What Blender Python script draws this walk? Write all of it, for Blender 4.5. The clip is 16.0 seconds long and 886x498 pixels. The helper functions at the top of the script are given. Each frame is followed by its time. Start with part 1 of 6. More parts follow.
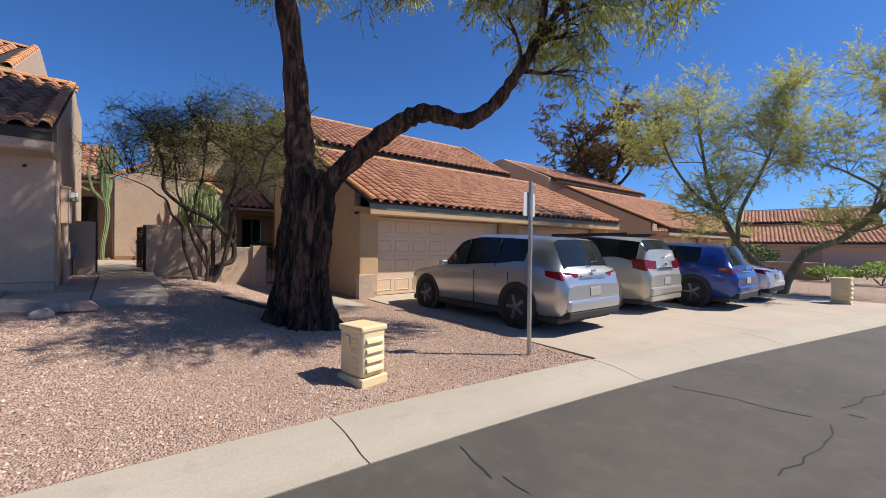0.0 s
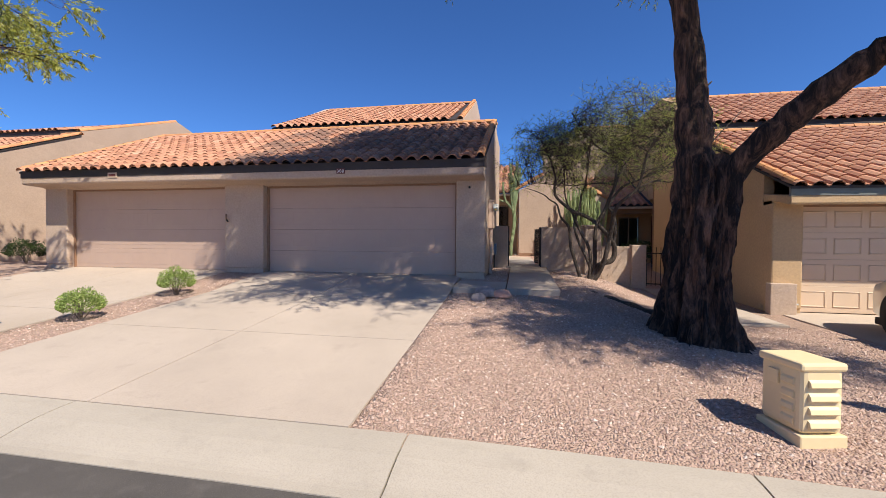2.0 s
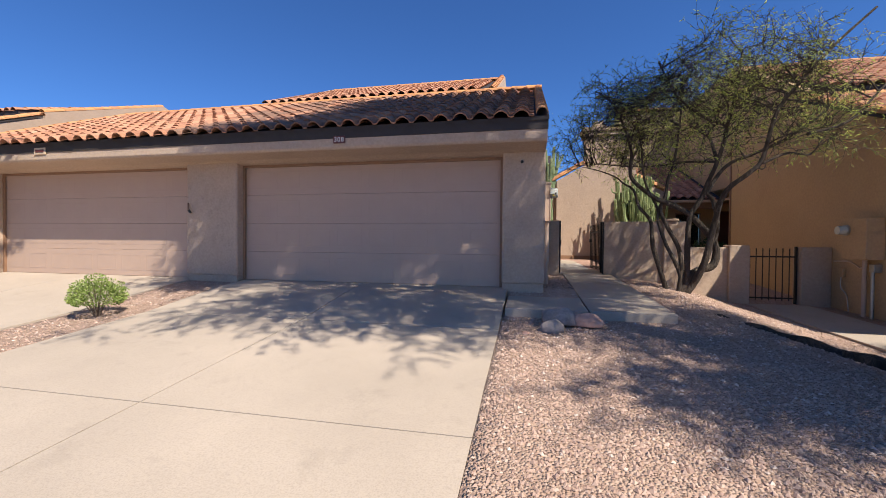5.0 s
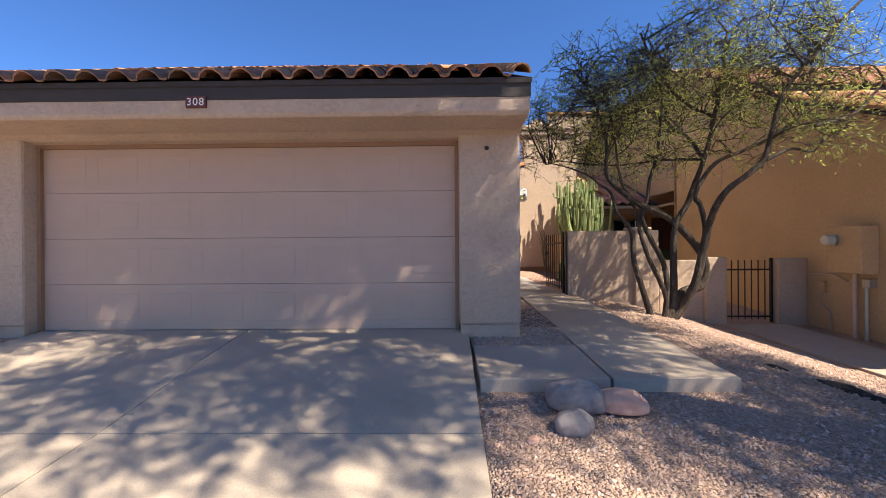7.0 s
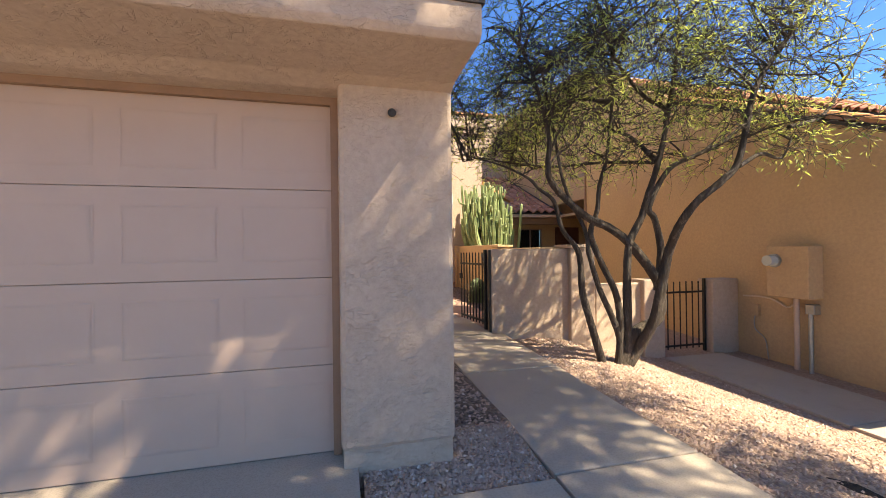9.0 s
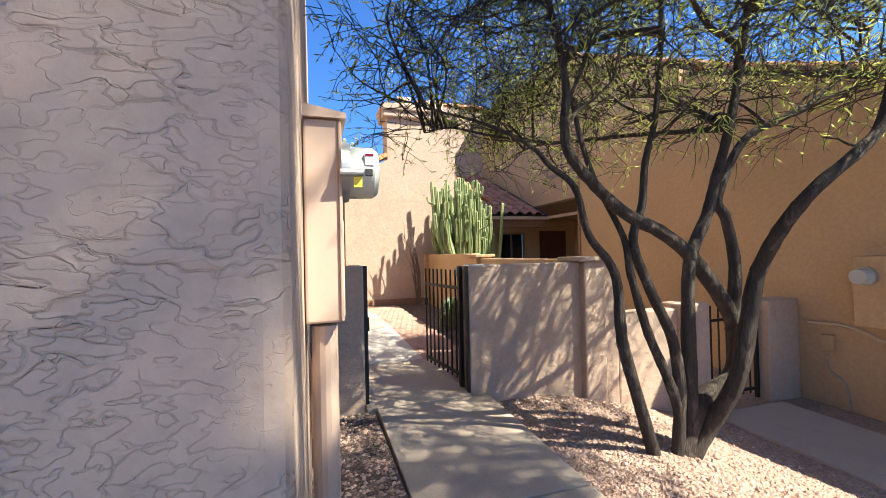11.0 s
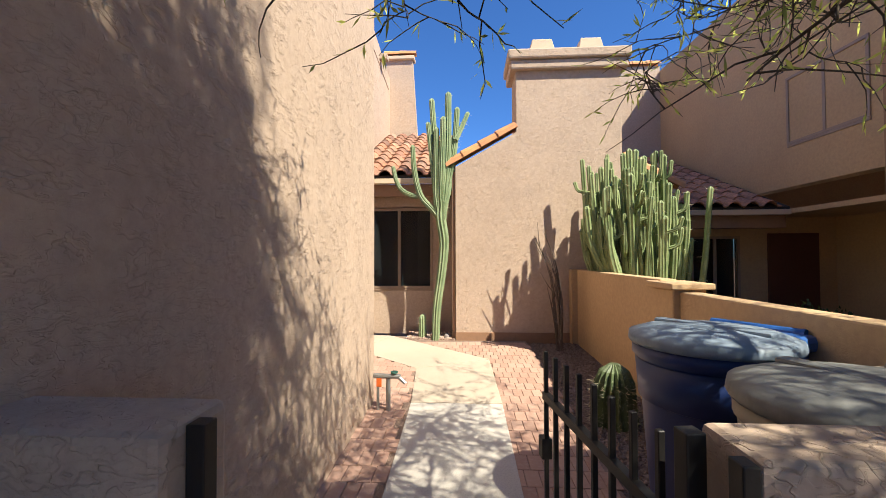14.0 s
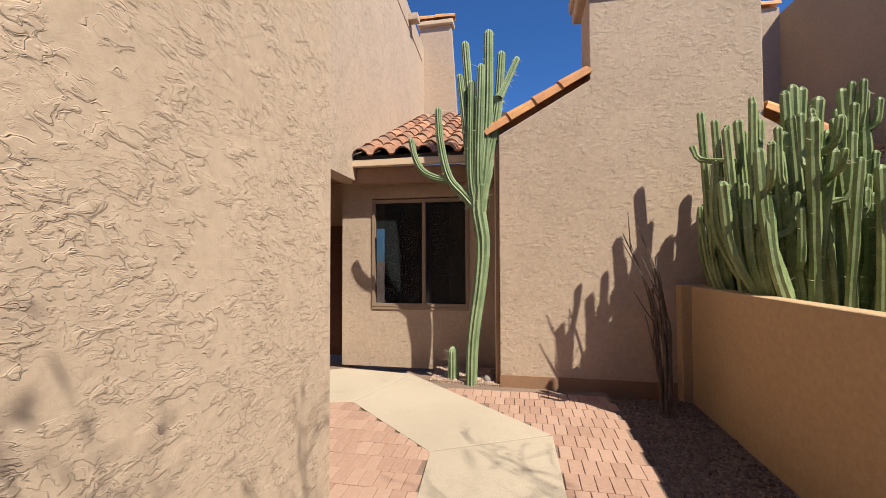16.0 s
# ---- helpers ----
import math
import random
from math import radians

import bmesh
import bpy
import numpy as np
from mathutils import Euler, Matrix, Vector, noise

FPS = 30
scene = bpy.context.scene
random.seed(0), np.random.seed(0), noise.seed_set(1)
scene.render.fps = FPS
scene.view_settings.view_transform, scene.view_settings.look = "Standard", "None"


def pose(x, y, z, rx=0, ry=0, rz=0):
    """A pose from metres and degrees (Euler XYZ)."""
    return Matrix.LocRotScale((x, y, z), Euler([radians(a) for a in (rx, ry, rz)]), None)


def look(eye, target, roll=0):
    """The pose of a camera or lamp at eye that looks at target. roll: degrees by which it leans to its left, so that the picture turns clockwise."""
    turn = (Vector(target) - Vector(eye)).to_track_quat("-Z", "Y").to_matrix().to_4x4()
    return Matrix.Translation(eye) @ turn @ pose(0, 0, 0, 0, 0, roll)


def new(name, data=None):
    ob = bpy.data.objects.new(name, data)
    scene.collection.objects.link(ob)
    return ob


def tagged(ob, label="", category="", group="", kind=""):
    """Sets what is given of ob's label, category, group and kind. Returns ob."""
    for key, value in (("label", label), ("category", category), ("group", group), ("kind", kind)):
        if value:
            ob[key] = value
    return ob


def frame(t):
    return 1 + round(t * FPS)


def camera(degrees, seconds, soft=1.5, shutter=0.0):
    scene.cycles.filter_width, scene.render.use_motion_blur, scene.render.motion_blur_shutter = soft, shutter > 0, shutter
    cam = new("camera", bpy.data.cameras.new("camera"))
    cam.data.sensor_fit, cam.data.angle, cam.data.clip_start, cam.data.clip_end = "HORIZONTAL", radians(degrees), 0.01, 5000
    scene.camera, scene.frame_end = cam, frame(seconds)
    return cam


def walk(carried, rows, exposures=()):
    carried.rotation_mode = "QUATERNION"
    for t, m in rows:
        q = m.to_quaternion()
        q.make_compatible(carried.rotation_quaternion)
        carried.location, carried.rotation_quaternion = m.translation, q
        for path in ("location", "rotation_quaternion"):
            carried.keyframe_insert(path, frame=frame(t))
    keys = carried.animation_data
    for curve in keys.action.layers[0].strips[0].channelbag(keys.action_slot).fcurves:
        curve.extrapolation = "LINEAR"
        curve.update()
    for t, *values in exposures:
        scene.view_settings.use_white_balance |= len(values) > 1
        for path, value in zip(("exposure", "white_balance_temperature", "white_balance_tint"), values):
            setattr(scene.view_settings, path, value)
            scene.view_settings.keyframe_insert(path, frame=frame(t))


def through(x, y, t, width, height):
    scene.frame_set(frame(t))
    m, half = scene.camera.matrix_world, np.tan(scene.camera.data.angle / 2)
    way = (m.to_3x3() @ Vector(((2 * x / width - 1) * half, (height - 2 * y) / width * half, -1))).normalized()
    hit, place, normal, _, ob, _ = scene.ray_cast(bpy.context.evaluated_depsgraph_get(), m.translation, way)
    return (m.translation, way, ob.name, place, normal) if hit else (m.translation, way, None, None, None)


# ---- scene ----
cam = camera(94.8, 16.0, 0.85)
PATH = [
    (0, (0, 0, 0.77), (1.248, 1.563, 0.758), 0.6),
    (0.5, (-0.093, 0.105, 0.764), (0.637, 1.967, 0.741), 0.58),
    (1, (-0.153, 0.21, 0.76), (0.001, 2.204, 0.73), 0.53),
    (1.5, (-0.143, 0.297, 0.778), (-0.428, 2.276, 0.741), 0.42),
    (2, (-0.098, 0.355, 0.808), (-0.463, 2.321, 0.769), 0.43),
    (2.5, (-0.139, 0.545, 0.798), (-0.571, 2.497, 0.754), 0.54),
    (3, (-0.241, 0.927, 0.788), (-0.76, 2.858, 0.736), 0.48),
    (5.3, (-1.229, 3.297, 0.733), (-1.586, 5.265, 0.709), 0.5),
    (5.5, (-1.31, 3.497, 0.748), (-1.594, 5.476, 0.727), 0.3),
    (6, (-1.487, 4.055, 0.825), (-1.634, 6.049, 0.804), 0.0),
    (6.5, (-1.615, 4.588, 0.902), (-1.7, 6.586, 0.888), -0.1),
    (7, (-1.651, 5.144, 0.934), (-1.678, 7.144, 0.932), -0.4),
    (7.5, (-1.668, 5.74, 0.998), (-1.643, 7.74, 1.006), -0.6),
    (8, (-1.688, 6.252, 1.066), (-1.568, 8.248, 1.08), -0.6),
    (8.5, (-1.622, 6.773, 1.153), (-1.319, 8.75, 1.163), -0.9),
    (8.7, (-1.589, 6.97, 1.186), (-1.203, 8.932, 1.195), -0.8),
    (10.8, (-0.903, 9.049, 1.361), (-0.207, 10.924, 1.378), -1.6),
    (11, (-0.824, 9.175, 1.354), (-0.216, 11.08, 1.381), -1.3),
    (11.5, (-0.468, 9.574, 1.421), (-0.105, 11.541, 1.457), -1.5),
    (12, (-0.211, 9.974, 1.464), (0.015, 11.961, 1.501), -1.2),
    (12.5, (-0.036, 10.468, 1.502), (0.022, 12.467, 1.538), -0.6),
    (13, (0.026, 10.996, 1.548), (-0.016, 12.996, 1.582), -0.4),
    (13.5, (0.041, 11.516, 1.559), (-0.029, 13.515, 1.598), -0.3),
    (14, (0.096, 12.067, 1.571), (-0.021, 14.063, 1.612), -0.2),
    (14.5, (0.095, 12.61, 1.572), (-0.047, 14.605, 1.616), 0.0),
    (15, (0.096, 13.144, 1.606), (-0.081, 15.135, 1.652), -0.0),
    (15.5, (0.106, 13.658, 1.633), (-0.136, 15.643, 1.685), -0.1),
    (16, (0.146, 14.172, 1.646), (-0.228, 16.136, 1.699), -0.2),
]
walk(cam, [(t, look(eye, target, roll)) for t, eye, target, roll in PATH], [(0.0, 0.42, 6100, 7), (1.0, 0.55, 6150, 9), (3.0, 0.60, 6150, 9), (5.5, 0.66, 6250, 8), (6.5, 0.95, 6500, 8), (7.0, 1.22, 6750, 8), (8.0, 1.68, 7200, 7), (8.6, 1.8, 7450, 5), (11.0, 1.72, 6250, 3), (11.5, 1.34, 6250, 4), (12.0, 1.3, 6250, 4), (13.0, 1.22, 6300, 3), (14.5, 1.06, 6300, 3), (16.0, 0.62, 6200, 3)])

# ---- light ----
SUN_EL, SUN_OFF = 49.5, 54.0   # degrees above the ground, degrees from -y towards +x
SUN = Vector((math.sin(radians(SUN_OFF)) * math.cos(radians(SUN_EL)), -math.cos(radians(SUN_OFF)) * math.cos(radians(SUN_EL)), math.sin(radians(SUN_EL))))
world = bpy.data.worlds.new("sky")
scene.world = world
world.use_nodes = True
wn = world.node_tree.nodes
sky = wn.new("ShaderNodeTexSky")
sky.sky_type, sky.sun_disc = "NISHITA", False
sky.sun_elevation, sky.sun_rotation = radians(SUN_EL), math.atan2(SUN.x, SUN.y)
sky.altitude, sky.air_density, sky.dust_density, sky.ozone_density = 700, 0.9, 0.5, 2.2
tint = wn.new("ShaderNodeMix")
tint.data_type, tint.blend_type = "RGBA", "MULTIPLY"
tint.inputs[0].default_value = 1.0
tint.inputs[7].default_value = (0.56, 0.90, 1.42, 1)
world.node_tree.links.new(sky.outputs[0], tint.inputs[6])
world.node_tree.links.new(tint.outputs[2], wn["Background"].inputs[0])
wn["Background"].inputs[1].default_value = 0.067
sun_data = bpy.data.lights.new("sun", "SUN")
sun_data.energy, sun_data.angle, sun_data.color = 5.0, radians(0.55), (1.0, 0.89, 0.735)
sun = new("sun", sun_data)
sun.matrix_world = look(SUN * 40, (0, 0, 0))

# ---- materials ----
def mat(name, colour, rough=0.8, metal=0.0):
    m = bpy.data.materials.new(name)
    m.use_nodes = True
    b = m.node_tree.nodes["Principled BSDF"]
    b.inputs["Base Color"].default_value = (*colour, 1)
    b.inputs["Roughness"].default_value = rough
    b.inputs["Metallic"].default_value = metal
    return m


def node(m, kind, **inputs):
    n = m.node_tree.nodes.new("ShaderNode" + kind)
    for k, v in inputs.items():
        n.inputs[k.replace("_", " ")].default_value = v
    return n


def link(m, a, b):
    m.node_tree.links.new(a, b)


def coords(m, scale=(1, 1, 1)):
    g = node(m, "NewGeometry")
    mp = node(m, "Mapping")
    mp.inputs["Scale"].default_value = scale
    link(m, g.outputs["Position"], mp.inputs["Vector"])
    return mp.outputs[0]


def noise_out(m, vec, scale, detail=4.0, rough=0.55, distortion=0.0):
    n = node(m, "TexNoise", Scale=scale, Detail=detail, Roughness=rough, Distortion=distortion)
    link(m, vec, n.inputs["Vector"])
    return n.outputs["Fac"]


def ramp(m, fac, stops):
    r = node(m, "ValToRGB")
    e = r.color_ramp.elements
    while len(e) < len(stops):
        e.new(0.5)
    for el, (p, c) in zip(e, stops):
        el.position = p
        el.color = (*c, 1) if isinstance(c, tuple) else (c, c, c, 1)
    link(m, fac, r.inputs[0])
    return r.outputs[0]


def mixed(m, fac, a, b, mode="MIX"):
    x = node(m, "Mix")
    x.data_type, x.blend_type = "RGBA", mode
    for v, s in ((fac, 0), (a, 6), (b, 7)):
        if isinstance(v, (int, float)):
            x.inputs[s].default_value = v
        elif isinstance(v, tuple):
            x.inputs[s].default_value = (*v, 1)
        else:
            link(m, v, x.inputs[s])
    return x.outputs[2]


def bump(m, height, strength, distance, before=None):
    b = node(m, "Bump", Strength=strength, Distance=distance)
    link(m, height, b.inputs["Height"])
    if before:
        link(m, before, b.inputs["Normal"])
    return b.outputs[0]


def finish(m, colour=None, normal=None, rough=None):
    b = m.node_tree.nodes["Principled BSDF"]
    if colour:
        link(m, colour, b.inputs["Base Color"])
    if normal:
        link(m, normal, b.inputs["Normal"])
    if rough:
        link(m, rough, b.inputs["Roughness"])
    return m


def scaled(c, k):
    return tuple(min(1, v * k) for v in c)


def stucco(name, c, relief=1.0):
    """Skip-trowel stucco: flat islands with raised ragged edges over a fine sand."""
    c = scaled(c, 0.87)
    m = mat(name, c, 0.9)
    p = coords(m)
    big = noise_out(m, p, 0.9, 3)
    fine = noise_out(m, p, 22, 5, 0.65)
    col = mixed(m, ramp(m, big, [(0.3, 0.0), (0.75, 1.0)]), scaled(c, 0.92), scaled(c, 1.06))
    col = mixed(m, ramp(m, fine, [(0.35, 0.0), (0.7, 1.0)]), col, mixed(m, 0.25, col, (0.2, 0.13, 0.09)), "MIX")
    q = coords(m, (1, 1, 1.8))
    warp = node(m, "TexNoise", Scale=3.0, Detail=3.0)
    link(m, q, warp.inputs["Vector"])
    w = node(m, "VectorMath")
    w.operation = "MULTIPLY_ADD"
    link(m, warp.outputs["Color"], w.inputs[0])
    w.inputs[1].default_value = (0.15, 0.15, 0.15)
    link(m, q, w.inputs[2])
    n1 = node(m, "TexNoise", Scale=12.0, Detail=2.2, Roughness=0.5)
    link(m, w.outputs[0], n1.inputs["Vector"])
    patchy = ramp(m, noise_out(m, p, 7.0, 3), [(0.44, 0.0), (0.54, 1.0)])
    ridge = ramp(m, n1.outputs["Fac"], [(0.30, 0.4), (0.468, 0.5), (0.494, 0.95), (0.503, 0.0), (0.525, 0.42), (0.60, 0.5), (0.622, 0.9), (0.630, 0.1), (0.65, 0.5)])
    n = bump(m, mixed(m, patchy, (0.5, 0.5, 0.5), ridge), 0.65 * relief, 0.008)
    n2 = node(m, "TexNoise", Scale=30.0, Detail=1.5, Roughness=0.5)
    link(m, w.outputs[0], n2.inputs["Vector"])
    rough = ramp(m, n2.outputs["Fac"], [(0.465, 0.45), (0.494, 0.95), (0.504, 0.0), (0.53, 0.45)])
    other = ramp(m, noise_out(m, p, 3.3, 3), [(0.42, 0.1), (0.56, 1.0)])
    n = bump(m, mixed(m, other, (0.45, 0.45, 0.45), rough), 0.65 * relief, 0.004, n)
    n = bump(m, fine, 0.35, 0.006, n)
    return finish(m, col, n)


def concrete(name, c):
    c = scaled(c, 0.87)
    m = mat(name, c, 0.9)
    p = coords(m)
    big, mid, fine = noise_out(m, p, 0.5, 5, 0.6), noise_out(m, p, 3.2, 6, 0.7), noise_out(m, p, 90, 4, 0.7)
    col = mixed(m, ramp(m, big, [(0.3, 0.0), (0.7, 1.0)]), scaled(c, 0.88), scaled(c, 1.08))
    col = mixed(m, ramp(m, mid, [(0.56, 0.0), (0.8, 0.5)]), col, scaled(c, 0.62))
    col = mixed(m, ramp(m, fine, [(0.45, 0.0), (0.75, 0.55)]), col, scaled(c, 0.52))
    return finish(m, col, bump(m, mixed(m, 0.3, fine, mid), 0.3, 0.004))


def speckled(name, colours, size, relief, rough=0.95):
    """Ground made of small stones of several colours."""
    colours = [scaled(c, 0.87) for c in colours]
    m = mat(name, colours[0], rough)
    p = coords(m)
    v = node(m, "TexVoronoi", Scale=size, Randomness=1.0)
    link(m, p, v.inputs["Vector"])
    sep = node(m, "SeparateColor")
    link(m, v.outputs["Color"], sep.inputs[0])
    k = len(colours)
    col = ramp(m, sep.outputs[0], [(i / k, c) for i, c in enumerate(colours)])
    patch = noise_out(m, p, 1.1, 4, 0.6)
    col = mixed(m, ramp(m, patch, [(0.4, 0.0), (0.8, 0.5)]), col, mixed(m, 0.5, col, scaled(colours[0], 0.6)))
    edge = ramp(m, v.outputs["Distance"], [(0.0, 1.0), (0.75, 0.0)])
    return finish(m, col, bump(m, edge, relief, 0.02))


M_STUCCO = stucco("stucco_tan", (0.60, 0.45, 0.34))
M_STUCCO2 = stucco("stucco_ochre", (0.62, 0.42, 0.23), 0.6)
M_STUCCO_FAR = stucco("stucco_far", (0.56, 0.41, 0.30), 0.3)
M_CONC = concrete("driveway_concrete", (0.53, 0.435, 0.35))
M_KERB = concrete("kerb_concrete", (0.49, 0.425, 0.345))
M_PATIO = concrete("patio_concrete", (0.55, 0.45, 0.35))
M_PATIO2 = concrete("pale_patio_concrete", (0.58, 0.53, 0.47))
M_GRAVEL = speckled("gravel_bed", [(0.43, 0.28, 0.205), (0.53, 0.37, 0.275), (0.35, 0.225, 0.175), (0.60, 0.44, 0.345), (0.46, 0.31, 0.235)], 55, 0.9)
M_STONE = mat("gravel_stone", (0.5, 0.35, 0.28), 0.9)
gi = node(M_STONE, "NewGeometry")
finish(M_STONE, ramp(M_STONE, gi.outputs["Random Per Island"], [(0.0, (0.28, 0.18, 0.14)), (0.25, (0.45, 0.31, 0.245)), (0.55, (0.40, 0.27, 0.21)), (0.93, (0.50, 0.36, 0.285)), (0.99, (0.62, 0.50, 0.42))]))
M_SOIL = speckled("dark_gravel", [(0.17, 0.11, 0.09), (0.26, 0.18, 0.14), (0.12, 0.08, 0.07), (0.30, 0.22, 0.18)], 48, 0.9)

M_ASPHALT = mat("asphalt", (0.06, 0.058, 0.056), 0.9)
ap = coords(M_ASPHALT)
a_big, a_fine = noise_out(M_ASPHALT, ap, 0.7, 5, 0.65), noise_out(M_ASPHALT, ap, 140, 3, 0.8)
a_col = mixed(M_ASPHALT, ramp(M_ASPHALT, a_big, [(0.3, 0.0), (0.75, 1.0)]), (0.052, 0.045, 0.040), (0.100, 0.087, 0.076))
a_col = mixed(M_ASPHALT, ramp(M_ASPHALT, a_fine, [(0.5, 0.0), (0.75, 0.7)]), a_col, (0.19, 0.165, 0.145))
a_mid = noise_out(M_ASPHALT, ap, 5.0, 5, 0.7)
a_col = mixed(M_ASPHALT, ramp(M_ASPHALT, a_mid, [(0.52, 0.0), (0.75, 0.6)]), a_col, (0.13, 0.113, 0.10))
finish(M_ASPHALT, a_col, bump(M_ASPHALT, a_fine, 0.5, 0.004))


def tile_material(name, island):
    m = mat(name, (0.5, 0.2, 0.1), 0.85)
    rnd = node(m, "NewGeometry").outputs["Random Per Island"] if island else node(m, "ObjectInfo").outputs["Random"]
    col = ramp(m, rnd, [(0.0, (0.36, 0.15, 0.085)), (0.35, (0.50, 0.235, 0.13)), (0.7, (0.58, 0.295, 0.175)), (0.92, (0.45, 0.205, 0.12)), (1.0, (0.62, 0.36, 0.235))])
    p = coords(m)
    mott = noise_out(m, p, 16, 5, 0.7)
    mould_shade = noise_out(m, p, 1.3, 4, 0.6)
    col = mixed(m, ramp(m, mott, [(0.40, 0.0), (0.70, 0.7)]), col, (0.15, 0.09, 0.065))
    # separate tiles get dark patches: mould, and tree shade put into their colour
    if not island:
        col = mixed(m, ramp(m, mould_shade, [(0.38, 0.0), (0.60, 0.7)]), col, (0.11, 0.075, 0.06))
    fine = noise_out(m, p, 80, 4)
    return finish(m, col, bump(m, fine, 0.35, 0.004))


M_TILE, M_TILE_J = tile_material("clay_tile", False), tile_material("clay_tiles", True)
M_CAP = mat("clay_cap", (0.60, 0.28, 0.11), 0.8)
cp = coords(M_CAP)
finish(M_CAP, mixed(M_CAP, ramp(M_CAP, noise_out(M_CAP, cp, 9, 5, 0.7), [(0.4, 0.0), (0.75, 0.8)]), mixed(M_CAP, node(M_CAP, "ObjectInfo").outputs["Random"], (0.66, 0.32, 0.12), (0.52, 0.23, 0.10)), (0.34, 0.16, 0.09)), bump(M_CAP, noise_out(M_CAP, cp, 60, 4), 0.3, 0.004))
M_MORTAR = speckled("paver_sand", [(0.26, 0.175, 0.13), (0.33, 0.23, 0.175), (0.21, 0.14, 0.105)], 160, 0.3)


def brick_material(name, island):
    m = mat(name, (0.5, 0.3, 0.23), 0.9)
    rnd = node(m, "NewGeometry").outputs["Random Per Island"] if island else node(m, "ObjectInfo").outputs["Random"]
    col = ramp(m, rnd, [(0.0, (0.33, 0.19, 0.14)), (0.4, (0.39, 0.235, 0.175)), (0.75, (0.43, 0.27, 0.205)), (1.0, (0.36, 0.21, 0.155))])
    p = coords(m)
    mott = noise_out(m, p, 30, 5, 0.7)
    col = mixed(m, ramp(m, mott, [(0.45, 0.0), (0.8, 0.5)]), col, (0.48, 0.37, 0.30))
    return finish(m, col, bump(m, mott, 0.3, 0.003))


M_BRICK, M_BRICK_J = brick_material("paver", False), brick_material("pavers", True)


def bark_material(name, dark, light, scale):
    m = mat(name, dark, 0.95)
    p = coords(m, (1, 1, 0.22))
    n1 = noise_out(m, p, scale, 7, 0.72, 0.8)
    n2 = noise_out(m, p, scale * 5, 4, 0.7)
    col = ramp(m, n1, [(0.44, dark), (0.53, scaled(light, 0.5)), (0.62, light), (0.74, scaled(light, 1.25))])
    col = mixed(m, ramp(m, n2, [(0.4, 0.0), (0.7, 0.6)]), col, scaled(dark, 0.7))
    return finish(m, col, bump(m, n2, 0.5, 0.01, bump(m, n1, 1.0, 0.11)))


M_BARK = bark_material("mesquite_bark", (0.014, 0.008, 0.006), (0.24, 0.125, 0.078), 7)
M_BARK2 = bark_material("young_bark", (0.075, 0.055, 0.042), (0.19, 0.145, 0.11), 14)
M_BARK3 = bark_material("green_bark", (0.24, 0.21, 0.10), (0.42, 0.36, 0.20), 6)


def leaf_material(name, stops, rough=0.6, through=0.35):
    m = mat(name, stops[0][1], rough)
    g = node(m, "NewGeometry")
    col = ramp(m, g.outputs["Random Per Island"], stops)
    b = m.node_tree.nodes["Principled BSDF"]
    link(m, col, b.inputs["Base Color"])
    t = node(m, "BsdfTranslucent")
    link(m, col, t.inputs["Color"])
    s = node(m, "MixShader", Fac=through)
    link(m, b.outputs[0], s.inputs[1])
    link(m, t.outputs[0], s.inputs[2])
    link(m, s.outputs[0], m.node_tree.nodes["Material Output"].inputs["Surface"])
    return m


M_LEAF = leaf_material("mesquite_leaf", [(0.0, (0.26, 0.30, 0.06)), (0.5, (0.43, 0.45, 0.10)), (1.0, (0.58, 0.57, 0.16))], 0.6, 0.6)
M_LEAF2 = leaf_material("acacia_leaf", [(0.0, (0.22, 0.26, 0.07)), (0.4, (0.38, 0.43, 0.11)), (0.75, (0.56, 0.60, 0.14)), (1.0, (0.68, 0.68, 0.17))], 0.6, 0.6)
M_LEAF3 = leaf_material("palo_verde_leaf", [(0.0, (0.42, 0.46, 0.12)), (0.6, (0.56, 0.57, 0.17)), (1.0, (0.72, 0.69, 0.28))], 0.6, 0.6)
M_LEAF4 = leaf_material("gum_leaf", [(0.0, (0.10, 0.085, 0.03)), (0.6, (0.20, 0.14, 0.05)), (1.0, (0.28, 0.18, 0.07))])
M_LEAF5 = leaf_material("shrub_leaf", [(0.0, (0.16, 0.22, 0.05)), (0.6, (0.29, 0.38, 0.09)), (1.0, (0.44, 0.52, 0.16))])
M_LEAF6 = leaf_material("dark_shrub_leaf", [(0.0, (0.035, 0.06, 0.015)), (1.0, (0.08, 0.11, 0.03))])


def cactus_material(name, a, b):
    m = mat(name, a, 0.6)
    p = coords(m)
    n1 = noise_out(m, p, 4, 5, 0.65)
    n2 = noise_out(m, p, 60, 3)
    col = mixed(m, ramp(m, n1, [(0.35, 0.0), (0.7, 1.0)]), a, b)
    col = mixed(m, ramp(m, n2, [(0.55, 0.0), (0.75, 0.5)]), col, (0.45, 0.45, 0.3))
    return finish(m, col, bump(m, n2, 0.3, 0.004))


M_CACTUS = cactus_material("column_cactus_skin", (0.15, 0.21, 0.10), (0.27, 0.33, 0.18))
M_CACTUS2 = cactus_material("clump_cactus_skin", (0.13, 0.18, 0.06), (0.30, 0.35, 0.16))
M_CACTUS3 = cactus_material("barrel_cactus_skin", (0.06, 0.09, 0.035), (0.11, 0.14, 0.06))
M_SPINE = mat("spines", (0.55, 0.48, 0.32), 0.7)
M_STICK = bark_material("dry_stick", (0.22, 0.15, 0.11), (0.46, 0.36, 0.28), 30)

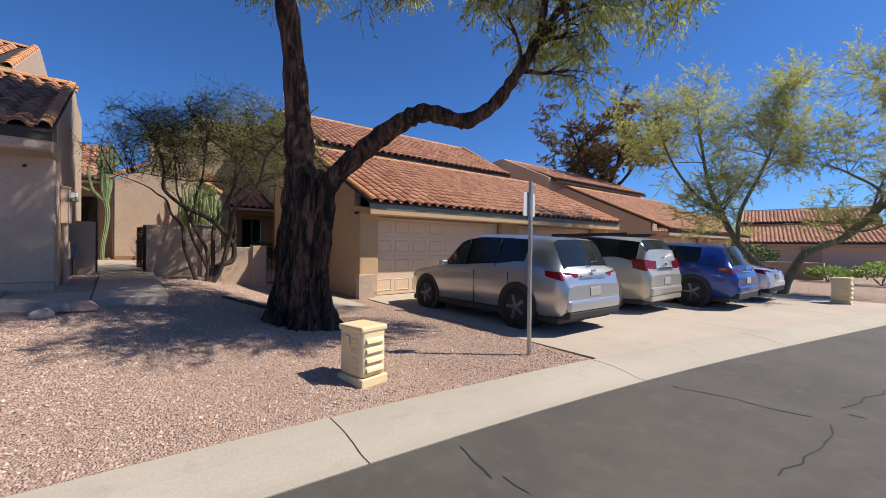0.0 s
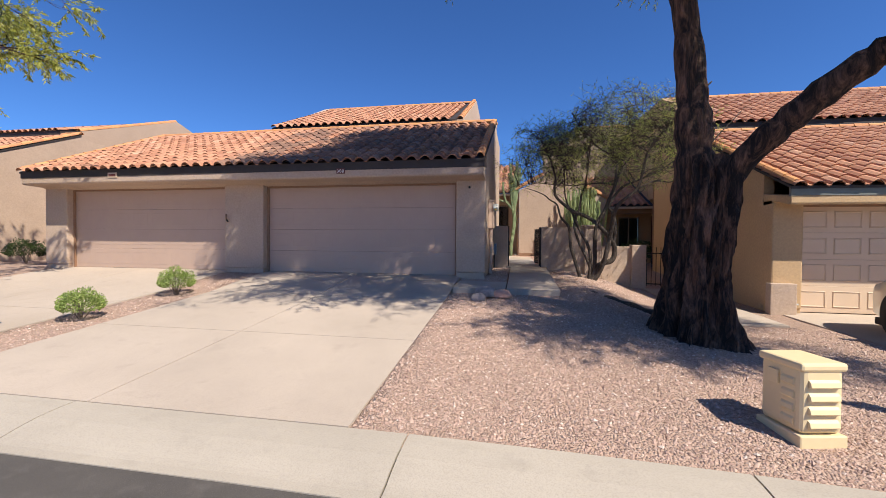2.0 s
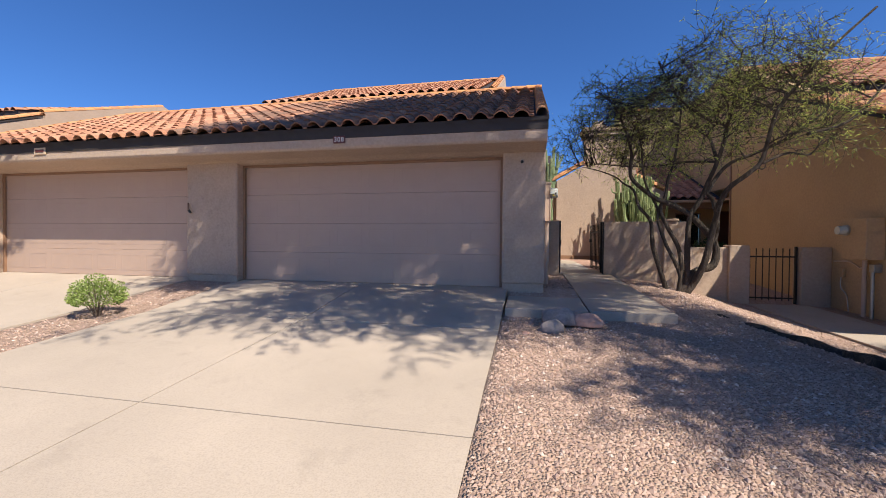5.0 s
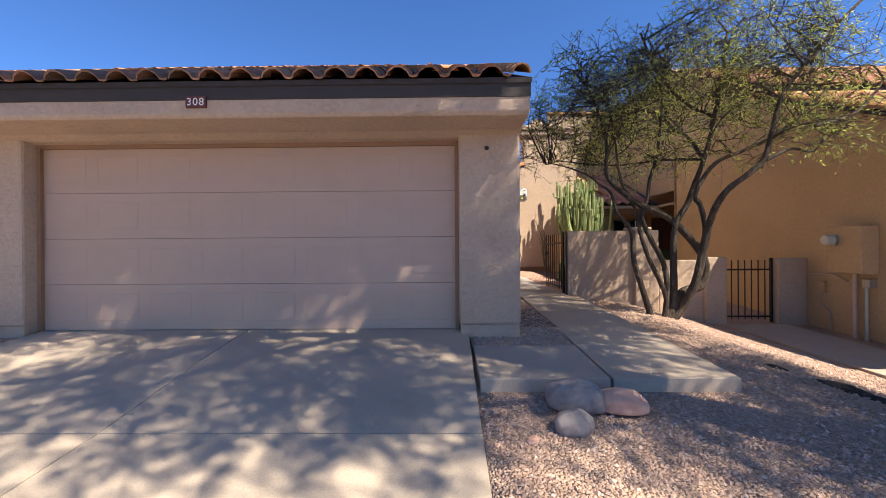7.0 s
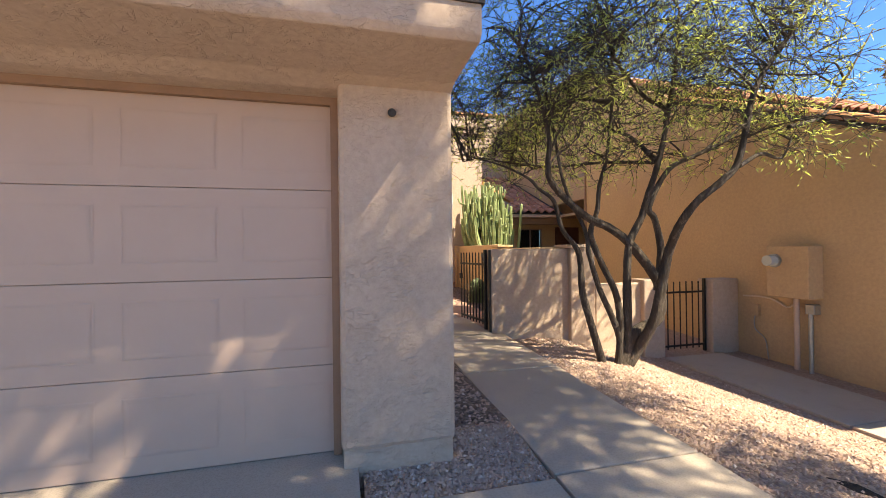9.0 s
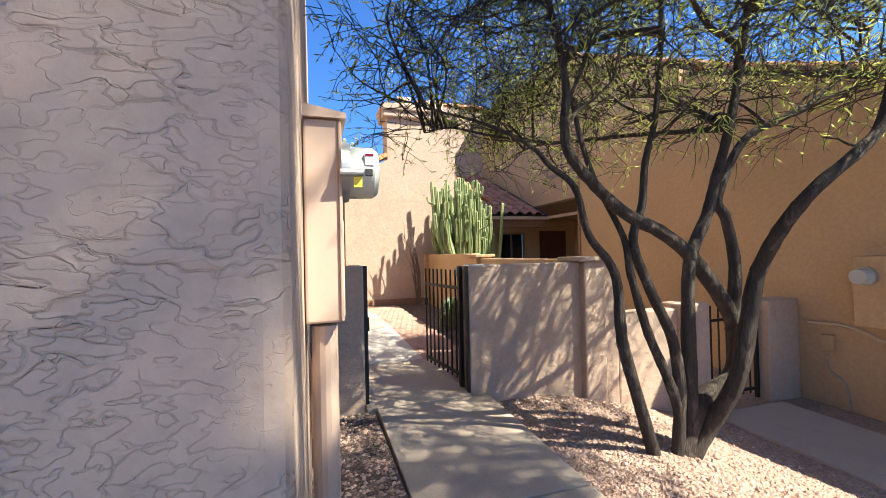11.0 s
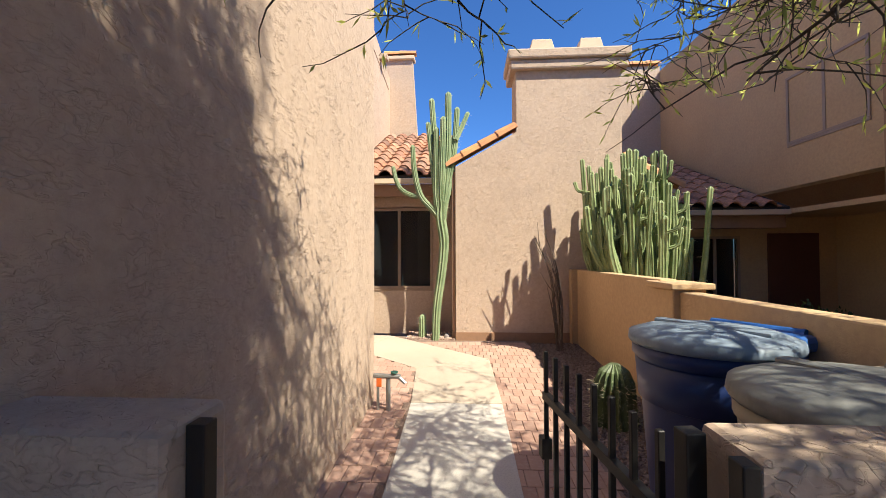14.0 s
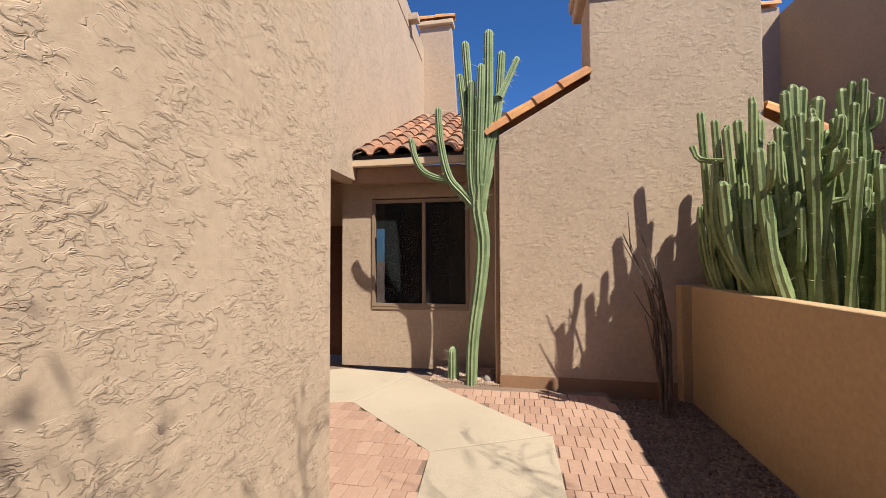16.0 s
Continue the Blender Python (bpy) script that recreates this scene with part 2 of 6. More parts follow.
def worn(name, c, rough, scale=5.0, dark=0.6, metal=0.0, relief=0.15):
    m = mat(name, c, rough, metal)
    p = coords(m)
    n1, n2 = noise_out(m, p, scale, 6, 0.7), noise_out(m, p, scale * 12, 4, 0.7)
    col = mixed(m, ramp(m, n1, [(0.4, 0.0), (0.8, 0.8)]), c, scaled(c, dark))
    return finish(m, col, bump(m, n2, relief, 0.003))


M_DOOR = worn("door_paint", (0.49, 0.35, 0.27), 0.6, 2.0, 0.9, 0, 0.08)
M_DOOR2 = worn("door_paint_cream", (0.66, 0.50, 0.36), 0.6, 2.0, 0.9, 0, 0.08)
M_FASCIA = worn("dark_drip_edge", (0.045, 0.035, 0.032), 0.7, 6)
M_TRIM = worn("brown_trim", (0.30, 0.17, 0.10), 0.6, 6, 0.7)
M_CREAM = worn("cream_trim", (0.62, 0.47, 0.33), 0.7, 4, 0.85)
M_IRON = worn("black_iron", (0.018, 0.016, 0.015), 0.5, 20, 0.6, 0.3)
M_TANMETAL = worn("tan_painted_metal", (0.52, 0.38, 0.29), 0.5, 3, 0.88)
M_STEEL = worn("galvanised_steel", (0.42, 0.42, 0.40), 0.45, 14, 0.7, 0.8)
M_GREY = worn("grey_plastic", (0.33, 0.34, 0.34), 0.5, 6, 0.85)
M_BLUEGREY = worn("blue_grey_plastic", (0.20, 0.25, 0.31), 0.5, 6, 0.8)
M_PED = worn("cream_plastic", (0.74, 0.58, 0.33), 0.55, 2.5, 0.88)
M_PEDGREEN = worn("pale_green_plastic", (0.50, 0.54, 0.42), 0.55, 3, 0.9)
M_ORANGE = mat("orange_sticker", (0.8, 0.16, 0.03), 0.5)
M_BIN = worn("navy_bin_plastic", (0.012, 0.032, 0.14), 0.45, 4, 0.7)
M_BINBLUE = worn("bright_bin_plastic", (0.03, 0.11, 0.36), 0.4, 5, 0.7)
M_BINGREY = worn("grey_beige_bin_plastic", (0.27, 0.24, 0.20), 0.55, 5, 0.7)
M_LID = worn("faded_blue_lid", (0.20, 0.25, 0.31), 0.6, 9, 0.45)
M_LID2 = worn("faded_grey_lid", (0.20, 0.20, 0.19), 0.6, 9, 0.45)
M_SIGN = mat("sign_red_brown", (0.12, 0.028, 0.022), 0.5)
M_WHITE = mat("white_paint", (0.78, 0.76, 0.72), 0.5)
# near-black: the shade of an unlit room is put into this colour
M_UNLIT_ROOM = mat("unlit_room_black", (0.03, 0.022, 0.018), 0.8)
M_BLIND = worn("window_blind", (0.36, 0.34, 0.31), 0.8, 2, 0.85)
M_FRAME = worn("bronze_window_frame", (0.30, 0.21, 0.15), 0.5, 6, 0.8)
M_DOORDARK = worn("dark_front_door", (0.10, 0.035, 0.022), 0.6, 4, 0.7)
M_GLASS = mat("window_glass", (0.02, 0.024, 0.026), 0.04)
M_GLASS.node_tree.nodes["Principled BSDF"].inputs["Alpha"].default_value = 0.62
M_CARGLASS = mat("car_glass", (0.012, 0.014, 0.016), 0.05)
M_RUBBER = worn("tyre_rubber", (0.02, 0.02, 0.02), 0.85, 10)
M_RIM = mat("alloy_rim", (0.17, 0.17, 0.175), 0.4, 0.7)
M_GUTTER2 = worn("grey_green_gutter", (0.17, 0.18, 0.16), 0.6, 5, 0.8)
M_BLACKPL = mat("black_plastic", (0.02, 0.02, 0.021), 0.6)
M_TAIL = mat("tail_lamp", (0.17, 0.004, 0.006), 0.12)
M_CHROME = mat("chrome", (0.8, 0.8, 0.8), 0.12, 1.0)
M_METERGLASS = mat("meter_glass", (0.46, 0.48, 0.44), 0.1)
M_YELLOW = mat("yellow_tag", (0.75, 0.6, 0.05), 0.5)
M_WOOD = bark_material("weathered_timber", (0.05, 0.035, 0.027), (0.17, 0.12, 0.09), 12)
M_JOINT = mat("joint_gap", (0.10, 0.075, 0.06), 0.95)
M_CRACK = mat("crack_filler", (0.028, 0.026, 0.025), 0.9)


def paint(name, c, metal=0.5):
    m = mat(name, c, 0.32, metal)
    m.node_tree.nodes["Principled BSDF"].inputs["Coat Weight"].default_value = 0.8
    m.node_tree.nodes["Principled BSDF"].inputs["Coat Roughness"].default_value = 0.06
    return m


def rock_material(name, c, c2):
    m = mat(name, c, 0.9)
    p = coords(m)
    n1, n2 = noise_out(m, p, 7, 6, 0.7), noise_out(m, p, 50, 4, 0.7)
    col = mixed(m, ramp(m, n1, [(0.38, 0.0), (0.68, 1.0)]), c, c2)
    return finish(m, col, bump(m, n2, 0.4, 0.006))


M_ROCKG = rock_material("grey_boulder", (0.22, 0.185, 0.175), (0.40, 0.34, 0.315))
M_ROCKP = rock_material("pink_boulder", (0.50, 0.27, 0.20), (0.60, 0.38, 0.29))

# ---- building blocks ----
def thing(name, label, category, at=(0, 0, 0), rz=0.0, group="", kind=""):
    ob = new(name)
    ob.empty_display_size = 0.1
    ob.matrix_world = pose(*at, 0, 0, rz)
    return tagged(ob, label, category, group, kind)


def finish_mesh(bm, name, material, smooth=False):
    me = bpy.data.meshes.new(name)
    bmesh.ops.recalc_face_normals(bm, faces=bm.faces)
    bm.to_mesh(me)
    bm.free()
    me.materials.append(material)
    if smooth:
        me.polygons.foreach_set("use_smooth", [True] * len(me.polygons))
    return me


def part(name, bm, material, parent, label="", smooth=False):
    ob = new(name, finish_mesh(bm, name, material, smooth))
    ob.parent = parent
    return tagged(ob, label)


def raw(name, verts, faces, material, parent=None, label="", smooth=False):
    me = bpy.data.meshes.new(name)
    me.from_pydata([tuple(v) for v in verts], [], [tuple(f) for f in faces])
    me.materials.append(material)
    if smooth:
        me.polygons.foreach_set("use_smooth", [True] * len(me.polygons))
    me.update()
    ob = new(name, me)
    ob.parent = parent
    return tagged(ob, label)


def box(x0, x1, y0, y1, z0, z1, bevel=0.0, bm=None, seg=2):
    b = bmesh.new()
    bmesh.ops.create_cube(b, size=1.0)
    bmesh.ops.scale(b, vec=(x1 - x0, y1 - y0, z1 - z0), verts=b.verts)
    bmesh.ops.translate(b, vec=((x0 + x1) / 2, (y0 + y1) / 2, (z0 + z1) / 2), verts=b.verts)
    if bevel:
        bmesh.ops.bevel(b, geom=b.edges[:], offset=bevel, segments=seg, affect="EDGES", profile=0.5)
    return join(bm, b)


def join(bm, b):
    if bm is None:
        return b
    me = bpy.data.meshes.new("tmp")
    b.to_mesh(me)
    b.free()
    bm.from_mesh(me)
    bpy.data.meshes.remove(me)
    return bm


def prism(poly, axis, a, b, bm=None, bevel=0.0):
    """A polygon (two coordinates, in the order of the axes left) drawn out along an axis from a to b."""
    bb = bmesh.new()
    def at(p, s):
        return {"x": (s, p[0], p[1]), "y": (p[0], s, p[1]), "z": (p[0], p[1], s)}[axis]
    lo, hi = [bb.verts.new(at(p, a)) for p in poly], [bb.verts.new(at(p, b)) for p in poly]
    n = len(poly)
    bb.faces.new(lo)
    bb.faces.new(hi[::-1])
    for i in range(n):
        bb.faces.new((lo[i], hi[i], hi[(i + 1) % n], lo[(i + 1) % n]))
    bmesh.ops.recalc_face_normals(bb, faces=bb.faces)
    if bevel:
        bmesh.ops.bevel(bb, geom=bb.edges[:], offset=bevel, segments=2, affect="EDGES", profile=0.5)
    return join(bm, bb)


def cyl(p0, p1, r0, r1=None, n=12, bm=None, caps=True):
    p0, p1 = Vector(p0), Vector(p1)
    r1 = r0 if r1 is None else r1
    b = bmesh.new()
    d = (p1 - p0)
    bmesh.ops.create_cone(b, cap_ends=caps, segments=n, radius1=r0, radius2=r1, depth=d.length)
    bmesh.ops.transform(b, matrix=Matrix.Translation((p0 + p1) / 2) @ d.to_track_quat("Z", "Y").to_matrix().to_4x4(), verts=b.verts)
    return join(bm, b)


def lathe(profile, n=24, centre=(0, 0), bm=None):
    """Rings of (radius, z) turned about a vertical axis."""
    b = bmesh.new()
    rings = []
    for r, z in profile:
        rings.append([b.verts.new((centre[0] + r * math.cos(2 * math.pi * k / n), centre[1] + r * math.sin(2 * math.pi * k / n), z)) for k in range(n)])
    for a, c in zip(rings, rings[1:]):
        for k in range(n):
            b.faces.new((a[k], a[(k + 1) % n], c[(k + 1) % n], c[k]))
    b.faces.new(rings[0][::-1])
    b.faces.new(rings[-1])
    return join(bm, b)


def tube(verts, faces, pts, radii, n=5, ribs=0.0, cap=True):
    """Adds a tapered tube along points to lists. ribs: depth of lengthwise ribs as a share of the radius."""
    start = len(verts)
    pts = [Vector(p) for p in pts]
    up = Vector((0.31, 0.95, 0.05))
    for i, p in enumerate(pts):
        d = (pts[min(i + 1, len(pts) - 1)] - pts[max(i - 1, 0)]).normalized()
        a = d.cross(up)
        if a.length < 0.05:
            a = d.cross(Vector((1, 0, 0)))
        a.normalize()
        c = d.cross(a)
        for k in range(n):
            t = 2 * math.pi * k / n
            r = radii[i] * (1 - (ribs if k % 2 else 0))
            verts.append(p + (a * math.cos(t) + c * math.sin(t)) * r)
    for i in range(len(pts) - 1):
        for k in range(n):
            s = start + i * n
            faces.append((s + k, s + (k + 1) % n, s + n + (k + 1) % n, s + n + k))
    if cap:
        faces.append(tuple(start + (len(pts) - 1) * n + k for k in range(n)))


def bezier(pts, steps):
    """A smooth line through the points."""
    pts = [Vector(p) for p in pts]
    ext = [2 * pts[0] - pts[1], *pts, 2 * pts[-1] - pts[-2]]
    out = []
    for i in range(1, len(ext) - 2):
        a, b, c, d = ext[i - 1:i + 3]
        for s in range(steps):
            t = s / steps
            out.append(0.5 * (2 * b + (c - a) * t + (2 * a - 5 * b + 4 * c - d) * t * t + (3 * b - a - 3 * c + d) * t ** 3))
    return out + [pts[-1]]


def lerp(table, v):
    return float(np.interp(v, [a for a, _ in table], [b for _, b in table]))


# ---- ground ----
def kerb_y(x):
    """The line between the kerb and the front yards."""
    if x < -2:
        return 3.42
    return 3.42 - 0.0095 * (x + 2) ** 2 if x < 8 else 2.47 - 0.19 * (x - 8)


def drive_z(y):
    return lerp([(2.0, -0.74), (3.4, -0.70), (5.6, -0.50), (7.8, -0.29), (9.2, -0.07), (9.95, 0.0), (30, 0.1)], y)


def drive2_z(y):
    return lerp([(1.0, -0.73), (4, -0.69), (9.6, -0.585), (14, -0.5)], y)


def patio_z(y):
    return lerp([(12.6, 0.06), (19.2, 0.18), (24, 0.2)], y)


def walk_z(y):
    return lerp([(8.4, -0.125), (9.4, -0.08), (12.75, 0.06)], y)


def yard_z(x, y):
    left = lerp([(1, -0.74), (3.4, -0.72), (6, -0.45), (8, -0.27), (9.4, -0.16), (12.7, -0.06), (19, 0.08)], y)
    right = lerp([(1, -0.75), (3.4, -0.72), (6, -0.62), (9, -0.62), (12.7, -0.50), (19, -0.1)], y)
    if x < -1.43:
        return drive_z(y) - 0.015
    s = min(1, max(0, (x - 1.2) / 2.2))
    return left + (right - left) * s * s * (3 - 2 * s)


def ground_z(x, y):
    if y < kerb_y(x) - 0.2:
        return -0.90
    z = yard_z(x, y)
    if 3 < y < 10 and (-12.9 < x < -7.52 or -6.45 < x < -1.45):
        z -= 0.09
    if y > 12.8 and -0.9 < x < 1.9:
        z = patio_z(y) - 0.10
    if x > 5.0 and y < 9.7:
        z = drive2_z(y) - 0.09 if x < 17.2 else -0.72
    if -0.32 < x < 0.7 and 8.45 < y < 12.8:
        z = min(z, walk_z(y) - 0.06)
    return z + 0.012 * noise.noise((x * 1.3, y * 1.3, 0)) * (1 if y > 3.6 else 0)


def axis(fine, coarse, extra):
    return sorted(set(round(v, 3) for v in [*fine, *coarse, *extra]))


def build_ground():
    xs = axis(np.arange(-14, 8, 0.25), [-400, -200, -100, -60, -40, -30, -24, -20, -17, 9, 10, 12, 14, 17.1, 17.3, 20, 25, 30, 40, 60, 100, 200, 400],
              [-7.55, -7.5, -6.47, -6.43, -1.47, -1.43, -0.34, -0.3, 0.68, 0.72, 4.98, 5.02])
    ys = axis(np.arange(2.0, 20, 0.25), [-400, -200, -80, -40, -20, -12, -8, -4, 0, 1, 1.5, 22, 25, 30, 40, 60, 100, 200, 400], [12.78, 12.82])
    verts = [(x, y, ground_z(x, y)) for y in ys for x in xs]
    n = len(xs)
    faces = [(j * n + i, j * n + i + 1, (j + 1) * n + i + 1, (j + 1) * n + i) for j in range(len(ys) - 1) for i in range(n - 1)]
    ob = raw("ground", verts, faces, M_GRAVEL, smooth=True)
    tagged(ob, "pinkish tan desert gravel covering the front yards", "ground", kind="structure")


def sheet(name, xs, ys, z, thick, material, label, category, place=lambda u, v: (u, v)):
    """A slab with a top that follows z(x, y) and sides that go down by thick."""
    verts, faces = [], []
    n, k = len(xs), len(ys)
    for low in (0, 1):
        for v in ys:
            for u in xs:
                x, y = place(u, v)
                verts.append((x, y, z(x, y) - (thick if low else 0)))
    for j in range(k - 1):
        for i in range(n - 1):
            faces.append((j * n + i, j * n + i + 1, (j + 1) * n + i + 1, (j + 1) * n + i))
    s = n * k
    for i in range(n - 1):
        faces.append((i + 1, i, s + i, s + i + 1))
        t = (k - 1) * n
        faces.append((t + i, t + i + 1, s + t + i + 1, s + t + i))
    for j in range(k - 1):
        faces.append((j * n, (j + 1) * n, s + (j + 1) * n, s + j * n))
        faces.append(((j + 1) * n + n - 1, j * n + n - 1, s + j * n + n - 1, s + (j + 1) * n + n - 1))
    ob = raw(name, verts, faces, material)
    return tagged(ob, label, category, kind="structure") if label else ob


def build_street():
    xs = [-120, -80, -50, *np.arange(-30, 31, 1.0), 40, 60, 120]
    road = sheet("road", xs, [-9.5, -6, -3, -0.69], lambda x, y: -0.80, 0.1, M_ASPHALT, "grey cracked asphalt street with light wear", "road", lambda u, v: (u, kerb_y(u) + v))
    # cracks as thin filled lines on the asphalt
    rng = random.Random(4)
    for x, y, a, length in ((2.11, 2.4, -1.65, 0.5), (2.07, 1.91, -1.54, 0.3), (4.97, 1.99, -1.53, 1.3), (5.48, 0.61, -1.39, 0.2), (5.02, 0.67, 3.11, 1.5), (6.8, 0.46, 3.02, 1.3), (-2.8, 1.9, 0.15, 1.5)):
        pts, d = [Vector((x, y, 0))], a
        for _ in range(int(length / 0.12)):
            d = a + rng.uniform(-0.32, 0.32)
            pts.append(pts[-1] + Vector((math.cos(d), math.sin(d), 0)) * 0.12)
        v, f = [], []
        for i, p in enumerate(pts):
            w = 0.004 + 0.005 * rng.random()
            nrm = Vector((-math.sin(a), math.cos(a), 0))
            for s in (-1, 1):
                q = p + nrm * w * s
                v.append((q.x, q.y, -0.7965))
            if i:
                f.append((2 * i - 2, 2 * i - 1, 2 * i + 1, 2 * i))
        raw("crack", v, f, M_CRACK, road)
    # rolled kerb, cast in lengths with open joints
    prof = [(0.0, -0.700), (-0.12, -0.703), (-0.30, -0.718), (-0.45, -0.748), (-0.56, -0.778), (-0.62, -0.788), (-0.71, -0.792), (-0.71, -0.95), (0.0, -0.95)]
    kerb = thing("kerb", "pale concrete rolled kerb along the street", "kerb", kind="structure")
    cuts = [-40, -30, -22, -16, -10.6, -7.3, -4.12, -0.93, 1.42, 4.9, 8.6, 12, 16, 22, 30, 44]
    for a, b in zip(cuts, cuts[1:]):
        m = max(2, int((b - a) / 0.8))
        us = np.linspace(a + 0.007, b - 0.007, m + 1)
        v = [(u, kerb_y(u) + p, z) for u in us for p, z in prof]
        n = len(prof)
        f = [(i * n + k, (i + 1) * n + k, (i + 1) * n + (k + 1) % n, i * n + (k + 1) % n) for i in range(m) for k in range(n)]
        f += [tuple(range(n)), tuple(range(m * n + n - 1, m * n - 1, -1))]
        raw("kerb_length", v, f, M_KERB, kerb)


def build_drives():
    g = 0.012
    def slabs(name, xcuts, ycuts, z, label):
        d = thing(name, label, "driveway", kind="structure")
        for x0, x1 in zip(xcuts, xcuts[1:]):
            for y0, y1 in zip(ycuts, ycuts[1:]):
                y0k = None if y0 > 3.0 else True
                xs = np.linspace(x0 + g / 2, x1 - g / 2, 5)
                vs = np.linspace(0, 1, 8)
                ob = sheet("slab", xs, vs, lambda x, y: z(y), 0.10, M_CONC, "", "", lambda u, v, y0=y0, y1=y1, k=y0k: (u, (kerb_y(u) + 0.012 if k else y0 + g / 2) + v * ((y1 - g / 2) - (kerb_y(u) + 0.012 if k else y0 + g / 2))))
                ob.parent = d
        # dark felt at the bottom of the joints
        raw("joint_strip", [(xcuts[0], ycuts[1] - 3, z(3) - 0.05), (xcuts[-1], ycuts[1] - 3, z(3) - 0.05), (xcuts[-1], ycuts[-1], z(ycuts[-1]) - 0.03), (xcuts[0], ycuts[-1], z(ycuts[-1]) - 0.03)], [(0, 1, 2, 3)], M_JOINT, d).location.z = -0.06
    slabs("driveway", [-6.45, -4.0, -1.43], [3.0, 5.55, 7.83, 9.93], drive_z, "pale concrete driveway in cast slabs before the garage")
    slabs("driveway", [-12.9, -10.2, -7.52], [3.0, 6.2, 9.93], drive_z, "pale concrete driveway of the adjoining garage")
    slabs("driveway", [5.02, 9.1, 13.2, 17.1], [2.9, 6.0, 9.75], drive2_z, "pale concrete driveway with parked cars")
    # raised walk to the gate
    walk_ = thing("walkway", "raised grey concrete walkway to the iron gate", "walkway", kind="structure")
    for x0, x1, y0, y1 in ((-1.40, -0.345, 8.45, 9.40), (-0.325, 0.70, 8.45, 9.42), (-0.325, 0.70, 9.435, 11.2), (-0.325, 0.70, 11.215, 12.66)):
        bm = box(x0, x1, y0, y1, -0.14, 0.0, 0.008)
        for v in bm.verts:
            v.co.z += walk_z(v.co.y)
        part("slab", bm, M_CONC, walk_)
    walk2 = thing("walkway", "shaded concrete side walk of the adjoining house", "walkway", kind="structure")
    for x0, x1, y0, y1 in ((3.35, 4.45, 8.2, 10.2), (3.35, 4.45, 10.215, 12.6)):
        bm = box(x0, x1, y0, y1, -0.1, 0.03, 0.008)
        for v in bm.verts:
            v.co.z += yard_z(3.8, v.co.y)
        part("slab", bm, M_CONC, walk2)


def scatter(name, n, area, size, z, material, label, seed, parent=None, keep=lambda x, y: True):
    """Loose stones as one object: squashed eight-sided pebbles."""
    r = np.random.RandomState(seed)
    px, py = r.uniform(area[0], area[1], n), r.uniform(area[2], area[3], n)
    ok = [i for i in range(n) if keep(px[i], py[i])]
    base = np.array([(1, 0, 0), (-1, 0, 0), (0, 1, 0), (0, -1, 0), (0, 0, 1), (0, 0, -0.6)], float)
    tri = np.array([(0, 2, 4), (2, 1, 4), (1, 3, 4), (3, 0, 4), (2, 0, 5), (1, 2, 5), (3, 1, 5), (0, 3, 5)])
    verts, faces = [], []
    for k, i in enumerate(ok):
        s = r.uniform(*size)
        a = r.uniform(0, 6.283)
        q = base * (s * r.uniform(0.8, 1.35), s * r.uniform(0.7, 1.1), s * r.uniform(0.5, 0.85)) + r.normal(0, s * 0.13, (6, 3))
        c, sn = math.cos(a), math.sin(a)
        q = np.stack([q[:, 0] * c - q[:, 1] * sn, q[:, 0] * sn + q[:, 1] * c, q[:, 2]], 1)
        q += (px[i], py[i], z(px[i], py[i]) + s * 0.12)
        verts.append(q)
        faces.append(tri + 6 * k)
    ob = raw(name, np.concatenate(verts), np.concatenate(faces), material, parent)
    return tagged(ob, label, "gravel", kind="stuff")


# ---- clay tile roofs ----
TILE_W, TILE_P, TILE_L = 0.30, 0.37, 0.43
def tile_mesh():
    prof = [(0.0, 0.0), (0.025, 0.045), (0.085, 0.082), (0.145, 0.082), (0.20, 0.045), (0.225, 0.0), (0.265, -0.008), (0.30, 0.0)]
    v = [(x, 0.0, z + 0.028) for x, z in prof] + [(x, TILE_L, z) for x, z in prof] + [(x, 0.004, z + 0.008) for x, z in prof]
    n = len(prof)
    f = [(i, i + 1, n + i + 1, n + i) for i in range(n - 1)] + [(2 * n + i, 2 * n + i + 1, i + 1, i) for i in range(n - 1)]
    return np.array(v), f


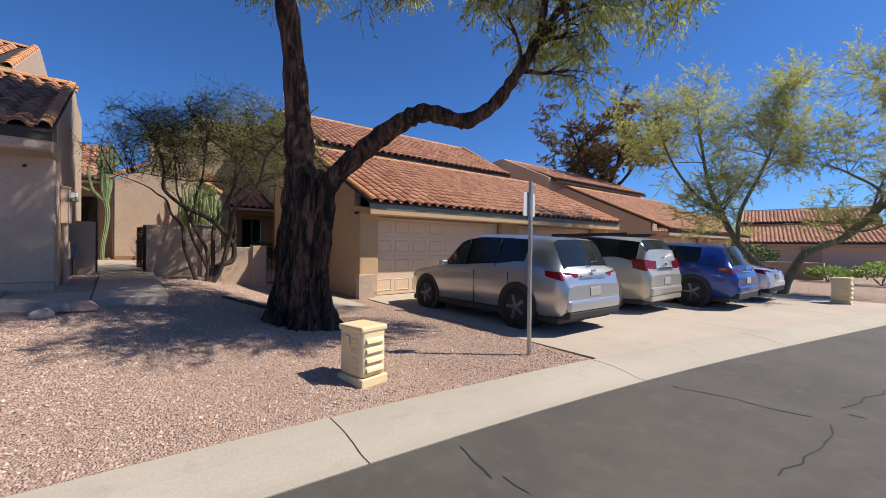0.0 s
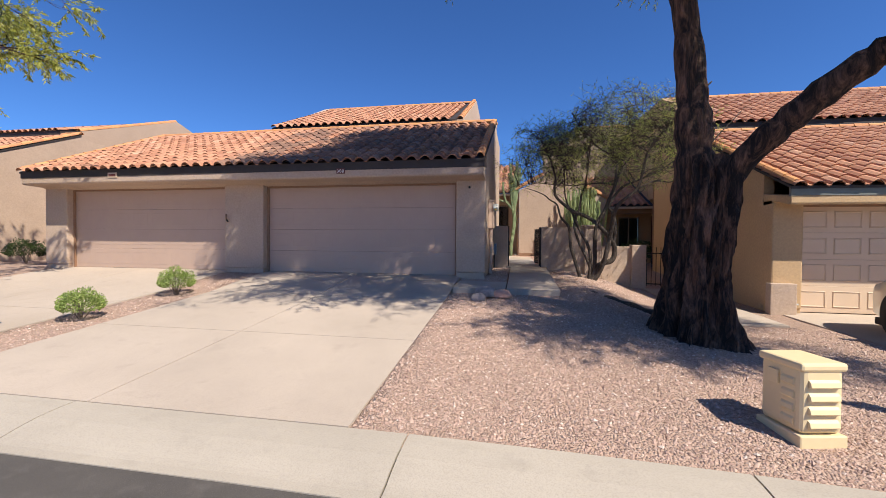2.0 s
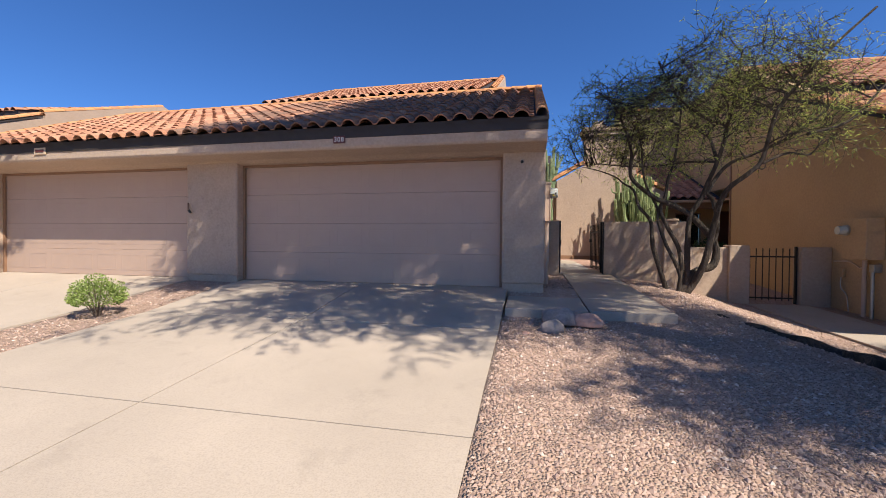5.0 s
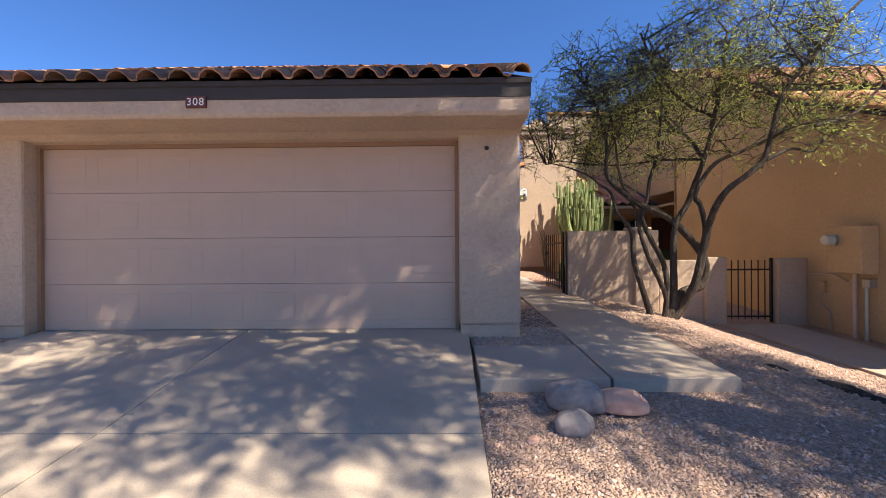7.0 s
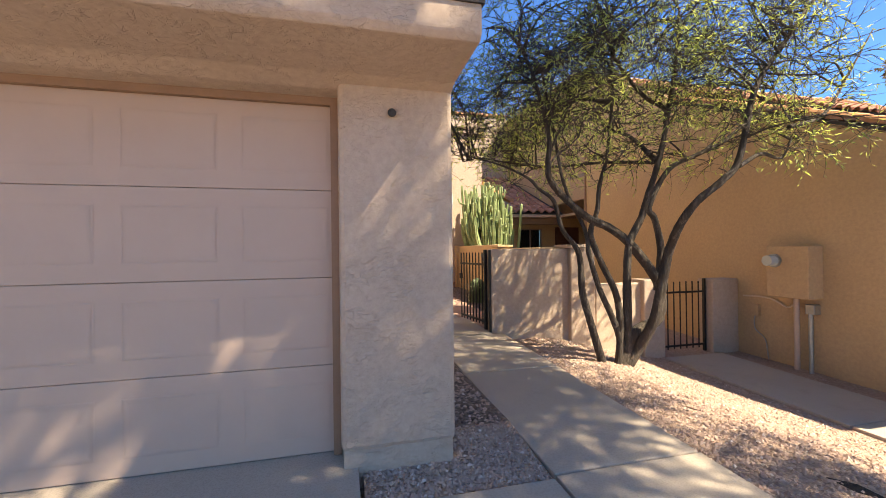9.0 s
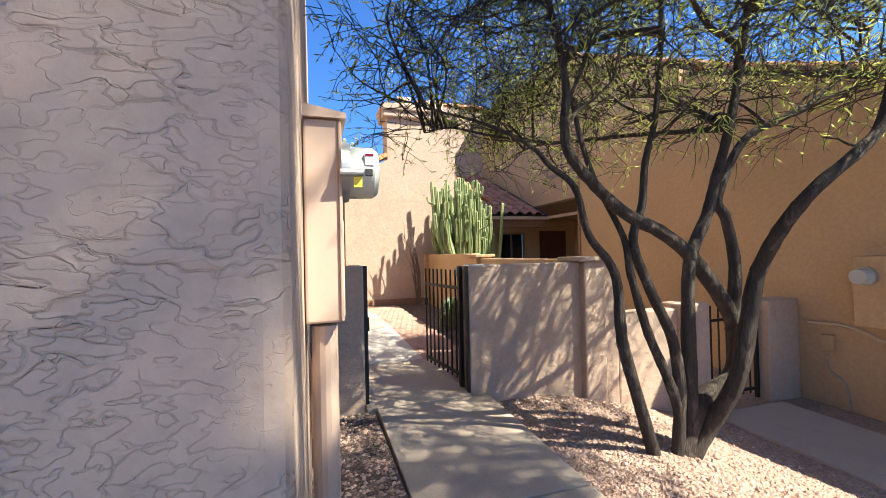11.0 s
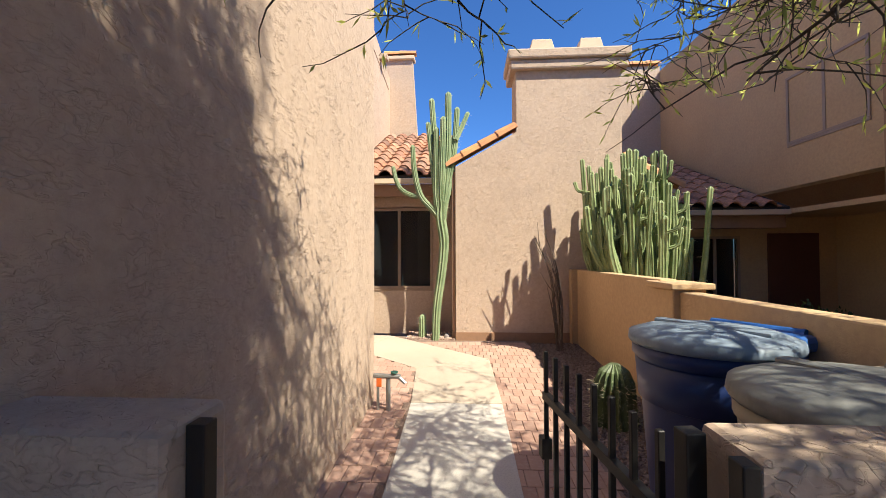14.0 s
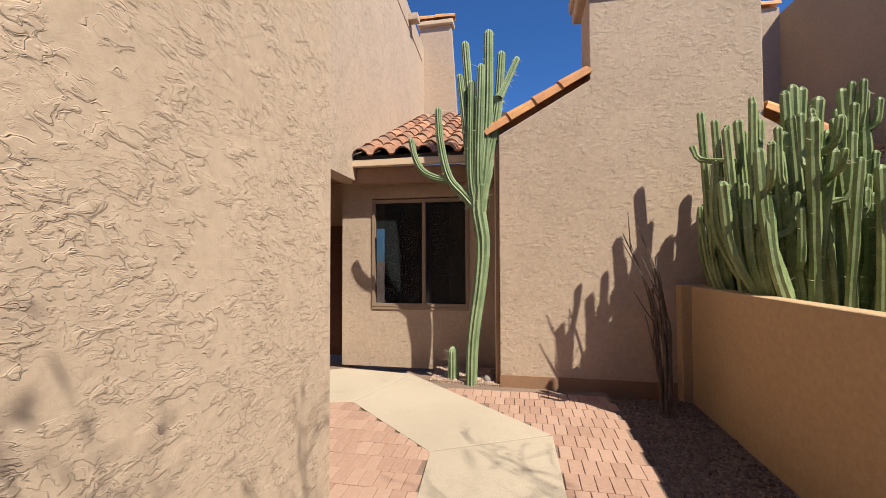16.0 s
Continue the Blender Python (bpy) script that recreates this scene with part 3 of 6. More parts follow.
def tile_roof(parent, x0, x1, y0, z0, y1, z1, mid_x=None, deck=M_FASCIA, facing=1, name="roof", thick=0.05):
    """A roof slope from the eave (y0, z0) up to (y1, z1), with its tiles. Tiles right of mid_x are pieces of their own."""
    ob = part(name, prism([(y0, z0 - thick), (y0, z0), (y1, z1), (y1, z1 - thick)], "x", x0, x1), deck, parent, "weathered orange clay barrel tile roof")
    run, rise = y1 - y0, z1 - z0
    length = math.hypot(run, rise)
    s = Vector((0, run / length, rise / length))
    u = Vector((1, 0, 0)) if run > 0 else Vector((-1, 0, 0))
    nrm = u.cross(s)
    cols, rows = int((x1 - x0 + 0.06) / TILE_W), max(1, int(length / TILE_P))
    start = Vector((x0 if run > 0 else x1, y0, z0)) - s * 0.06
    tv, tf = tile_mesh()
    me = bpy.data.meshes.new("tile")
    me.from_pydata([tuple(v) for v in tv], [], tf)
    me.materials.append(M_TILE)
    rng = random.Random(int(abs(x0 * 31 + y0 * 7)))
    jv, jf, made = [], [], 0
    for r in range(rows):
        for c in range(cols):
            o = start + u * (c * TILE_W + rng.uniform(-0.006, 0.006)) + s * (r * TILE_P + rng.uniform(-0.01, 0.01)) + nrm * (0.006 + rng.uniform(0, 0.008))
            m = Matrix((( u.x, s.x, nrm.x, o.x), (u.y, s.y, nrm.y, o.y), (u.z, s.z, nrm.z, o.z), (0, 0, 0, 1)))
            m = m @ pose(0, 0, 0, 0, 0, rng.uniform(-1.2, 1.2))
            if mid_x is not None and o.x > mid_x and made < 300:
                made += 1
                t = new("tile", me)
                t.parent = ob
                t.matrix_local = m
            else:
                k = len(jv)
                jv += [m @ Vector(v) for v in tv]
                jf += [tuple(i + k for i in f) for f in tf]
    if jv:
        tagged(raw("tile_field", jv, jf, M_TILE_J, ob), kind="stuff")
    return ob


def cap_tiles(parent, p0, p1, r=0.085, name="cap_tile"):
    """A row of half-round cap tiles from p0 to p1."""
    p0, p1 = Vector(p0), Vector(p1)
    d = p1 - p0
    n = max(1, round(d.length / 0.36))
    step = d / n
    a = step.normalized()
    side = a.cross(Vector((0, 0, 1))).normalized()
    up = side.cross(a)
    v, f = [], []
    k = 7
    for end, rr in ((0.0, r), (1.06, r * 0.86)):
        for t in (1.0, 0.84):
            for i in range(k):
                w = math.pi * i / (k - 1)
                v.append(step.length * end * Vector((0, 1, 0)) + Vector((math.cos(w) * rr * t, 0, math.sin(w) * rr * t)))
    for i in range(k - 1):
        f += [(i, i + 1, 2 * k + i + 1, 2 * k + i), (k + i, k + i + 1, 3 * k + i + 1, 3 * k + i), (i, i + 1, k + i + 1, k + i), (2 * k + i, 2 * k + i + 1, 3 * k + i + 1, 3 * k + i)]
    me = bpy.data.meshes.new(name)
    me.from_pydata([tuple(q) for q in v], [], f)
    me.materials.append(M_CAP)
    for i in range(n):
        o = p0 + step * i
        t = new(name, me)
        t.parent = parent
        t.matrix_local = Matrix(((side.x, a.x, up.x, o.x), (side.y, a.y, up.y, o.y), (side.z, a.z, up.z, o.z), (0, 0, 0, 1)))


# ---- garages ----
def garage_door(parent, x0, x1, y, z0, h, material, relief=1.0):
    """A sectional door: four hinged sections, each with eight pressed panels."""
    door = part("garage_door", box(x0, x1, y + 0.02, y + 0.05, z0, z0 + h), M_JOINT, parent, "painted steel sectional garage door, closed")
    sec = h / 4
    pw = (x1 - x0) / 8
    sm = finish_mesh(box(0, x1 - x0, -0.012, 0.03, 0.0012, sec - 0.0012, 0.0035, seg=1), "section", material)
    bm = bmesh.new()
    w, hh = pw * 0.40, sec * 0.31
    for (a, b, ya, yb) in ((w, hh, 0.0, -0.009 * relief), (w - 0.018, hh - 0.018, -0.009 * relief, -0.002 * relief), (w - 0.036, hh - 0.036, -0.002 * relief, -0.002 * relief)):
        ring0 = [bm.verts.new((sx * a, ya, sz * b)) for sx, sz in ((-1, -1), (1, -1), (1, 1), (-1, 1))]
        if a < w - 0.03:
            bm.faces.new(ring0)
        else:
            i = 0.018 if ya != 0.0 else 0.010
            ring1 = [bm.verts.new((sx * (a - i), yb, sz * (b - i))) for sx, sz in ((-1, -1), (1, -1), (1, 1), (-1, 1))]
            for k in range(4):
                bm.faces.new((ring0[k], ring0[(k + 1) % 4], ring1[(k + 1) % 4], ring1[k]))
    bmesh.ops.remove_doubles(bm, verts=bm.verts, dist=0.0005)
    pm = finish_mesh(bm, "panel", material)
    for r in range(4):
        s = new("section", sm)
        s.parent = door
        s.location = (x0, y + 0.012, z0 + r * sec)
        for c in range(8):
            p = new("panel", pm)
            p.parent = door
            p.location = (x0 + (c + 0.5) * pw, y - 0.0012, z0 + (r + 0.5) * sec)
    return door


def garage_block(label, x0, x1, yf, zf, doors, wall, door_mat, ridge, tile_from=None, eave_z=2.585, slope=0.437, right_side=None, left_side=None, drip=M_FASCIA, relief=1.0):
    """A pair of garages: front wall with door openings, deep stucco eave, gabled side walls and the tiled front slope."""
    h = thing("house", label, "house", (0, 0, 0))
    yd = yf + 0.22
    top = zf + 2.15
    edges = [x0, *[e for d in doors for e in d], x1]
    for i in range(0, len(edges), 2):
        a, b = edges[i], edges[i + 1]
        part("wall", box(a, b, yf, yf + 0.365, zf + 0.08, top + 0.13, 0.03), wall, h)
        part("wall_base", box(a + 0.012, b - 0.012, yf + 0.028, yf + 0.35, zf - 0.5, zf + 0.11, 0.006), wall, h, "painted stem wall set back below the stucco")
    for a, b in doors:
        garage_door(h, a, b, yd, zf, 2.15, door_mat, relief)
        part("door_frame", box(a, a + 0.045, yd - 0.05, yd - 0.008, zf, top), M_TRIM, h)
        part("door_frame", box(b - 0.045, b, yd - 0.05, yd - 0.008, zf, top), M_TRIM, h)
        part("door_frame", box(a, b, yd - 0.045, yd - 0.006, top - 0.02, top + 0.035), M_TRIM, h)
    ye = yf - 0.56
    e = zf + eave_z
    part("eave", prism([(yf + 0.33, top + 0.02), (yf + 0.05, top + 0.03), (yf - 0.08, top + 0.075), (ye + 0.03, e - 0.345), (ye, e - 0.31), (ye, e - 0.165), (yf + 0.33, e - 0.05)], "x", x0, x1, bevel=0.012), wall, h, "boxed stucco eave")
    part("drip_board", prism([(ye - 0.012, e - 0.175), (ye - 0.012, e - 0.01), (ye + 0.05, e + 0.01), (ye + 0.05, e - 0.175)], "x", x0 - 0.01, x1 + 0.01), drip, h, "dark painted drip edge board")
    yr, zr = ridge
    roof = tile_roof(h, x0 - 0.02, x1 + 0.02, ye - 0.03, e, yr, zr, tile_from)
    cap_tiles(roof, (x0, yr, zr + 0.03), (x1, yr, zr + 0.03), 0.10, "ridge_tile")
    for side, x, t in ((right_side, x1, -0.2), (left_side, x0, 0.2)):
        if side:
            yb, zb, dz = side
            ys = yf + 0.335
            prof = [(ys, zf - 0.6), (ys, e + (zr - e) * (ys - ye) / (yr - ye) - 0.06), (yr, zr - 0.06), (yr + 0.5, zb), (yb, zb), (yb, zf - 0.6)]
            lo, hi = sorted((x, x + t))
            bm = prism(prof, "x", lo + 0.004, hi - 0.004)
            part("side_wall", bm, wall, h, "tall stucco side wall")
            cap_tiles(roof, (x + t * 0.4, ye - 0.02, e + 0.045), (x + t * 0.4, yr, zr + 0.045), 0.095, "rake_tile")
    part("back_wall", box(x0 + 0.3, x1 - 0.3, yr + 0.1, yr + 0.3, zf, zr - 0.2), wall, h)
    return h


def upper_storey(h, x0, x1, y0, ye_z, yr_z, yb_z, wall, parapet=0.12):
    """The storey behind the garage roof: walls, rake parapets and two tiled slopes. Each of ye_z, yr_z, yb_z is (y, z)."""
    (ye, ze), (yr, zr), (yb, zb) = ye_z, yr_z, yb_z
    for a, b in ((x0, x0 + 0.25), (x1 - 0.25, x1)):
        part("upper_wall", prism([(y0, 2.75), (y0, ze + 0.1), (yr, zr + parapet), (yb, zb + parapet), (yb, 2.75)], "x", a, b), wall, h)
    part("upper_wall", box(x0 + 0.25, x1 - 0.25, y0, y0 + 0.2, 2.4, ze - 0.02), wall, h)
    part("upper_wall", box(x0 + 0.25, x1 - 0.25, yb - 0.2, yb, 2.4, zb), wall, h)
    tile_roof(h, x0 + 0.25, x1 - 0.25, ye, ze, yr, zr, None, M_FASCIA, 1, "upper_roof", 0.18)
    r = part("back_roof", prism([(yr, zr), (yb, zb), (yb, zb - 0.1), (yr, zr - 0.1)], "x", x0 + 0.25, x1 - 0.25), M_TILE_J, h)
    cap_tiles(r, (x0 + 0.25, yr, zr + 0.04), (x1 - 0.25, yr, zr + 0.04), 0.10, "ridge_tile")
    cap_tiles(r, (x1 - 0.12, y0, ze + 0.12), (x1 - 0.12, yr, zr + parapet), 0.11, "rake_tile")


def window(parent, axis, plane, a0, a1, z0, z1, mullion=0.5, deep=0.6, frame_mat=M_FRAME, blind=None, out=-1):
    """A framed sliding window lying in a plane; behind the panes a near-black sheet painted as the unlit room, or a
    blind. out: the sign of its outer side.
    """
    def b(p0, p1, q0, q1, r0, r1, bev=0.0):
        lo, hi = sorted((plane + out * q0, plane + out * q1))
        return box(p0, p1, lo, hi, r0, r1, bev) if axis == "y" else box(lo, hi, p0, p1, r0, r1, bev)
    w = part("window", b(a0, a1, -0.06, 0.015, z0 - 0.045, z0, 0.006), frame_mat, parent, "sliding window with bronze frame")
    f = 0.045
    part("frame", b(a0, a0 + f, -0.05, 0.02, z0, z1), frame_mat, w)
    part("frame", b(a1 - f, a1, -0.05, 0.02, z0, z1), frame_mat, w)
    part("frame", b(a0 + f, a1 - f, -0.05, 0.02, z1 - f, z1), frame_mat, w)
    part("frame", b(a0 + f, a1 - f, -0.05, 0.02, z0, z0 + f), frame_mat, w)
    m = a0 + (a1 - a0) * mullion
    part("mullion", b(m - 0.025, m + 0.025, -0.045, 0.012, z0 + f, z1 - f), frame_mat, w)
    for p0, p1, q in ((a0 + f, m - 0.025, -0.02), (m + 0.025, a1 - f, -0.035)):
        g = part("pane", b(p0, p1, q - 0.004, q, z0 + f, z1 - f), M_GLASS, w)
        g.visible_shadow = False
    if blind:
        part("blind", b(a0 + f, a1 - f, -0.12, -0.10, z0, z1), blind, w)
    else:
        part("unlit_room_sheet", b(a0 - 0.3, a1 + 0.3, -deep - 0.05, -deep, z0 - 0.3, z1 + 0.2), M_UNLIT_ROOM, w)
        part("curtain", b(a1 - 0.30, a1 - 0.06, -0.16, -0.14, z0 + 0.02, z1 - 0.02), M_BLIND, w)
    return w

# ---- the setting ----
build_ground()
build_street()
build_drives()

# house with the number plate
main_house = garage_block("tan stucco house, closed garage doors, clay tile roof", -13.32, -0.85, 9.68, 0.0, [(-12.57, -7.58), (-6.47, -1.53)], M_STUCCO, M_DOOR, (13.6, 4.62), -7.6, relief=0.09, right_side=(16.2, 4.42, 0), left_side=(16.2, 4.42, 0))
upper_storey(main_house, -9.7, -2.1, 15.0, (14.6, 5.1), (19.5, 7.25), (23.6, 6.6), M_STUCCO)


def entry_of_main_house(h):
    # return of the side wall and the recessed entry
    part("wall", box(-4.0, -1.06, 16.0, 16.2, 0.0, 4.4), M_STUCCO, h)
    part("wall", box(-3.9, -3.7, 16.2, 20.3, 0.0, 2.8), M_STUCCO, h)
    zf = 0.14
    y = 19.72
    part("wall", box(-2.40, -1.94, y, y + 0.16, zf, 2.95), M_STUCCO, h)
    part("wall", box(-0.55, -0.12, y, y + 0.16, zf, 2.95), M_STUCCO, h)
    part("wall", box(-1.94, -0.55, y, y + 0.16, zf, 0.95), M_STUCCO, h)
    part("wall", box(-1.94, -0.55, y, y + 0.16, 2.52, 2.95), M_STUCCO, h)
    part("wall", box(-2.40, -2.24, y + 0.16, y + 0.75, zf, 2.95), M_STUCCO, h)
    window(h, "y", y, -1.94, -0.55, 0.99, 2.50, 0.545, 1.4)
    d = part("front_door", box(-3.35, -2.42, y + 0.55, y + 0.60, zf, zf + 2.05, 0.004), M_DOORDARK, h, "dark red wooden front door, closed")
    for z0, z1 in ((0.25, 0.95), (1.15, 1.9)):
        for x0, x1 in ((-3.25, -2.95), (-2.85, -2.52)):
            part("panel", box(x0, x1, y + 0.538, y + 0.552, z0, z1, 0.004), M_DOORDARK, d)
    part("handle", cyl((-2.50, y + 0.50, 1.1), (-2.50, y + 0.55, 1.1), 0.025), M_CHROME, d)
    part("wall", box(-3.75, -2.40, y + 0.60, y + 0.75, zf, 2.95), M_STUCCO, h)
    # porch roof: beam, gutter, tiled slope
    part("porch_beam", box(-2.15, -0.13, 19.49, 19.64, 2.70, 2.92, 0.01), M_TRIM, h, "brown painted porch beam")
    part("porch_ceiling", box(-3.7, -0.13, 19.64, 20.3, 2.88, 2.93), M_TRIM, h)
    part("gutter", prism([(19.38, 2.92), (19.38, 3.01), (19.485, 3.02), (19.485, 2.92)], "x", -2.15, -0.13, bevel=0.006), M_CREAM, h, "cream painted gutter")
    r = tile_roof(h, -2.10, -0.12, 19.42, 3.07, 23.5, 5.02, -3.0, name="porch_roof")
    # upper window in the wall above the entry
    # its blind is a near-black sheet, painted as the unlit room
    window(h, "x", -2.1, 17.6, 18.55, 3.92, 5.2, 0.5, 0.3, M_WHITE, M_UNLIT_ROOM, 1)
    part("scupper", box(-2.12, -1.9, 22.2, 22.4, 6.62, 6.76, 0.01), M_STUCCO, h)
    part("expansion_joint", prism([(20.2, 6.72), (23.4, 6.34), (23.4, 6.32), (20.2, 6.70)], "x", -2.104, -2.09), M_TRIM, h)
    # far wall with a tile cap
    part("end_wall", prism([(-2.2, 4.6), (-1.28, 4.6), (-1.44, 7.25), (-2.2, 7.25)], "y", 23.6, 23.8), M_STUCCO, h)
    part("end_cap", box(-2.25, -1.38, 23.52, 23.85, 7.25, 7.36, 0.02), M_CREAM, h)
    cap_tiles(r, (-2.25, 23.62, 7.40), (-1.36, 23.62, 7.40), 0.13)
    # chimney wall with sloping shoulders
    prof = [(-0.1, 0.10), (3.62, 0.10), (3.62, 2.66), (2.70, 3.15), (2.70, 4.78), (0.94, 4.78), (0.94, 3.70), (-0.1, 3.12)]
    c = part("chimney_wall", prism(prof, "y", 19.02, 19.62, bevel=0.012), M_STUCCO, h, "stucco chimney wall with sloping shoulders")
    part("chimney_collar", box(0.84, 2.80, 18.93, 19.72, 4.74, 4.90, 0.03), M_STUCCO, c)
    part("chimney_cap", box(0.80, 2.84, 18.88, 19.76, 4.90, 5.07, 0.03), M_STUCCO, c)
    for x in (1.18, 2.00):
        part("chimney_pot", prism([(x, 5.05), (x + 0.46, 5.05), (x + 0.38, 5.30), (x + 0.05, 5.30)], "y", 19.05, 19.5, bevel=0.01), M_CREAM, c)
    part("base_strip", box(-0.1, 1.9, 19.005, 19.04, 0.1, 0.30), M_TRIM, c, "red-brown weep strip at the wall's foot")
    part("corner_trim", box(-0.155, -0.103, 19.06, 19.30, 0.16, 3.05, 0.004), M_TRIM, c)
    cap_tiles(c, (-0.24, 19.12, 3.12), (0.95, 19.12, 3.78), 0.15)
    cap_tiles(c, (3.68, 19.12, 2.70), (2.72, 19.12, 3.23), 0.15)
    # number plate over the garage
    p = part("number_plate", box(-4.215, -4.015, 9.095, 9.125, 2.33, 2.445, 0.003), M_SIGN, h, "dark red house number plate with white digits 308")
    cu = bpy.data.curves.new("digits", "FONT")
    cu.body, cu.size, cu.extrude, cu.align_x, cu.space_character = "308", 0.105, 0.002, "CENTER", 1.15
    tx = new("digits_text", cu)
    me = tx.to_mesh().copy()
    bpy.data.objects.remove(tx)
    me.materials.clear()
    me.materials.append(M_WHITE)
    dg = new("digits", me)
    dg.parent = p
    dg.matrix_local = pose(-4.115, 9.091, 2.351, 90, 0, 0)
    q = part("number_plate", box(-10.50, -10.22, 9.10, 9.125, 2.37, 2.50, 0.004), M_CREAM, h, "small pale number plate")
    part("digit_bars", box(-10.46, -10.26, 9.092, 9.10, 2.41, 2.46), M_SIGN, q)
    part("sensor", cyl((-1.22, 9.68, 2.05), (-1.22, 9.62, 2.03), 0.025, 0.02), M_BLACKPL, h, "small dark light sensor")
    part("hook", cyl((-7.52, 9.66, 1.45), (-7.46, 9.60, 1.32), 0.016), M_TRIM, h)
    part("hook", cyl((-7.46, 9.60, 1.32), (-7.43, 9.63, 1.26), 0.02), M_BLACKPL, h)


entry_of_main_house(main_house)

# neighbour on the lower side
side_house = garage_block("tan and ochre stucco house with cream garage doors", 4.90, 17.0, 9.60, -0.58, [(5.45, 10.25), (11.1, 15.9)], M_STUCCO2, M_DOOR2, (13.9, 4.10), None, eave_z=2.46, slope=0.45, drip=M_GUTTER2, left_side=(16.95, 4.08, 0), right_side=(16.95, 4.08, 0))
upper_storey(side_house, 5.6, 16.3, 14.9, (14.5, 4.55), (18.5, 6.6), (24.5, 6.75), M_STUCCO2)


def entry_of_side_house(h):
    window(h, "x", 5.6, 17.9, 19.35, 3.47, 4.62, 0.5, 0.3, M_FRAME, M_BLIND, -1)
    part("wall", box(5.1, 7.2, 16.75, 16.95, -0.4, 4.0), M_STUCCO2, h)
    part("wall", box(7.0, 7.2, 16.95, 20.2, -0.2, 2.4), M_STUCCO2, h)
    part("corner_trim", box(4.87, 4.915, 16.93, 16.99, 0.0, 4.0), M_TRIM, h)
    part("soffit", box(5.6, 7.2, 16.95, 20.2, 2.30, 2.38), M_STUCCO2, h)
    y = 20.1
    part("wall", box(3.4, 4.35, y, y + 0.15, -0.1, 2.4), M_STUCCO2, h)
    part("wall", box(5.25, 7.0, y, y + 0.15, -0.1, 2.4), M_STUCCO2, h)
    part("wall", box(4.35, 5.25, y, y + 0.15, -0.1, 0.5), M_STUCCO2, h)
    part("wall", box(4.35, 5.25, y, y + 0.15, 1.95, 2.4), M_STUCCO2, h)
    window(h, "y", y, 4.35, 5.25, 0.5, 1.95, 0.5, 0.5, M_FRAME, M_BLIND)
    part("front_door", box(5.75, 6.65, y - 0.05, y - 0.004, -0.05, 2.0, 0.004), M_DOORDARK, h, "dark front door in a shaded porch")
    part("porch_beam", box(3.5, 5.6, 19.42, 19.6, 2.06, 2.30, 0.01), M_TRIM, h)
    part("gutter", prism([(19.30, 2.28), (19.30, 2.37), (19.41, 2.38), (19.41, 2.28)], "x", 3.5, 5.6, bevel=0.006), M_CREAM, h)
    r = tile_roof(h, 3.05, 5.62, 19.36, 2.42, 24.0, 4.4, None, name="porch_roof")
    part("end_wall", box(2.9, 5.6, 23.9, 24.1, 3.5, 7.0), M_STUCCO, h)
    cap_tiles(r, (2.9, 23.95, 7.05), (5.6, 23.95, 7.05), 0.13)
    # box with the electricity meter, conduit and cable
    mb = part("meter_box", box(4.62, 4.90, 11.42, 11.98, 0.50, 1.24, 0.012), M_STUCCO2, h, "ochre painted electricity meter box")
    part("meter", cyl((4.63, 11.86, 1.03), (4.47, 11.86, 1.03), 0.085, 0.075, 18), M_METERGLASS, mb)
    part("meter_ring", cyl((4.63, 11.86, 1.03), (4.585, 11.86, 1.03), 0.098, 0.098, 18), M_STEEL, mb)
    part("conduit", cyl((4.80, 11.70, -0.62), (4.80, 11.70, 0.52), 0.035), M_TANMETAL, mb)
    part("conduit", cyl((4.80, 11.52, -0.62), (4.80, 11.52, 0.30), 0.028), M_STEEL, mb)
    part("junction_box", box(4.78, 4.90, 11.46, 11.58, 0.28, 0.42, 0.01), M_STEEL, mb)
    v, f = [], []
    tube(v, f, bezier([(4.87, 12.55, 0.44), (4.86, 12.2, 0.45), (4.85, 12.0, 0.40), (4.84, 11.85, 0.34), (4.82, 11.70, 0.42)], 5), [0.014] * 21, 6)
    raw("cable", v, f, M_CREAM, mb)
    v, f = [], []
    tube(v, f, bezier([(4.87, 12.35, 0.25), (4.86, 12.36, -0.05), (4.86, 12.2, -0.2), (4.86, 12.15, -0.5)], 5), [0.010] * 16, 6)
    raw("cable", v, f, M_STEEL, mb)
    part("outlet", box(4.84, 4.90, 12.29, 12.41, 0.14, 0.32, 0.008), M_STUCCO2, mb)
    part("hose_bib", cyl((5.28, 9.56, -0.42), (5.28, 9.44, -0.38), 0.018), M_STEEL, h)
    part("hose_pipe", cyl((5.28, 9.50, -0.70), (5.28, 9.50, -0.20), 0.02), M_STEEL, h)
    part("low_block", box(4.80, 5.26, 9.42, 9.60, -0.75, 0.02, 0.012), M_STUCCO, h, "low stucco block by the garage corner")


entry_of_side_house(side_house)

# houses further along the street and on the far bend
left_house = garage_block("tan stucco house at the upper end of the row", -29.5, -17.2, 9.7, 0.25, [(-28.8, -24.0), (-23.0, -18.2)], M_STUCCO_FAR, M_DOOR, (13.7, 4.9), None, right_side=(17.0, 4.7, 0))
upper_storey(left_house, -27, -17.85, 14.2, (13.6, 5.1), (19.0, 6.85), (20.2, 6.5), M_STUCCO_FAR)
next_house = garage_block("tan stucco house with a long tile roof down the street", 21.0, 33.5, 9.2, -0.75, [(21.7, 26.5), (27.6, 32.6)], M_STUCCO_FAR, M_DOOR2, (14.5, 4.4), None, eave_z=2.5, left_side=(17.5, 4.3, 0))
upper_storey(next_house, 20.2, 32.0, 15.2, (14.8, 4.9), (19.0, 6.6), (24.0, 6.0), M_STUCCO_FAR)


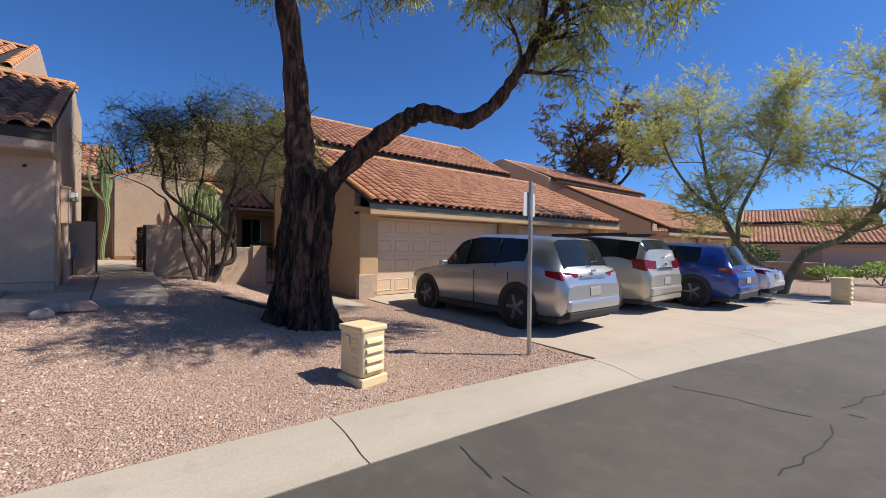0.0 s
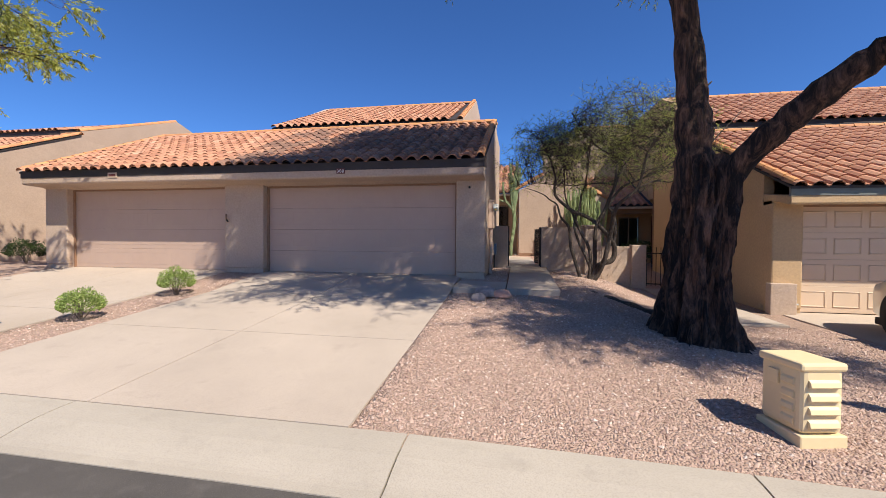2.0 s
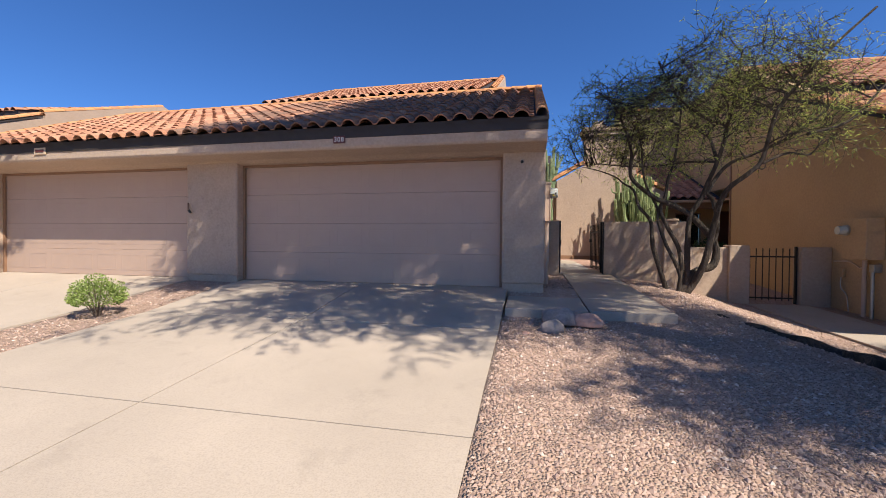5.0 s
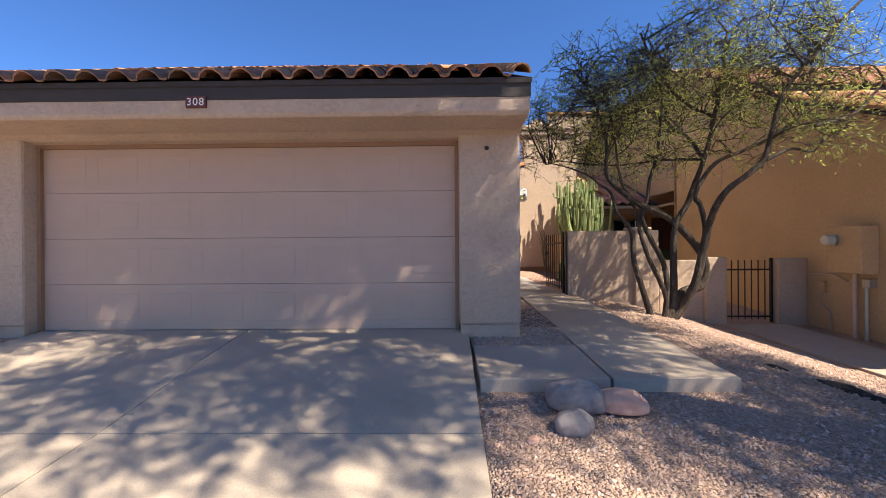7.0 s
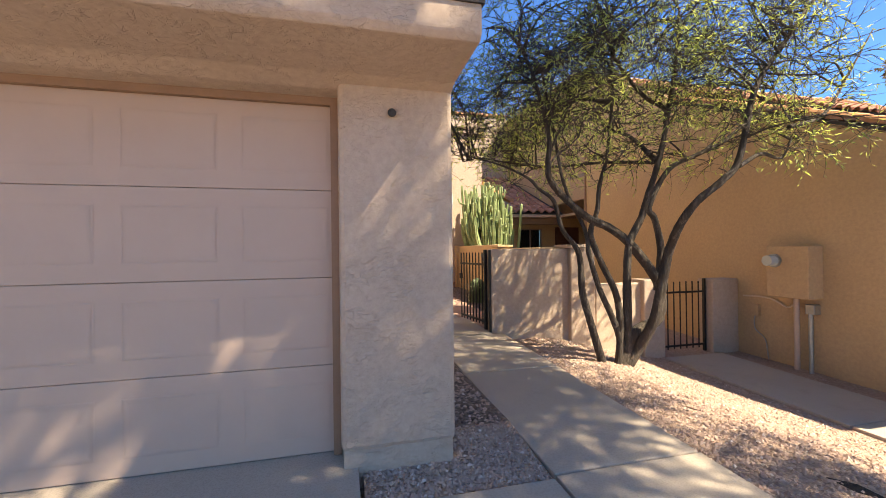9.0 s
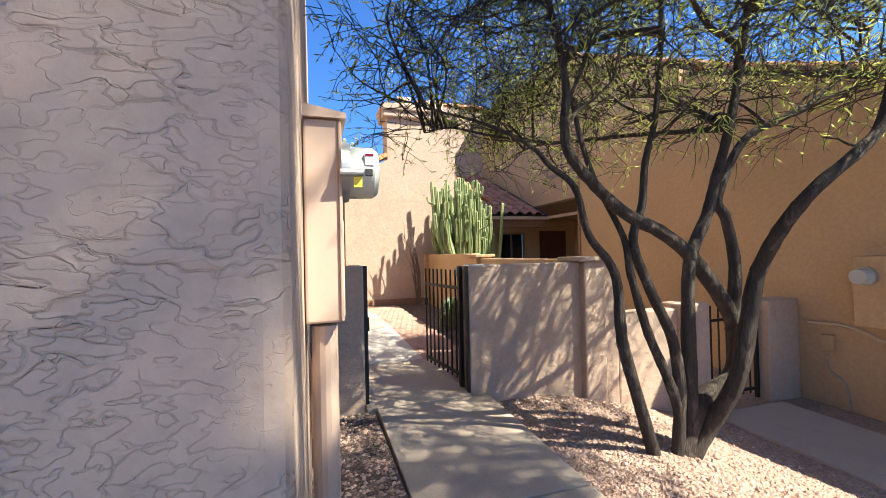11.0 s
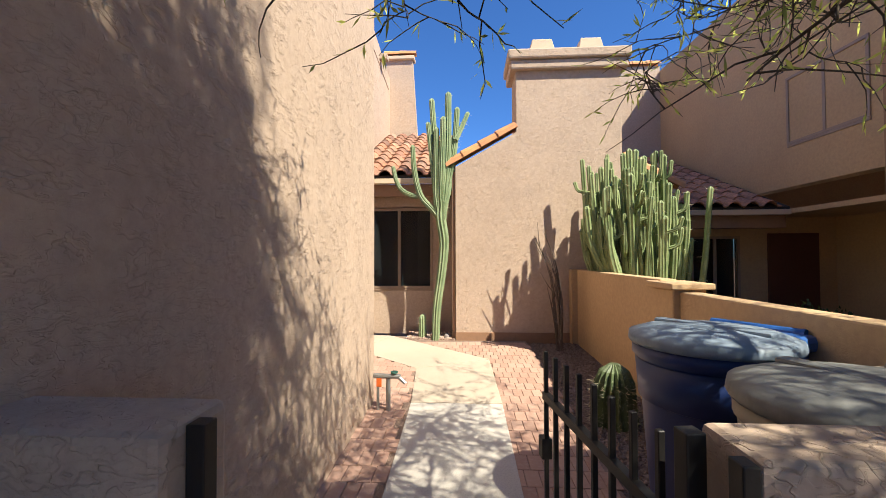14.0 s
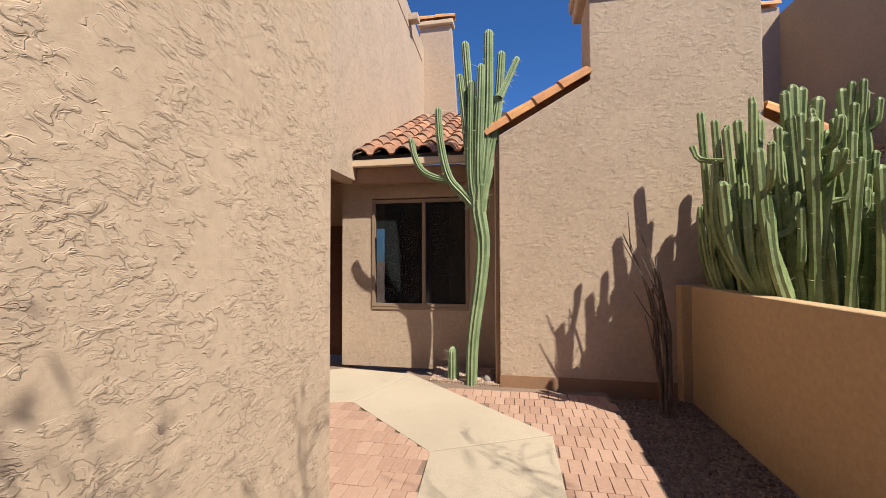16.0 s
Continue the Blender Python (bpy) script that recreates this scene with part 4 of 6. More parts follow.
def far_house(x, y, rz, label):
    h = garage_block(label, -6, 6, 0, -0.4, [(-5.2, -0.6), (0.6, 5.2)], M_STUCCO_FAR, M_DOOR2, (4.2, 3.6), None, eave_z=2.45, left_side=(7, 3.6, 0), right_side=(7, 3.6, 0))
    upper_storey(h, -5.0, 5.0, 5.0, (4.7, 4.1), (8.4, 5.5), (13, 4.6), M_STUCCO_FAR)
    h.matrix_world = pose(x, y, -0.6, 0, 0, rz)


far_house(46, 7.5, -76, "distant tan stucco house on the bend of the street")
far_house(45, 19, -72, "distant tan stucco house behind the parked cars")
far_house(52, -16, -85, "distant tan stucco house at the end of the street")


# ---- courtyard walls, gates and paving ----
def yard_walls():
    w = thing("courtyard_wall", "mauve-tan stucco courtyard walls either side of the gate", "wall", kind="structure")
    part("wall", box(-0.86, -0.415, 12.72, 12.92, -0.12, 1.275, 0.02), M_STUCCO, w)
    part("wall", box(0.557, 2.245, 12.74, 12.92, -0.30, 1.245, 0.018), M_STUCCO, w)
    part("pilaster", box(1.775, 2.03, 12.66, 12.96, -0.35, 1.25, 0.018), M_STUCCO, w)
    part("pilaster_cap", box(1.70, 2.06, 12.62, 13.02, 1.25, 1.30, 0.014), M_STUCCO, w)
    part("wall", box(2.247, 3.08, 12.74, 12.92, -0.62, 0.69, 0.018), M_STUCCO, w)
    part("pilaster", box(3.05, 3.44, 12.66, 12.98, -0.65, 0.74, 0.02), M_STUCCO, w)
    part("pilaster", box(4.37, 4.90, 12.66, 12.96, -0.65, 0.71, 0.02), M_STUCCO, w)
    d = thing("dividing_wall", "ochre stucco dividing wall with a pale sunlit cap", "wall", kind="structure")
    part("wall", box(1.90, 2.06, 12.93, 15.66, -0.2, 1.27, 0.015), M_STUCCO2, d)
    part("wall", box(1.90, 2.06, 16.0, 18.98, -0.1, 1.36, 0.015), M_STUCCO2, d)
    part("pilaster", box(1.84, 2.12, 15.64, 16.02, -0.2, 1.29, 0.015), M_STUCCO2, d)
    part("pilaster_cap", box(1.80, 2.16, 15.58, 16.08, 1.29, 1.345, 0.012), M_STUCCO2, d)
    part("pilaster", box(1.80, 2.08, 18.86, 19.012, -0.1, 1.37, 0.012), M_STUCCO2, d)


yard_walls()


def iron_gate(name, label, at, rz, width, z0, z1, bars, group=""):
    g = thing(name, label, "gate", at, rz, group)
    part("hinge_post", box(-0.02, 0.02, -0.02, 0.02, z0 - 0.06, z1 + 0.04, 0.003), M_IRON, g)
    part("rail", box(0.02, width, -0.012, 0.012, z0 + 0.04, z0 + 0.07), M_IRON, g)
    part("rail", box(0.02, width, -0.012, 0.012, z1 - 0.19, z1 - 0.16), M_IRON, g)
    me = finish_mesh(box(-0.008, 0.008, -0.008, 0.008, z0, z1, 0.002, seg=1), "bar", M_IRON)
    for i in range(bars):
        b = new("bar", me)
        b.parent = g
        b.location = ((i + 1) * width / bars - 0.01, 0, 0)
    part("latch", box(width - 0.02, width + 0.03, -0.02, 0.02, z1 - 0.42, z1 - 0.34, 0.004), M_IRON, g)
    return g


iron_gate("iron_gate", "black wrought iron gate standing open into the courtyard", (0.52, 12.88, 0), 98, 0.84, 0.14, 1.20, 8)
iron_gate("iron_gate", "black wrought iron gate, closed, between stucco piers", (4.34, 12.80, 0), 180, 0.86, -0.42, 0.68, 7)
post = thing("gate_post", "black iron latch post on the stub wall", "post", (-0.395, 12.80, 0))
part("bar", box(-0.018, 0.018, -0.02, 0.02, -0.02, 1.27, 0.003), M_IRON, post)
part("hinge_plate", box(-0.022, 0.03, -0.03, 0.03, 0.7, 0.82, 0.004), M_IRON, post)
post = thing("gate_post", "black iron hinge post against the courtyard wall", "post", (0.542, 12.76, 0))
part("bar", box(-0.014, 0.014, -0.02, 0.02, 0.02, 1.24, 0.003), M_IRON, post)


def poly_slab(name, pts, top, material, parent, thick=0.09):
    bm = prism(pts, "z", -thick, 0.0, bevel=0.005)
    for v in bm.verts:
        v.co.z += top(v.co.y)
    return part(name, bm, material, parent)


def paving():
    pz = patio_z
    p = thing("patio", "tan concrete courtyard path bordered with red-brown brick pavers", "patio", kind="structure")
    poly_slab("slab", [(-0.41, 12.67), (0.545, 12.67), (0.545, 14.0), (-0.41, 14.0)], pz, M_PATIO, p)
    poly_slab("slab", [(-0.42, 14.015), (0.44, 14.015), (0.44, 16.14), (-0.47, 16.14)], pz, M_PATIO2, p)
    poly_slab("slab", [(-0.47, 16.155), (0.44, 16.155), (0.40, 17.78), (-0.565, 17.32)], pz, M_PATIO, p)
    poly_slab("slab", [(-0.578, 17.335), (0.39, 17.795), (-1.24, 19.28), (-1.585, 18.22)], pz, M_PATIO, p)
    poly_slab("slab", [(-1.60, 18.235), (-1.255, 19.295), (-2.2, 19.40), (-3.6, 18.6), (-3.6, 17.7)], pz, M_PATIO, p)
    raw("setting_bed", [(-3.69, 12.95, pz(13) - 0.016), (1.07, 12.95, pz(13) - 0.016), (1.07, 19.0, pz(19) - 0.016), (-3.69, 19.7, pz(19.7) - 0.016)], [(0, 1, 2, 3)], M_MORTAR, p)
    return p


patio = paving()
BED = [(1.07, 12.93), (1.9, 12.93), (1.9, 19.0), (1.05, 18.8)]
bed = poly_slab("planting_bed", BED, lambda y: patio_z(y) - 0.03, M_SOIL, None, 0.06)
tagged(bed, "dark volcanic gravel bed along the dividing wall", "gravel bed", kind="structure")
bed2 = poly_slab("planting_bed", [(-0.95, 19.05), (-0.1, 19.01), (-0.1, 19.7), (-1.0, 19.7)], lambda y: patio_z(y) + 0.012, M_GRAVEL, None, 0.05)
tagged(bed2, "small pale gravel pocket under the window", "gravel bed", kind="structure")
bed3 = poly_slab("planting_bed", [(-0.86, 10.055), (-0.34, 10.055), (-0.34, 12.7), (-0.86, 12.7)], lambda y: lerp([(10.0, -0.015), (12.75, 0.02)], y), M_SOIL, None, 0.12)
tagged(bed3, "narrow gravel strip between house wall and walkway", "gravel bed", kind="structure")
bed4 = poly_slab("planting_bed", [(-1.41, 9.41), (-0.34, 9.41), (-0.34, 10.05), (-1.41, 10.05)], lambda y: lerp([(9.4, -0.105), (10.05, -0.012)], y), M_GRAVEL, None, 0.14)
tagged(bed4, "strip of pinkish gravel sloping up to the garage pier", "gravel bed", kind="structure")


# ---- things on the walls and in the courtyard ----
def meter_cabinet():
    c = thing("electricity_cabinet", "tan painted electricity cabinet with a round glass meter, mounted on stucco", "utility box", (0, 0, 0))
    part("body", box(-0.85, -0.735, 10.58, 11.13, 1.135, 1.815, 0.008), M_TANMETAL, c)
    part("lid", prism([(-0.85, 1.817), (-0.71, 1.817), (-0.71, 1.835), (-0.85, 1.86)], "y", 10.565, 11.145), M_TANMETAL, c)
    dr = part("door", box(-0.735, -0.722, 10.60, 11.11, 1.15, 1.478, 0.004), M_TANMETAL, c)
    part("door", box(-0.735, -0.724, 10.60, 11.11, 1.49, 1.80, 0.004), M_TANMETAL, c)
    part("flange", box(-0.737, -0.727, 10.572, 10.60, 1.14, 1.81, 0.002), M_TANMETAL, c)
    for z in (1.17, 1.46):
        part("screw", cyl((-0.724, 11.08, z), (-0.717, 11.08, z), 0.007, 0.006, 8), M_STEEL, dr)
    my, mz = 10.655, 1.652
    m = part("meter_ring", cyl((-0.73, my, mz), (-0.700, my, mz), 0.108, 0.104, 56), M_STEEL, c)
    part("meter_glass", cyl((-0.702, my, mz), (-0.618, my, mz), 0.093, 0.091, 56), M_METERGLASS, m)
    part("meter_rim", cyl((-0.618, my, mz), (-0.600, my, mz), 0.091, 0.078, 56), M_METERGLASS, m)
    part("seal", cyl((-0.735, my - 0.107, mz - 0.02), (-0.66, my - 0.107, mz - 0.02), 0.014, 0.012, 12), M_STEEL, m)
    part("label_plate", box(-0.652, -0.620, my - 0.094, my - 0.08, mz + 0.01, mz + 0.052, 0.002), M_WHITE, m)
    part("label_bar", box(-0.650, -0.622, my - 0.0955, my - 0.09, mz + 0.041, mz + 0.049), M_TAIL, m)
    part("display", box(-0.650, -0.626, my - 0.097, my - 0.08, mz - 0.026, mz - 0.002, 0.002), M_BLACKPL, m)
    part("tag", box(-0.690, -0.662, my - 0.100, my - 0.094, mz - 0.066, mz - 0.028), M_YELLOW, m)
    part("face_window", box(-0.601, -0.5985, my - 0.04, my + 0.035, mz + 0.02, mz + 0.045), M_GREY, m)
    part("face_bars", box(-0.601, -0.5985, my - 0.045, my - 0.01, mz - 0.015, mz - 0.005), M_GREY, m)
    part("face_bars", box(-0.601, -0.5985, my + 0.005, my + 0.04, mz - 0.03, mz - 0.018), M_GREY, m)
    part("conduit", cyl((-0.79, 10.66, -0.1), (-0.79, 10.66, 1.12), 0.045, 0.045, 16), M_TANMETAL, c)
    part("conduit", cyl((-0.80, 10.78, -0.1), (-0.80, 10.78, 1.12), 0.02, 0.02, 10), M_TRIM, c)
    return c


meter_cabinet()
tb = thing("telephone_box", "beige plastic telephone junction box low on the stucco wall", "utility box", (0, 0, 0))
part("body", box(-0.85, -0.77, 11.35, 11.55, 0.42, 0.82, 0.03), M_TANMETAL, tb)
part("lid_seam", box(-0.772, -0.766, 11.37, 11.53, 0.60, 0.606), M_JOINT, tb)
part("conduit", cyl((-0.82, 11.45, -0.1), (-0.82, 11.45, 0.43), 0.015), M_GREY, tb)
tb = thing("cable_box", "blue-grey plastic cable box beside the stub wall", "utility box", (0, 0, 0))
part("body", box(-0.85, -0.74, 12.30, 12.55, 0.42, 0.74, 0.02), M_BLUEGREY, tb)
part("cover", box(-0.752, -0.735, 12.29, 12.56, 0.60, 0.76, 0.008), M_BLUEGREY, tb)
part("conduit", cyl((-0.80, 12.42, -0.1), (-0.80, 12.42, 0.43), 0.014), M_BLACKPL, tb)

sp = thing("hose_tap", "weathered brass hose tap on a pipe by the wall", "tap", (-0.66, 15.95, 0.10))
part("pipe", cyl((0, 0, 0), (0, 0, 0.34), 0.022), M_STEEL, sp)
part("body", cyl((-0.14, 0, 0.34), (0.12, -0.02, 0.34), 0.026, 0.022), M_STEEL, sp)
part("spout", cyl((0.10, -0.02, 0.34), (0.17, -0.03, 0.28), 0.02, 0.018), M_STEEL, sp)
part("wheel", cyl((0.06, -0.01, 0.37), (0.06, -0.01, 0.385), 0.035, 0.035, 14), mat("green_enamel", (0.04, 0.12, 0.09), 0.5), sp)
part("tag", box(-0.11, -0.06, -0.024, -0.018, 0.24, 0.33, 0.003), M_ORANGE, sp)
part("brace", cyl((-0.10, 0, 0.0), (-0.10, 0, 0.34), 0.014), M_STEEL, sp)


def round_bin(label, at, lid_mat, rz, body_mat):
    b = thing("wheeled_bin", label, "bin", at, rz, "bins behind the wall")
    b.scale = (1, 1, 1.06)
    hood = M_BINBLUE if body_mat is M_BIN else body_mat
    part("body", lathe([(0.27, 0.02), (0.28, 0.05), (0.345, 0.90), (0.375, 0.93), (0.375, 0.98), (0.35, 0.985)], 40), body_mat, b, smooth=True)
    part("collar", lathe([(0.325, 0.70), (0.345, 0.71), (0.36, 0.90), (0.34, 0.905)], 40), body_mat, b, smooth=True)
    part("lid", lathe([(0.385, 0.985), (0.395, 1.0), (0.39, 1.035), (0.30, 1.065), (0.12, 1.08), (0.02, 1.083)], 32), lid_mat, b, "sun-faded lid", smooth=True)
    part("lid_rib", box(-0.30, 0.30, -0.035, 0.035, 1.055, 1.085, 0.01), lid_mat, b)
    part("hinge_hood", box(-0.29, 0.29, 0.30, 0.47, 0.95, 1.035, 0.03), hood, b, "moulded hinge hood")
    part("hinge", cyl((-0.24, 0.44, 1.03), (0.24, 0.44, 1.03), 0.03), hood, b)
    part("handle", cyl((-0.25, 0.52, 0.93), (0.25, 0.52, 0.93), 0.018), hood, b)
    for x in (-0.22, 0.22):
        part("handle_arm", box(x - 0.02, x + 0.02, 0.36, 0.53, 0.91, 0.95, 0.008), hood, b)
    for x in (-0.25, 0.25):
        part("wheel", cyl((x - 0.03, 0.28, 0.10), (x + 0.03, 0.28, 0.10), 0.10, 0.10, 18), M_RUBBER, b)
    return b


round_bin("round navy wheeled bin with a faded blue lid", (1.38, 14.32, patio_z(14.3) - 0.03), M_LID, -60, M_BIN)
round_bin("round grey-beige wheeled bin with a faded grey lid", (1.36, 13.40, patio_z(13.4) - 0.03), M_LID2, -75, M_BINGREY)


# ---- street furniture ----
def pedestal(name, label, at, rz, w, d, h, material, louvres=True):
    p = thing(name, label, "utility pedestal", at, rz)
    part("base", box(-w / 2 - 0.016, w / 2 + 0.016, -d / 2 - 0.016, d / 2 + 0.016, -0.1, 0.05, 0.012), material, p)
    part("body", box(-w / 2, w / 2, -d / 2, d / 2, 0.05, h, 0.045, seg=3), material, p, smooth=False)
    part("lid", box(-w / 2 - 0.012, w / 2 + 0.012, -d / 2 - 0.012, d / 2 + 0.012, h - 0.05, h + 0.015, 0.02), material, p)
    if louvres:
        for i in range(4):
            z = h * (0.17 + i * 0.174)
            part("louvre", prism([(-d / 2 + 0.002, z), (-d / 2 - 0.028, z + 0.015), (-d / 2 - 0.018, z + 0.05), (-d / 2 + 0.002, z + 0.07)], "x", -w / 2 + 0.05, w / 2 - 0.05, bevel=0.004), material, p)
            part("louvre", prism([(-w / 2 + 0.002, z), (-w / 2 - 0.016, z + 0.015), (-w / 2 - 0.012, z + 0.05), (-w / 2 + 0.002, z + 0.07)], "y", -d / 2 + 0.06, -0.02, bevel=0.003), material, p)
        part("latch", box(-w / 2 - 0.022, -w / 2 + 0.002, 0.0, 0.09, h - 0.20, h - 0.09, 0.006), material, p)
    return p


pedestal("utility_pedestal", "cream plastic utility pedestal with louvred sides standing in gravel", (2.08, 3.98, -0.655), 12, 0.33, 0.38, 0.57, M_PED)
g = pedestal("utility_pedestal", "pale green plastic utility pedestal with an orange sticker", (-7.72, 4.72, -0.60), 0, 0.44, 0.44, 0.92, M_PEDGREEN, False)
part("sticker", box(0.0, 0.13, -0.226, -0.221, 0.62, 0.76), M_ORANGE, g)
part("sticker_bar", box(0.02, 0.11, -0.228, -0.2265, 0.68, 0.70), M_WHITE, g)
pedestal("utility_pedestal", "cream utility pedestal beside the far kerb", (16.0, 1.95, -0.70), 0, 0.4, 0.4, 0.70, M_PED, True)

M_SIGNBACK = worn("aluminium_back", (0.55, 0.55, 0.55), 0.55, 8, 0.85)
sg = thing("street_sign", "perforated steel sign post seen from behind", "sign", (4.42, 3.62, -0.70), 10)
pm = box(-0.022, 0.022, -0.022, 0.022, -0.1, 2.37, 0.003)
part("post", pm, M_STEEL, sg)
hm = finish_mesh(cyl((0, -0.0235, 0), (0, -0.0215, 0), 0.006, 0.006, 8), "hole", M_BLACKPL)
for i in range(60):
    h_ = new("hole", hm)
    h_.parent = sg
    h_.location = (0, 0, 0.05 + i * 0.038)
part("sign_plate", box(-0.15, 0.16, 0.024, 0.029, 1.90, 2.22, 0.002), M_SIGNBACK, sg, "bare back of an aluminium sign plate")


# ---- rocks and timber ----
def boulder(label, at, size, rz, material, seed, tilt=0):
    bm = bmesh.new()
    bmesh.ops.create_icosphere(bm, subdivisions=4, radius=1.0)
    for v in bm.verts:
        n = v.co.normalized()
        v.co *= 1 + 0.16 * noise.noise(n * 1.3 + Vector((seed, 0, 0))) + 0.06 * noise.noise(n * 3.5 + Vector((0, seed, 0))) + 0.015 * noise.noise(n * 11)
        if v.co.z < -0.45:
            v.co.z = -0.45
        v.co = Vector((v.co.x * size[0], v.co.y * size[1], v.co.z * size[2]))
    me = finish_mesh(bm, "boulder", material, True)
    ob = new("boulder", me)
    ob.matrix_world = pose(*at, tilt, 0, rz)
    return tagged(ob, label, "rock", "rocks by the walkway")


boulder("dark grey lumpy boulder beside the walkway slab", (-0.72, 8.19, -0.18), (0.22, 0.17, 0.14), -14, M_ROCKG, 3)
boulder("smooth pinkish oval boulder beside the walkway slab", (-0.40, 8.14, -0.20), (0.19, 0.14, 0.10), -18, M_ROCKP, 7)
boulder("small mauve-grey boulder in the gravel", (-0.82, 7.88, -0.25), (0.135, 0.115, 0.10), 10, M_ROCKG, 11)
boulder("small reddish rock by the cactus", (-0.47, 19.12, 0.20), (0.09, 0.06, 0.05), 20, M_ROCKP, 17)
boulder("small grey rock by the cactus", (-0.25, 19.15, 0.20), (0.06, 0.05, 0.05), 50, M_ROCKG, 19)
boulder("small pale rock in the gravel bed", (-1.12, 7.75, -0.30), (0.05, 0.04, 0.03), 50, M_ROCKP, 23)

tim = thing("landscape_timber", "dark weathered timber edging half sunk in gravel", "timber", (0, 0, 0))
v, f = [], []
tube(v, f, bezier([(1.35, 9.15, -0.30), (1.75, 8.45, -0.36), (2.25, 7.8, -0.46), (2.9, 7.2, -0.54)], 6), [0.11 + 0.02 * math.sin(i * 1.7) for i in range(19)], 9)
raw("timber", v, f, M_WOOD, tim, smooth=True)

# ---- trees ----
class Plant:
    """Collects wood and leaves while a tree grows."""
    def __init__(self, seed):
        self.r = random.Random(seed)
        self.v, self.f, self.lv, self.lf = [], [], [], []
        self.clear = lambda q: False

    def leaf(self, p, d, length, width):
        d = d.normalized()
        s = d.cross(Vector((self.r.uniform(-1, 1), self.r.uniform(-1, 1), self.r.uniform(-1, 1))))
        if s.length < 1e-3:
            return
        s.normalize()
        k = len(self.lv)
        self.lv += [p, p + d * length * 0.45 + s * width, p + d * length, p + d * length * 0.45 - s * width]
        self.lf.append((k, k + 1, k + 2, k + 3))

    def spray(self, p, d, o):
        """A fine twig with leaflets along it."""
        r = self.r
        n = o["leaves"]
        step = o["twig"] / 4
        pts = [p]
        for _ in range(4):
            d = (d + Vector((r.gauss(0, 0.22), r.gauss(0, 0.22), r.gauss(0, 0.18) - o["droop"]))).normalized()
            pts.append(pts[-1] + d * step * r.uniform(0.7, 1.3))
        tube(self.v, self.f, pts, [o["fine"], o["fine"] * 0.9, o["fine"] * 0.8, o["fine"] * 0.6, o["fine"] * 0.4], 3, cap=False)
        for i in range(n):
            t = r.uniform(0.6, 4.0)
            a = min(3, int(t))
            q = pts[a].lerp(pts[a + 1], t - a)
            dd = d + Vector((r.gauss(0, 0.7), r.gauss(0, 0.7), r.gauss(0, 0.5) - o["droop"] * 2.0))
            self.leaf(q, dd, o["size"] * r.uniform(0.6, 1.25), o["size"] * o["slim"])

    def branch(self, p, d, length, radius, level, o):
        r = self.r
        if self.clear(p) or self.clear(p + d * length):
            return
        if level == 0:
            self.spray(p, d, o)
            return
        n = 5
        pts, rad = [Vector(p)], [radius]
        for i in range(n):
            d = (d + Vector((r.gauss(0, 0.20), r.gauss(0, 0.20), r.gauss(0, 0.16) + o["lift"]))).normalized()
            pts.append(pts[-1] + d * length / n)
            rad.append(radius * (1 - 0.72 * (i + 1) / n))
        tube(self.v, self.f, pts, rad, 5 if level > 1 else 4, cap=False)
        for _ in range(o["kids"][level - 1]):
            t = r.uniform(0.25, 1.0) * n
            a = min(n - 1, int(t))
            q = pts[a].lerp(pts[a + 1], t - a)
            dd = (d * 0.7 + Vector((r.gauss(0, 0.75), r.gauss(0, 0.75), r.gauss(0.05, 0.55)))).normalized()
            self.branch(q, dd, length * r.uniform(0.42, 0.72), max(rad[a] * 0.55, o["fine"] * 1.3), level - 1, o)

    def limb(self, pts, r0, r1, sides=9, knobs=0.06):
        line = bezier(pts, 6)
        n = len(line)
        rad = [(r0 + (r1 - r0) * i / (n - 1)) * (1 + knobs * self.r.uniform(-1, 1)) for i in range(n)]
        tube(self.v, self.f, line, rad, sides)
        return line, rad

    def clothe(self, line, rad, start, count, length, level, o, spread=0.8, up=0.2):
        r = self.r
        n = len(line)
        for _ in range(count):
            i = min(n - 2, int(n * r.uniform(start, 1.0)))
            d = (line[i + 1] - line[i]).normalized()
            dd = (d * 0.6 + Vector((r.gauss(0, spread), r.gauss(0, spread), r.gauss(up, spread * 0.7)))).normalized()
            self.branch(line[i], dd, length * r.uniform(0.6, 1.25), max(0.006, rad[i] * 0.5), level, o)

    def fill(self, nodes, targets, radius, o, level=2, reach=0.75):
        """Branches that curve out from the nearest limb to each target, with twigs at their ends."""
        r = self.r
        for t in targets:
            t = Vector(t)
            if self.clear(t):
                continue
            q = min(nodes, key=lambda n: (n - t).length + max(0, n.z - t.z) * 1.5)
            mid = q.lerp(t, 0.5) + Vector((r.gauss(0, 0.1), r.gauss(0, 0.1), r.gauss(0.08, 0.08)))
            line = bezier([q, mid, t], 4)
            n = len(line)
            tube(self.v, self.f, line, [radius * (1 - 0.75 * i / (n - 1)) for i in range(n)], 5, cap=False)
            for k in range(o["ends"]):
                i = r.randrange(n // 2, n - 1)
                d = ((line[i + 1] - line[i]).normalized() * 0.5 + Vector((r.gauss(0, 0.8), r.gauss(0, 0.8), r.gauss(0.05, 0.6)))).normalized()
                self.branch(line[i], d, reach * r.uniform(0.6, 1.2), radius * 0.5, level, o)

    def make(self, name, label, category, at, bark, leaf, group=""):
        t = thing(name, label, category, at, 0, group)
        m = Matrix.Translation(-Vector(at))
        raw("trunk", [m @ Vector(v) for v in self.v], self.f, bark, t, smooth=True)
        raw("crown", [m @ v for v in self.lv], self.lf, leaf, t)
        return t


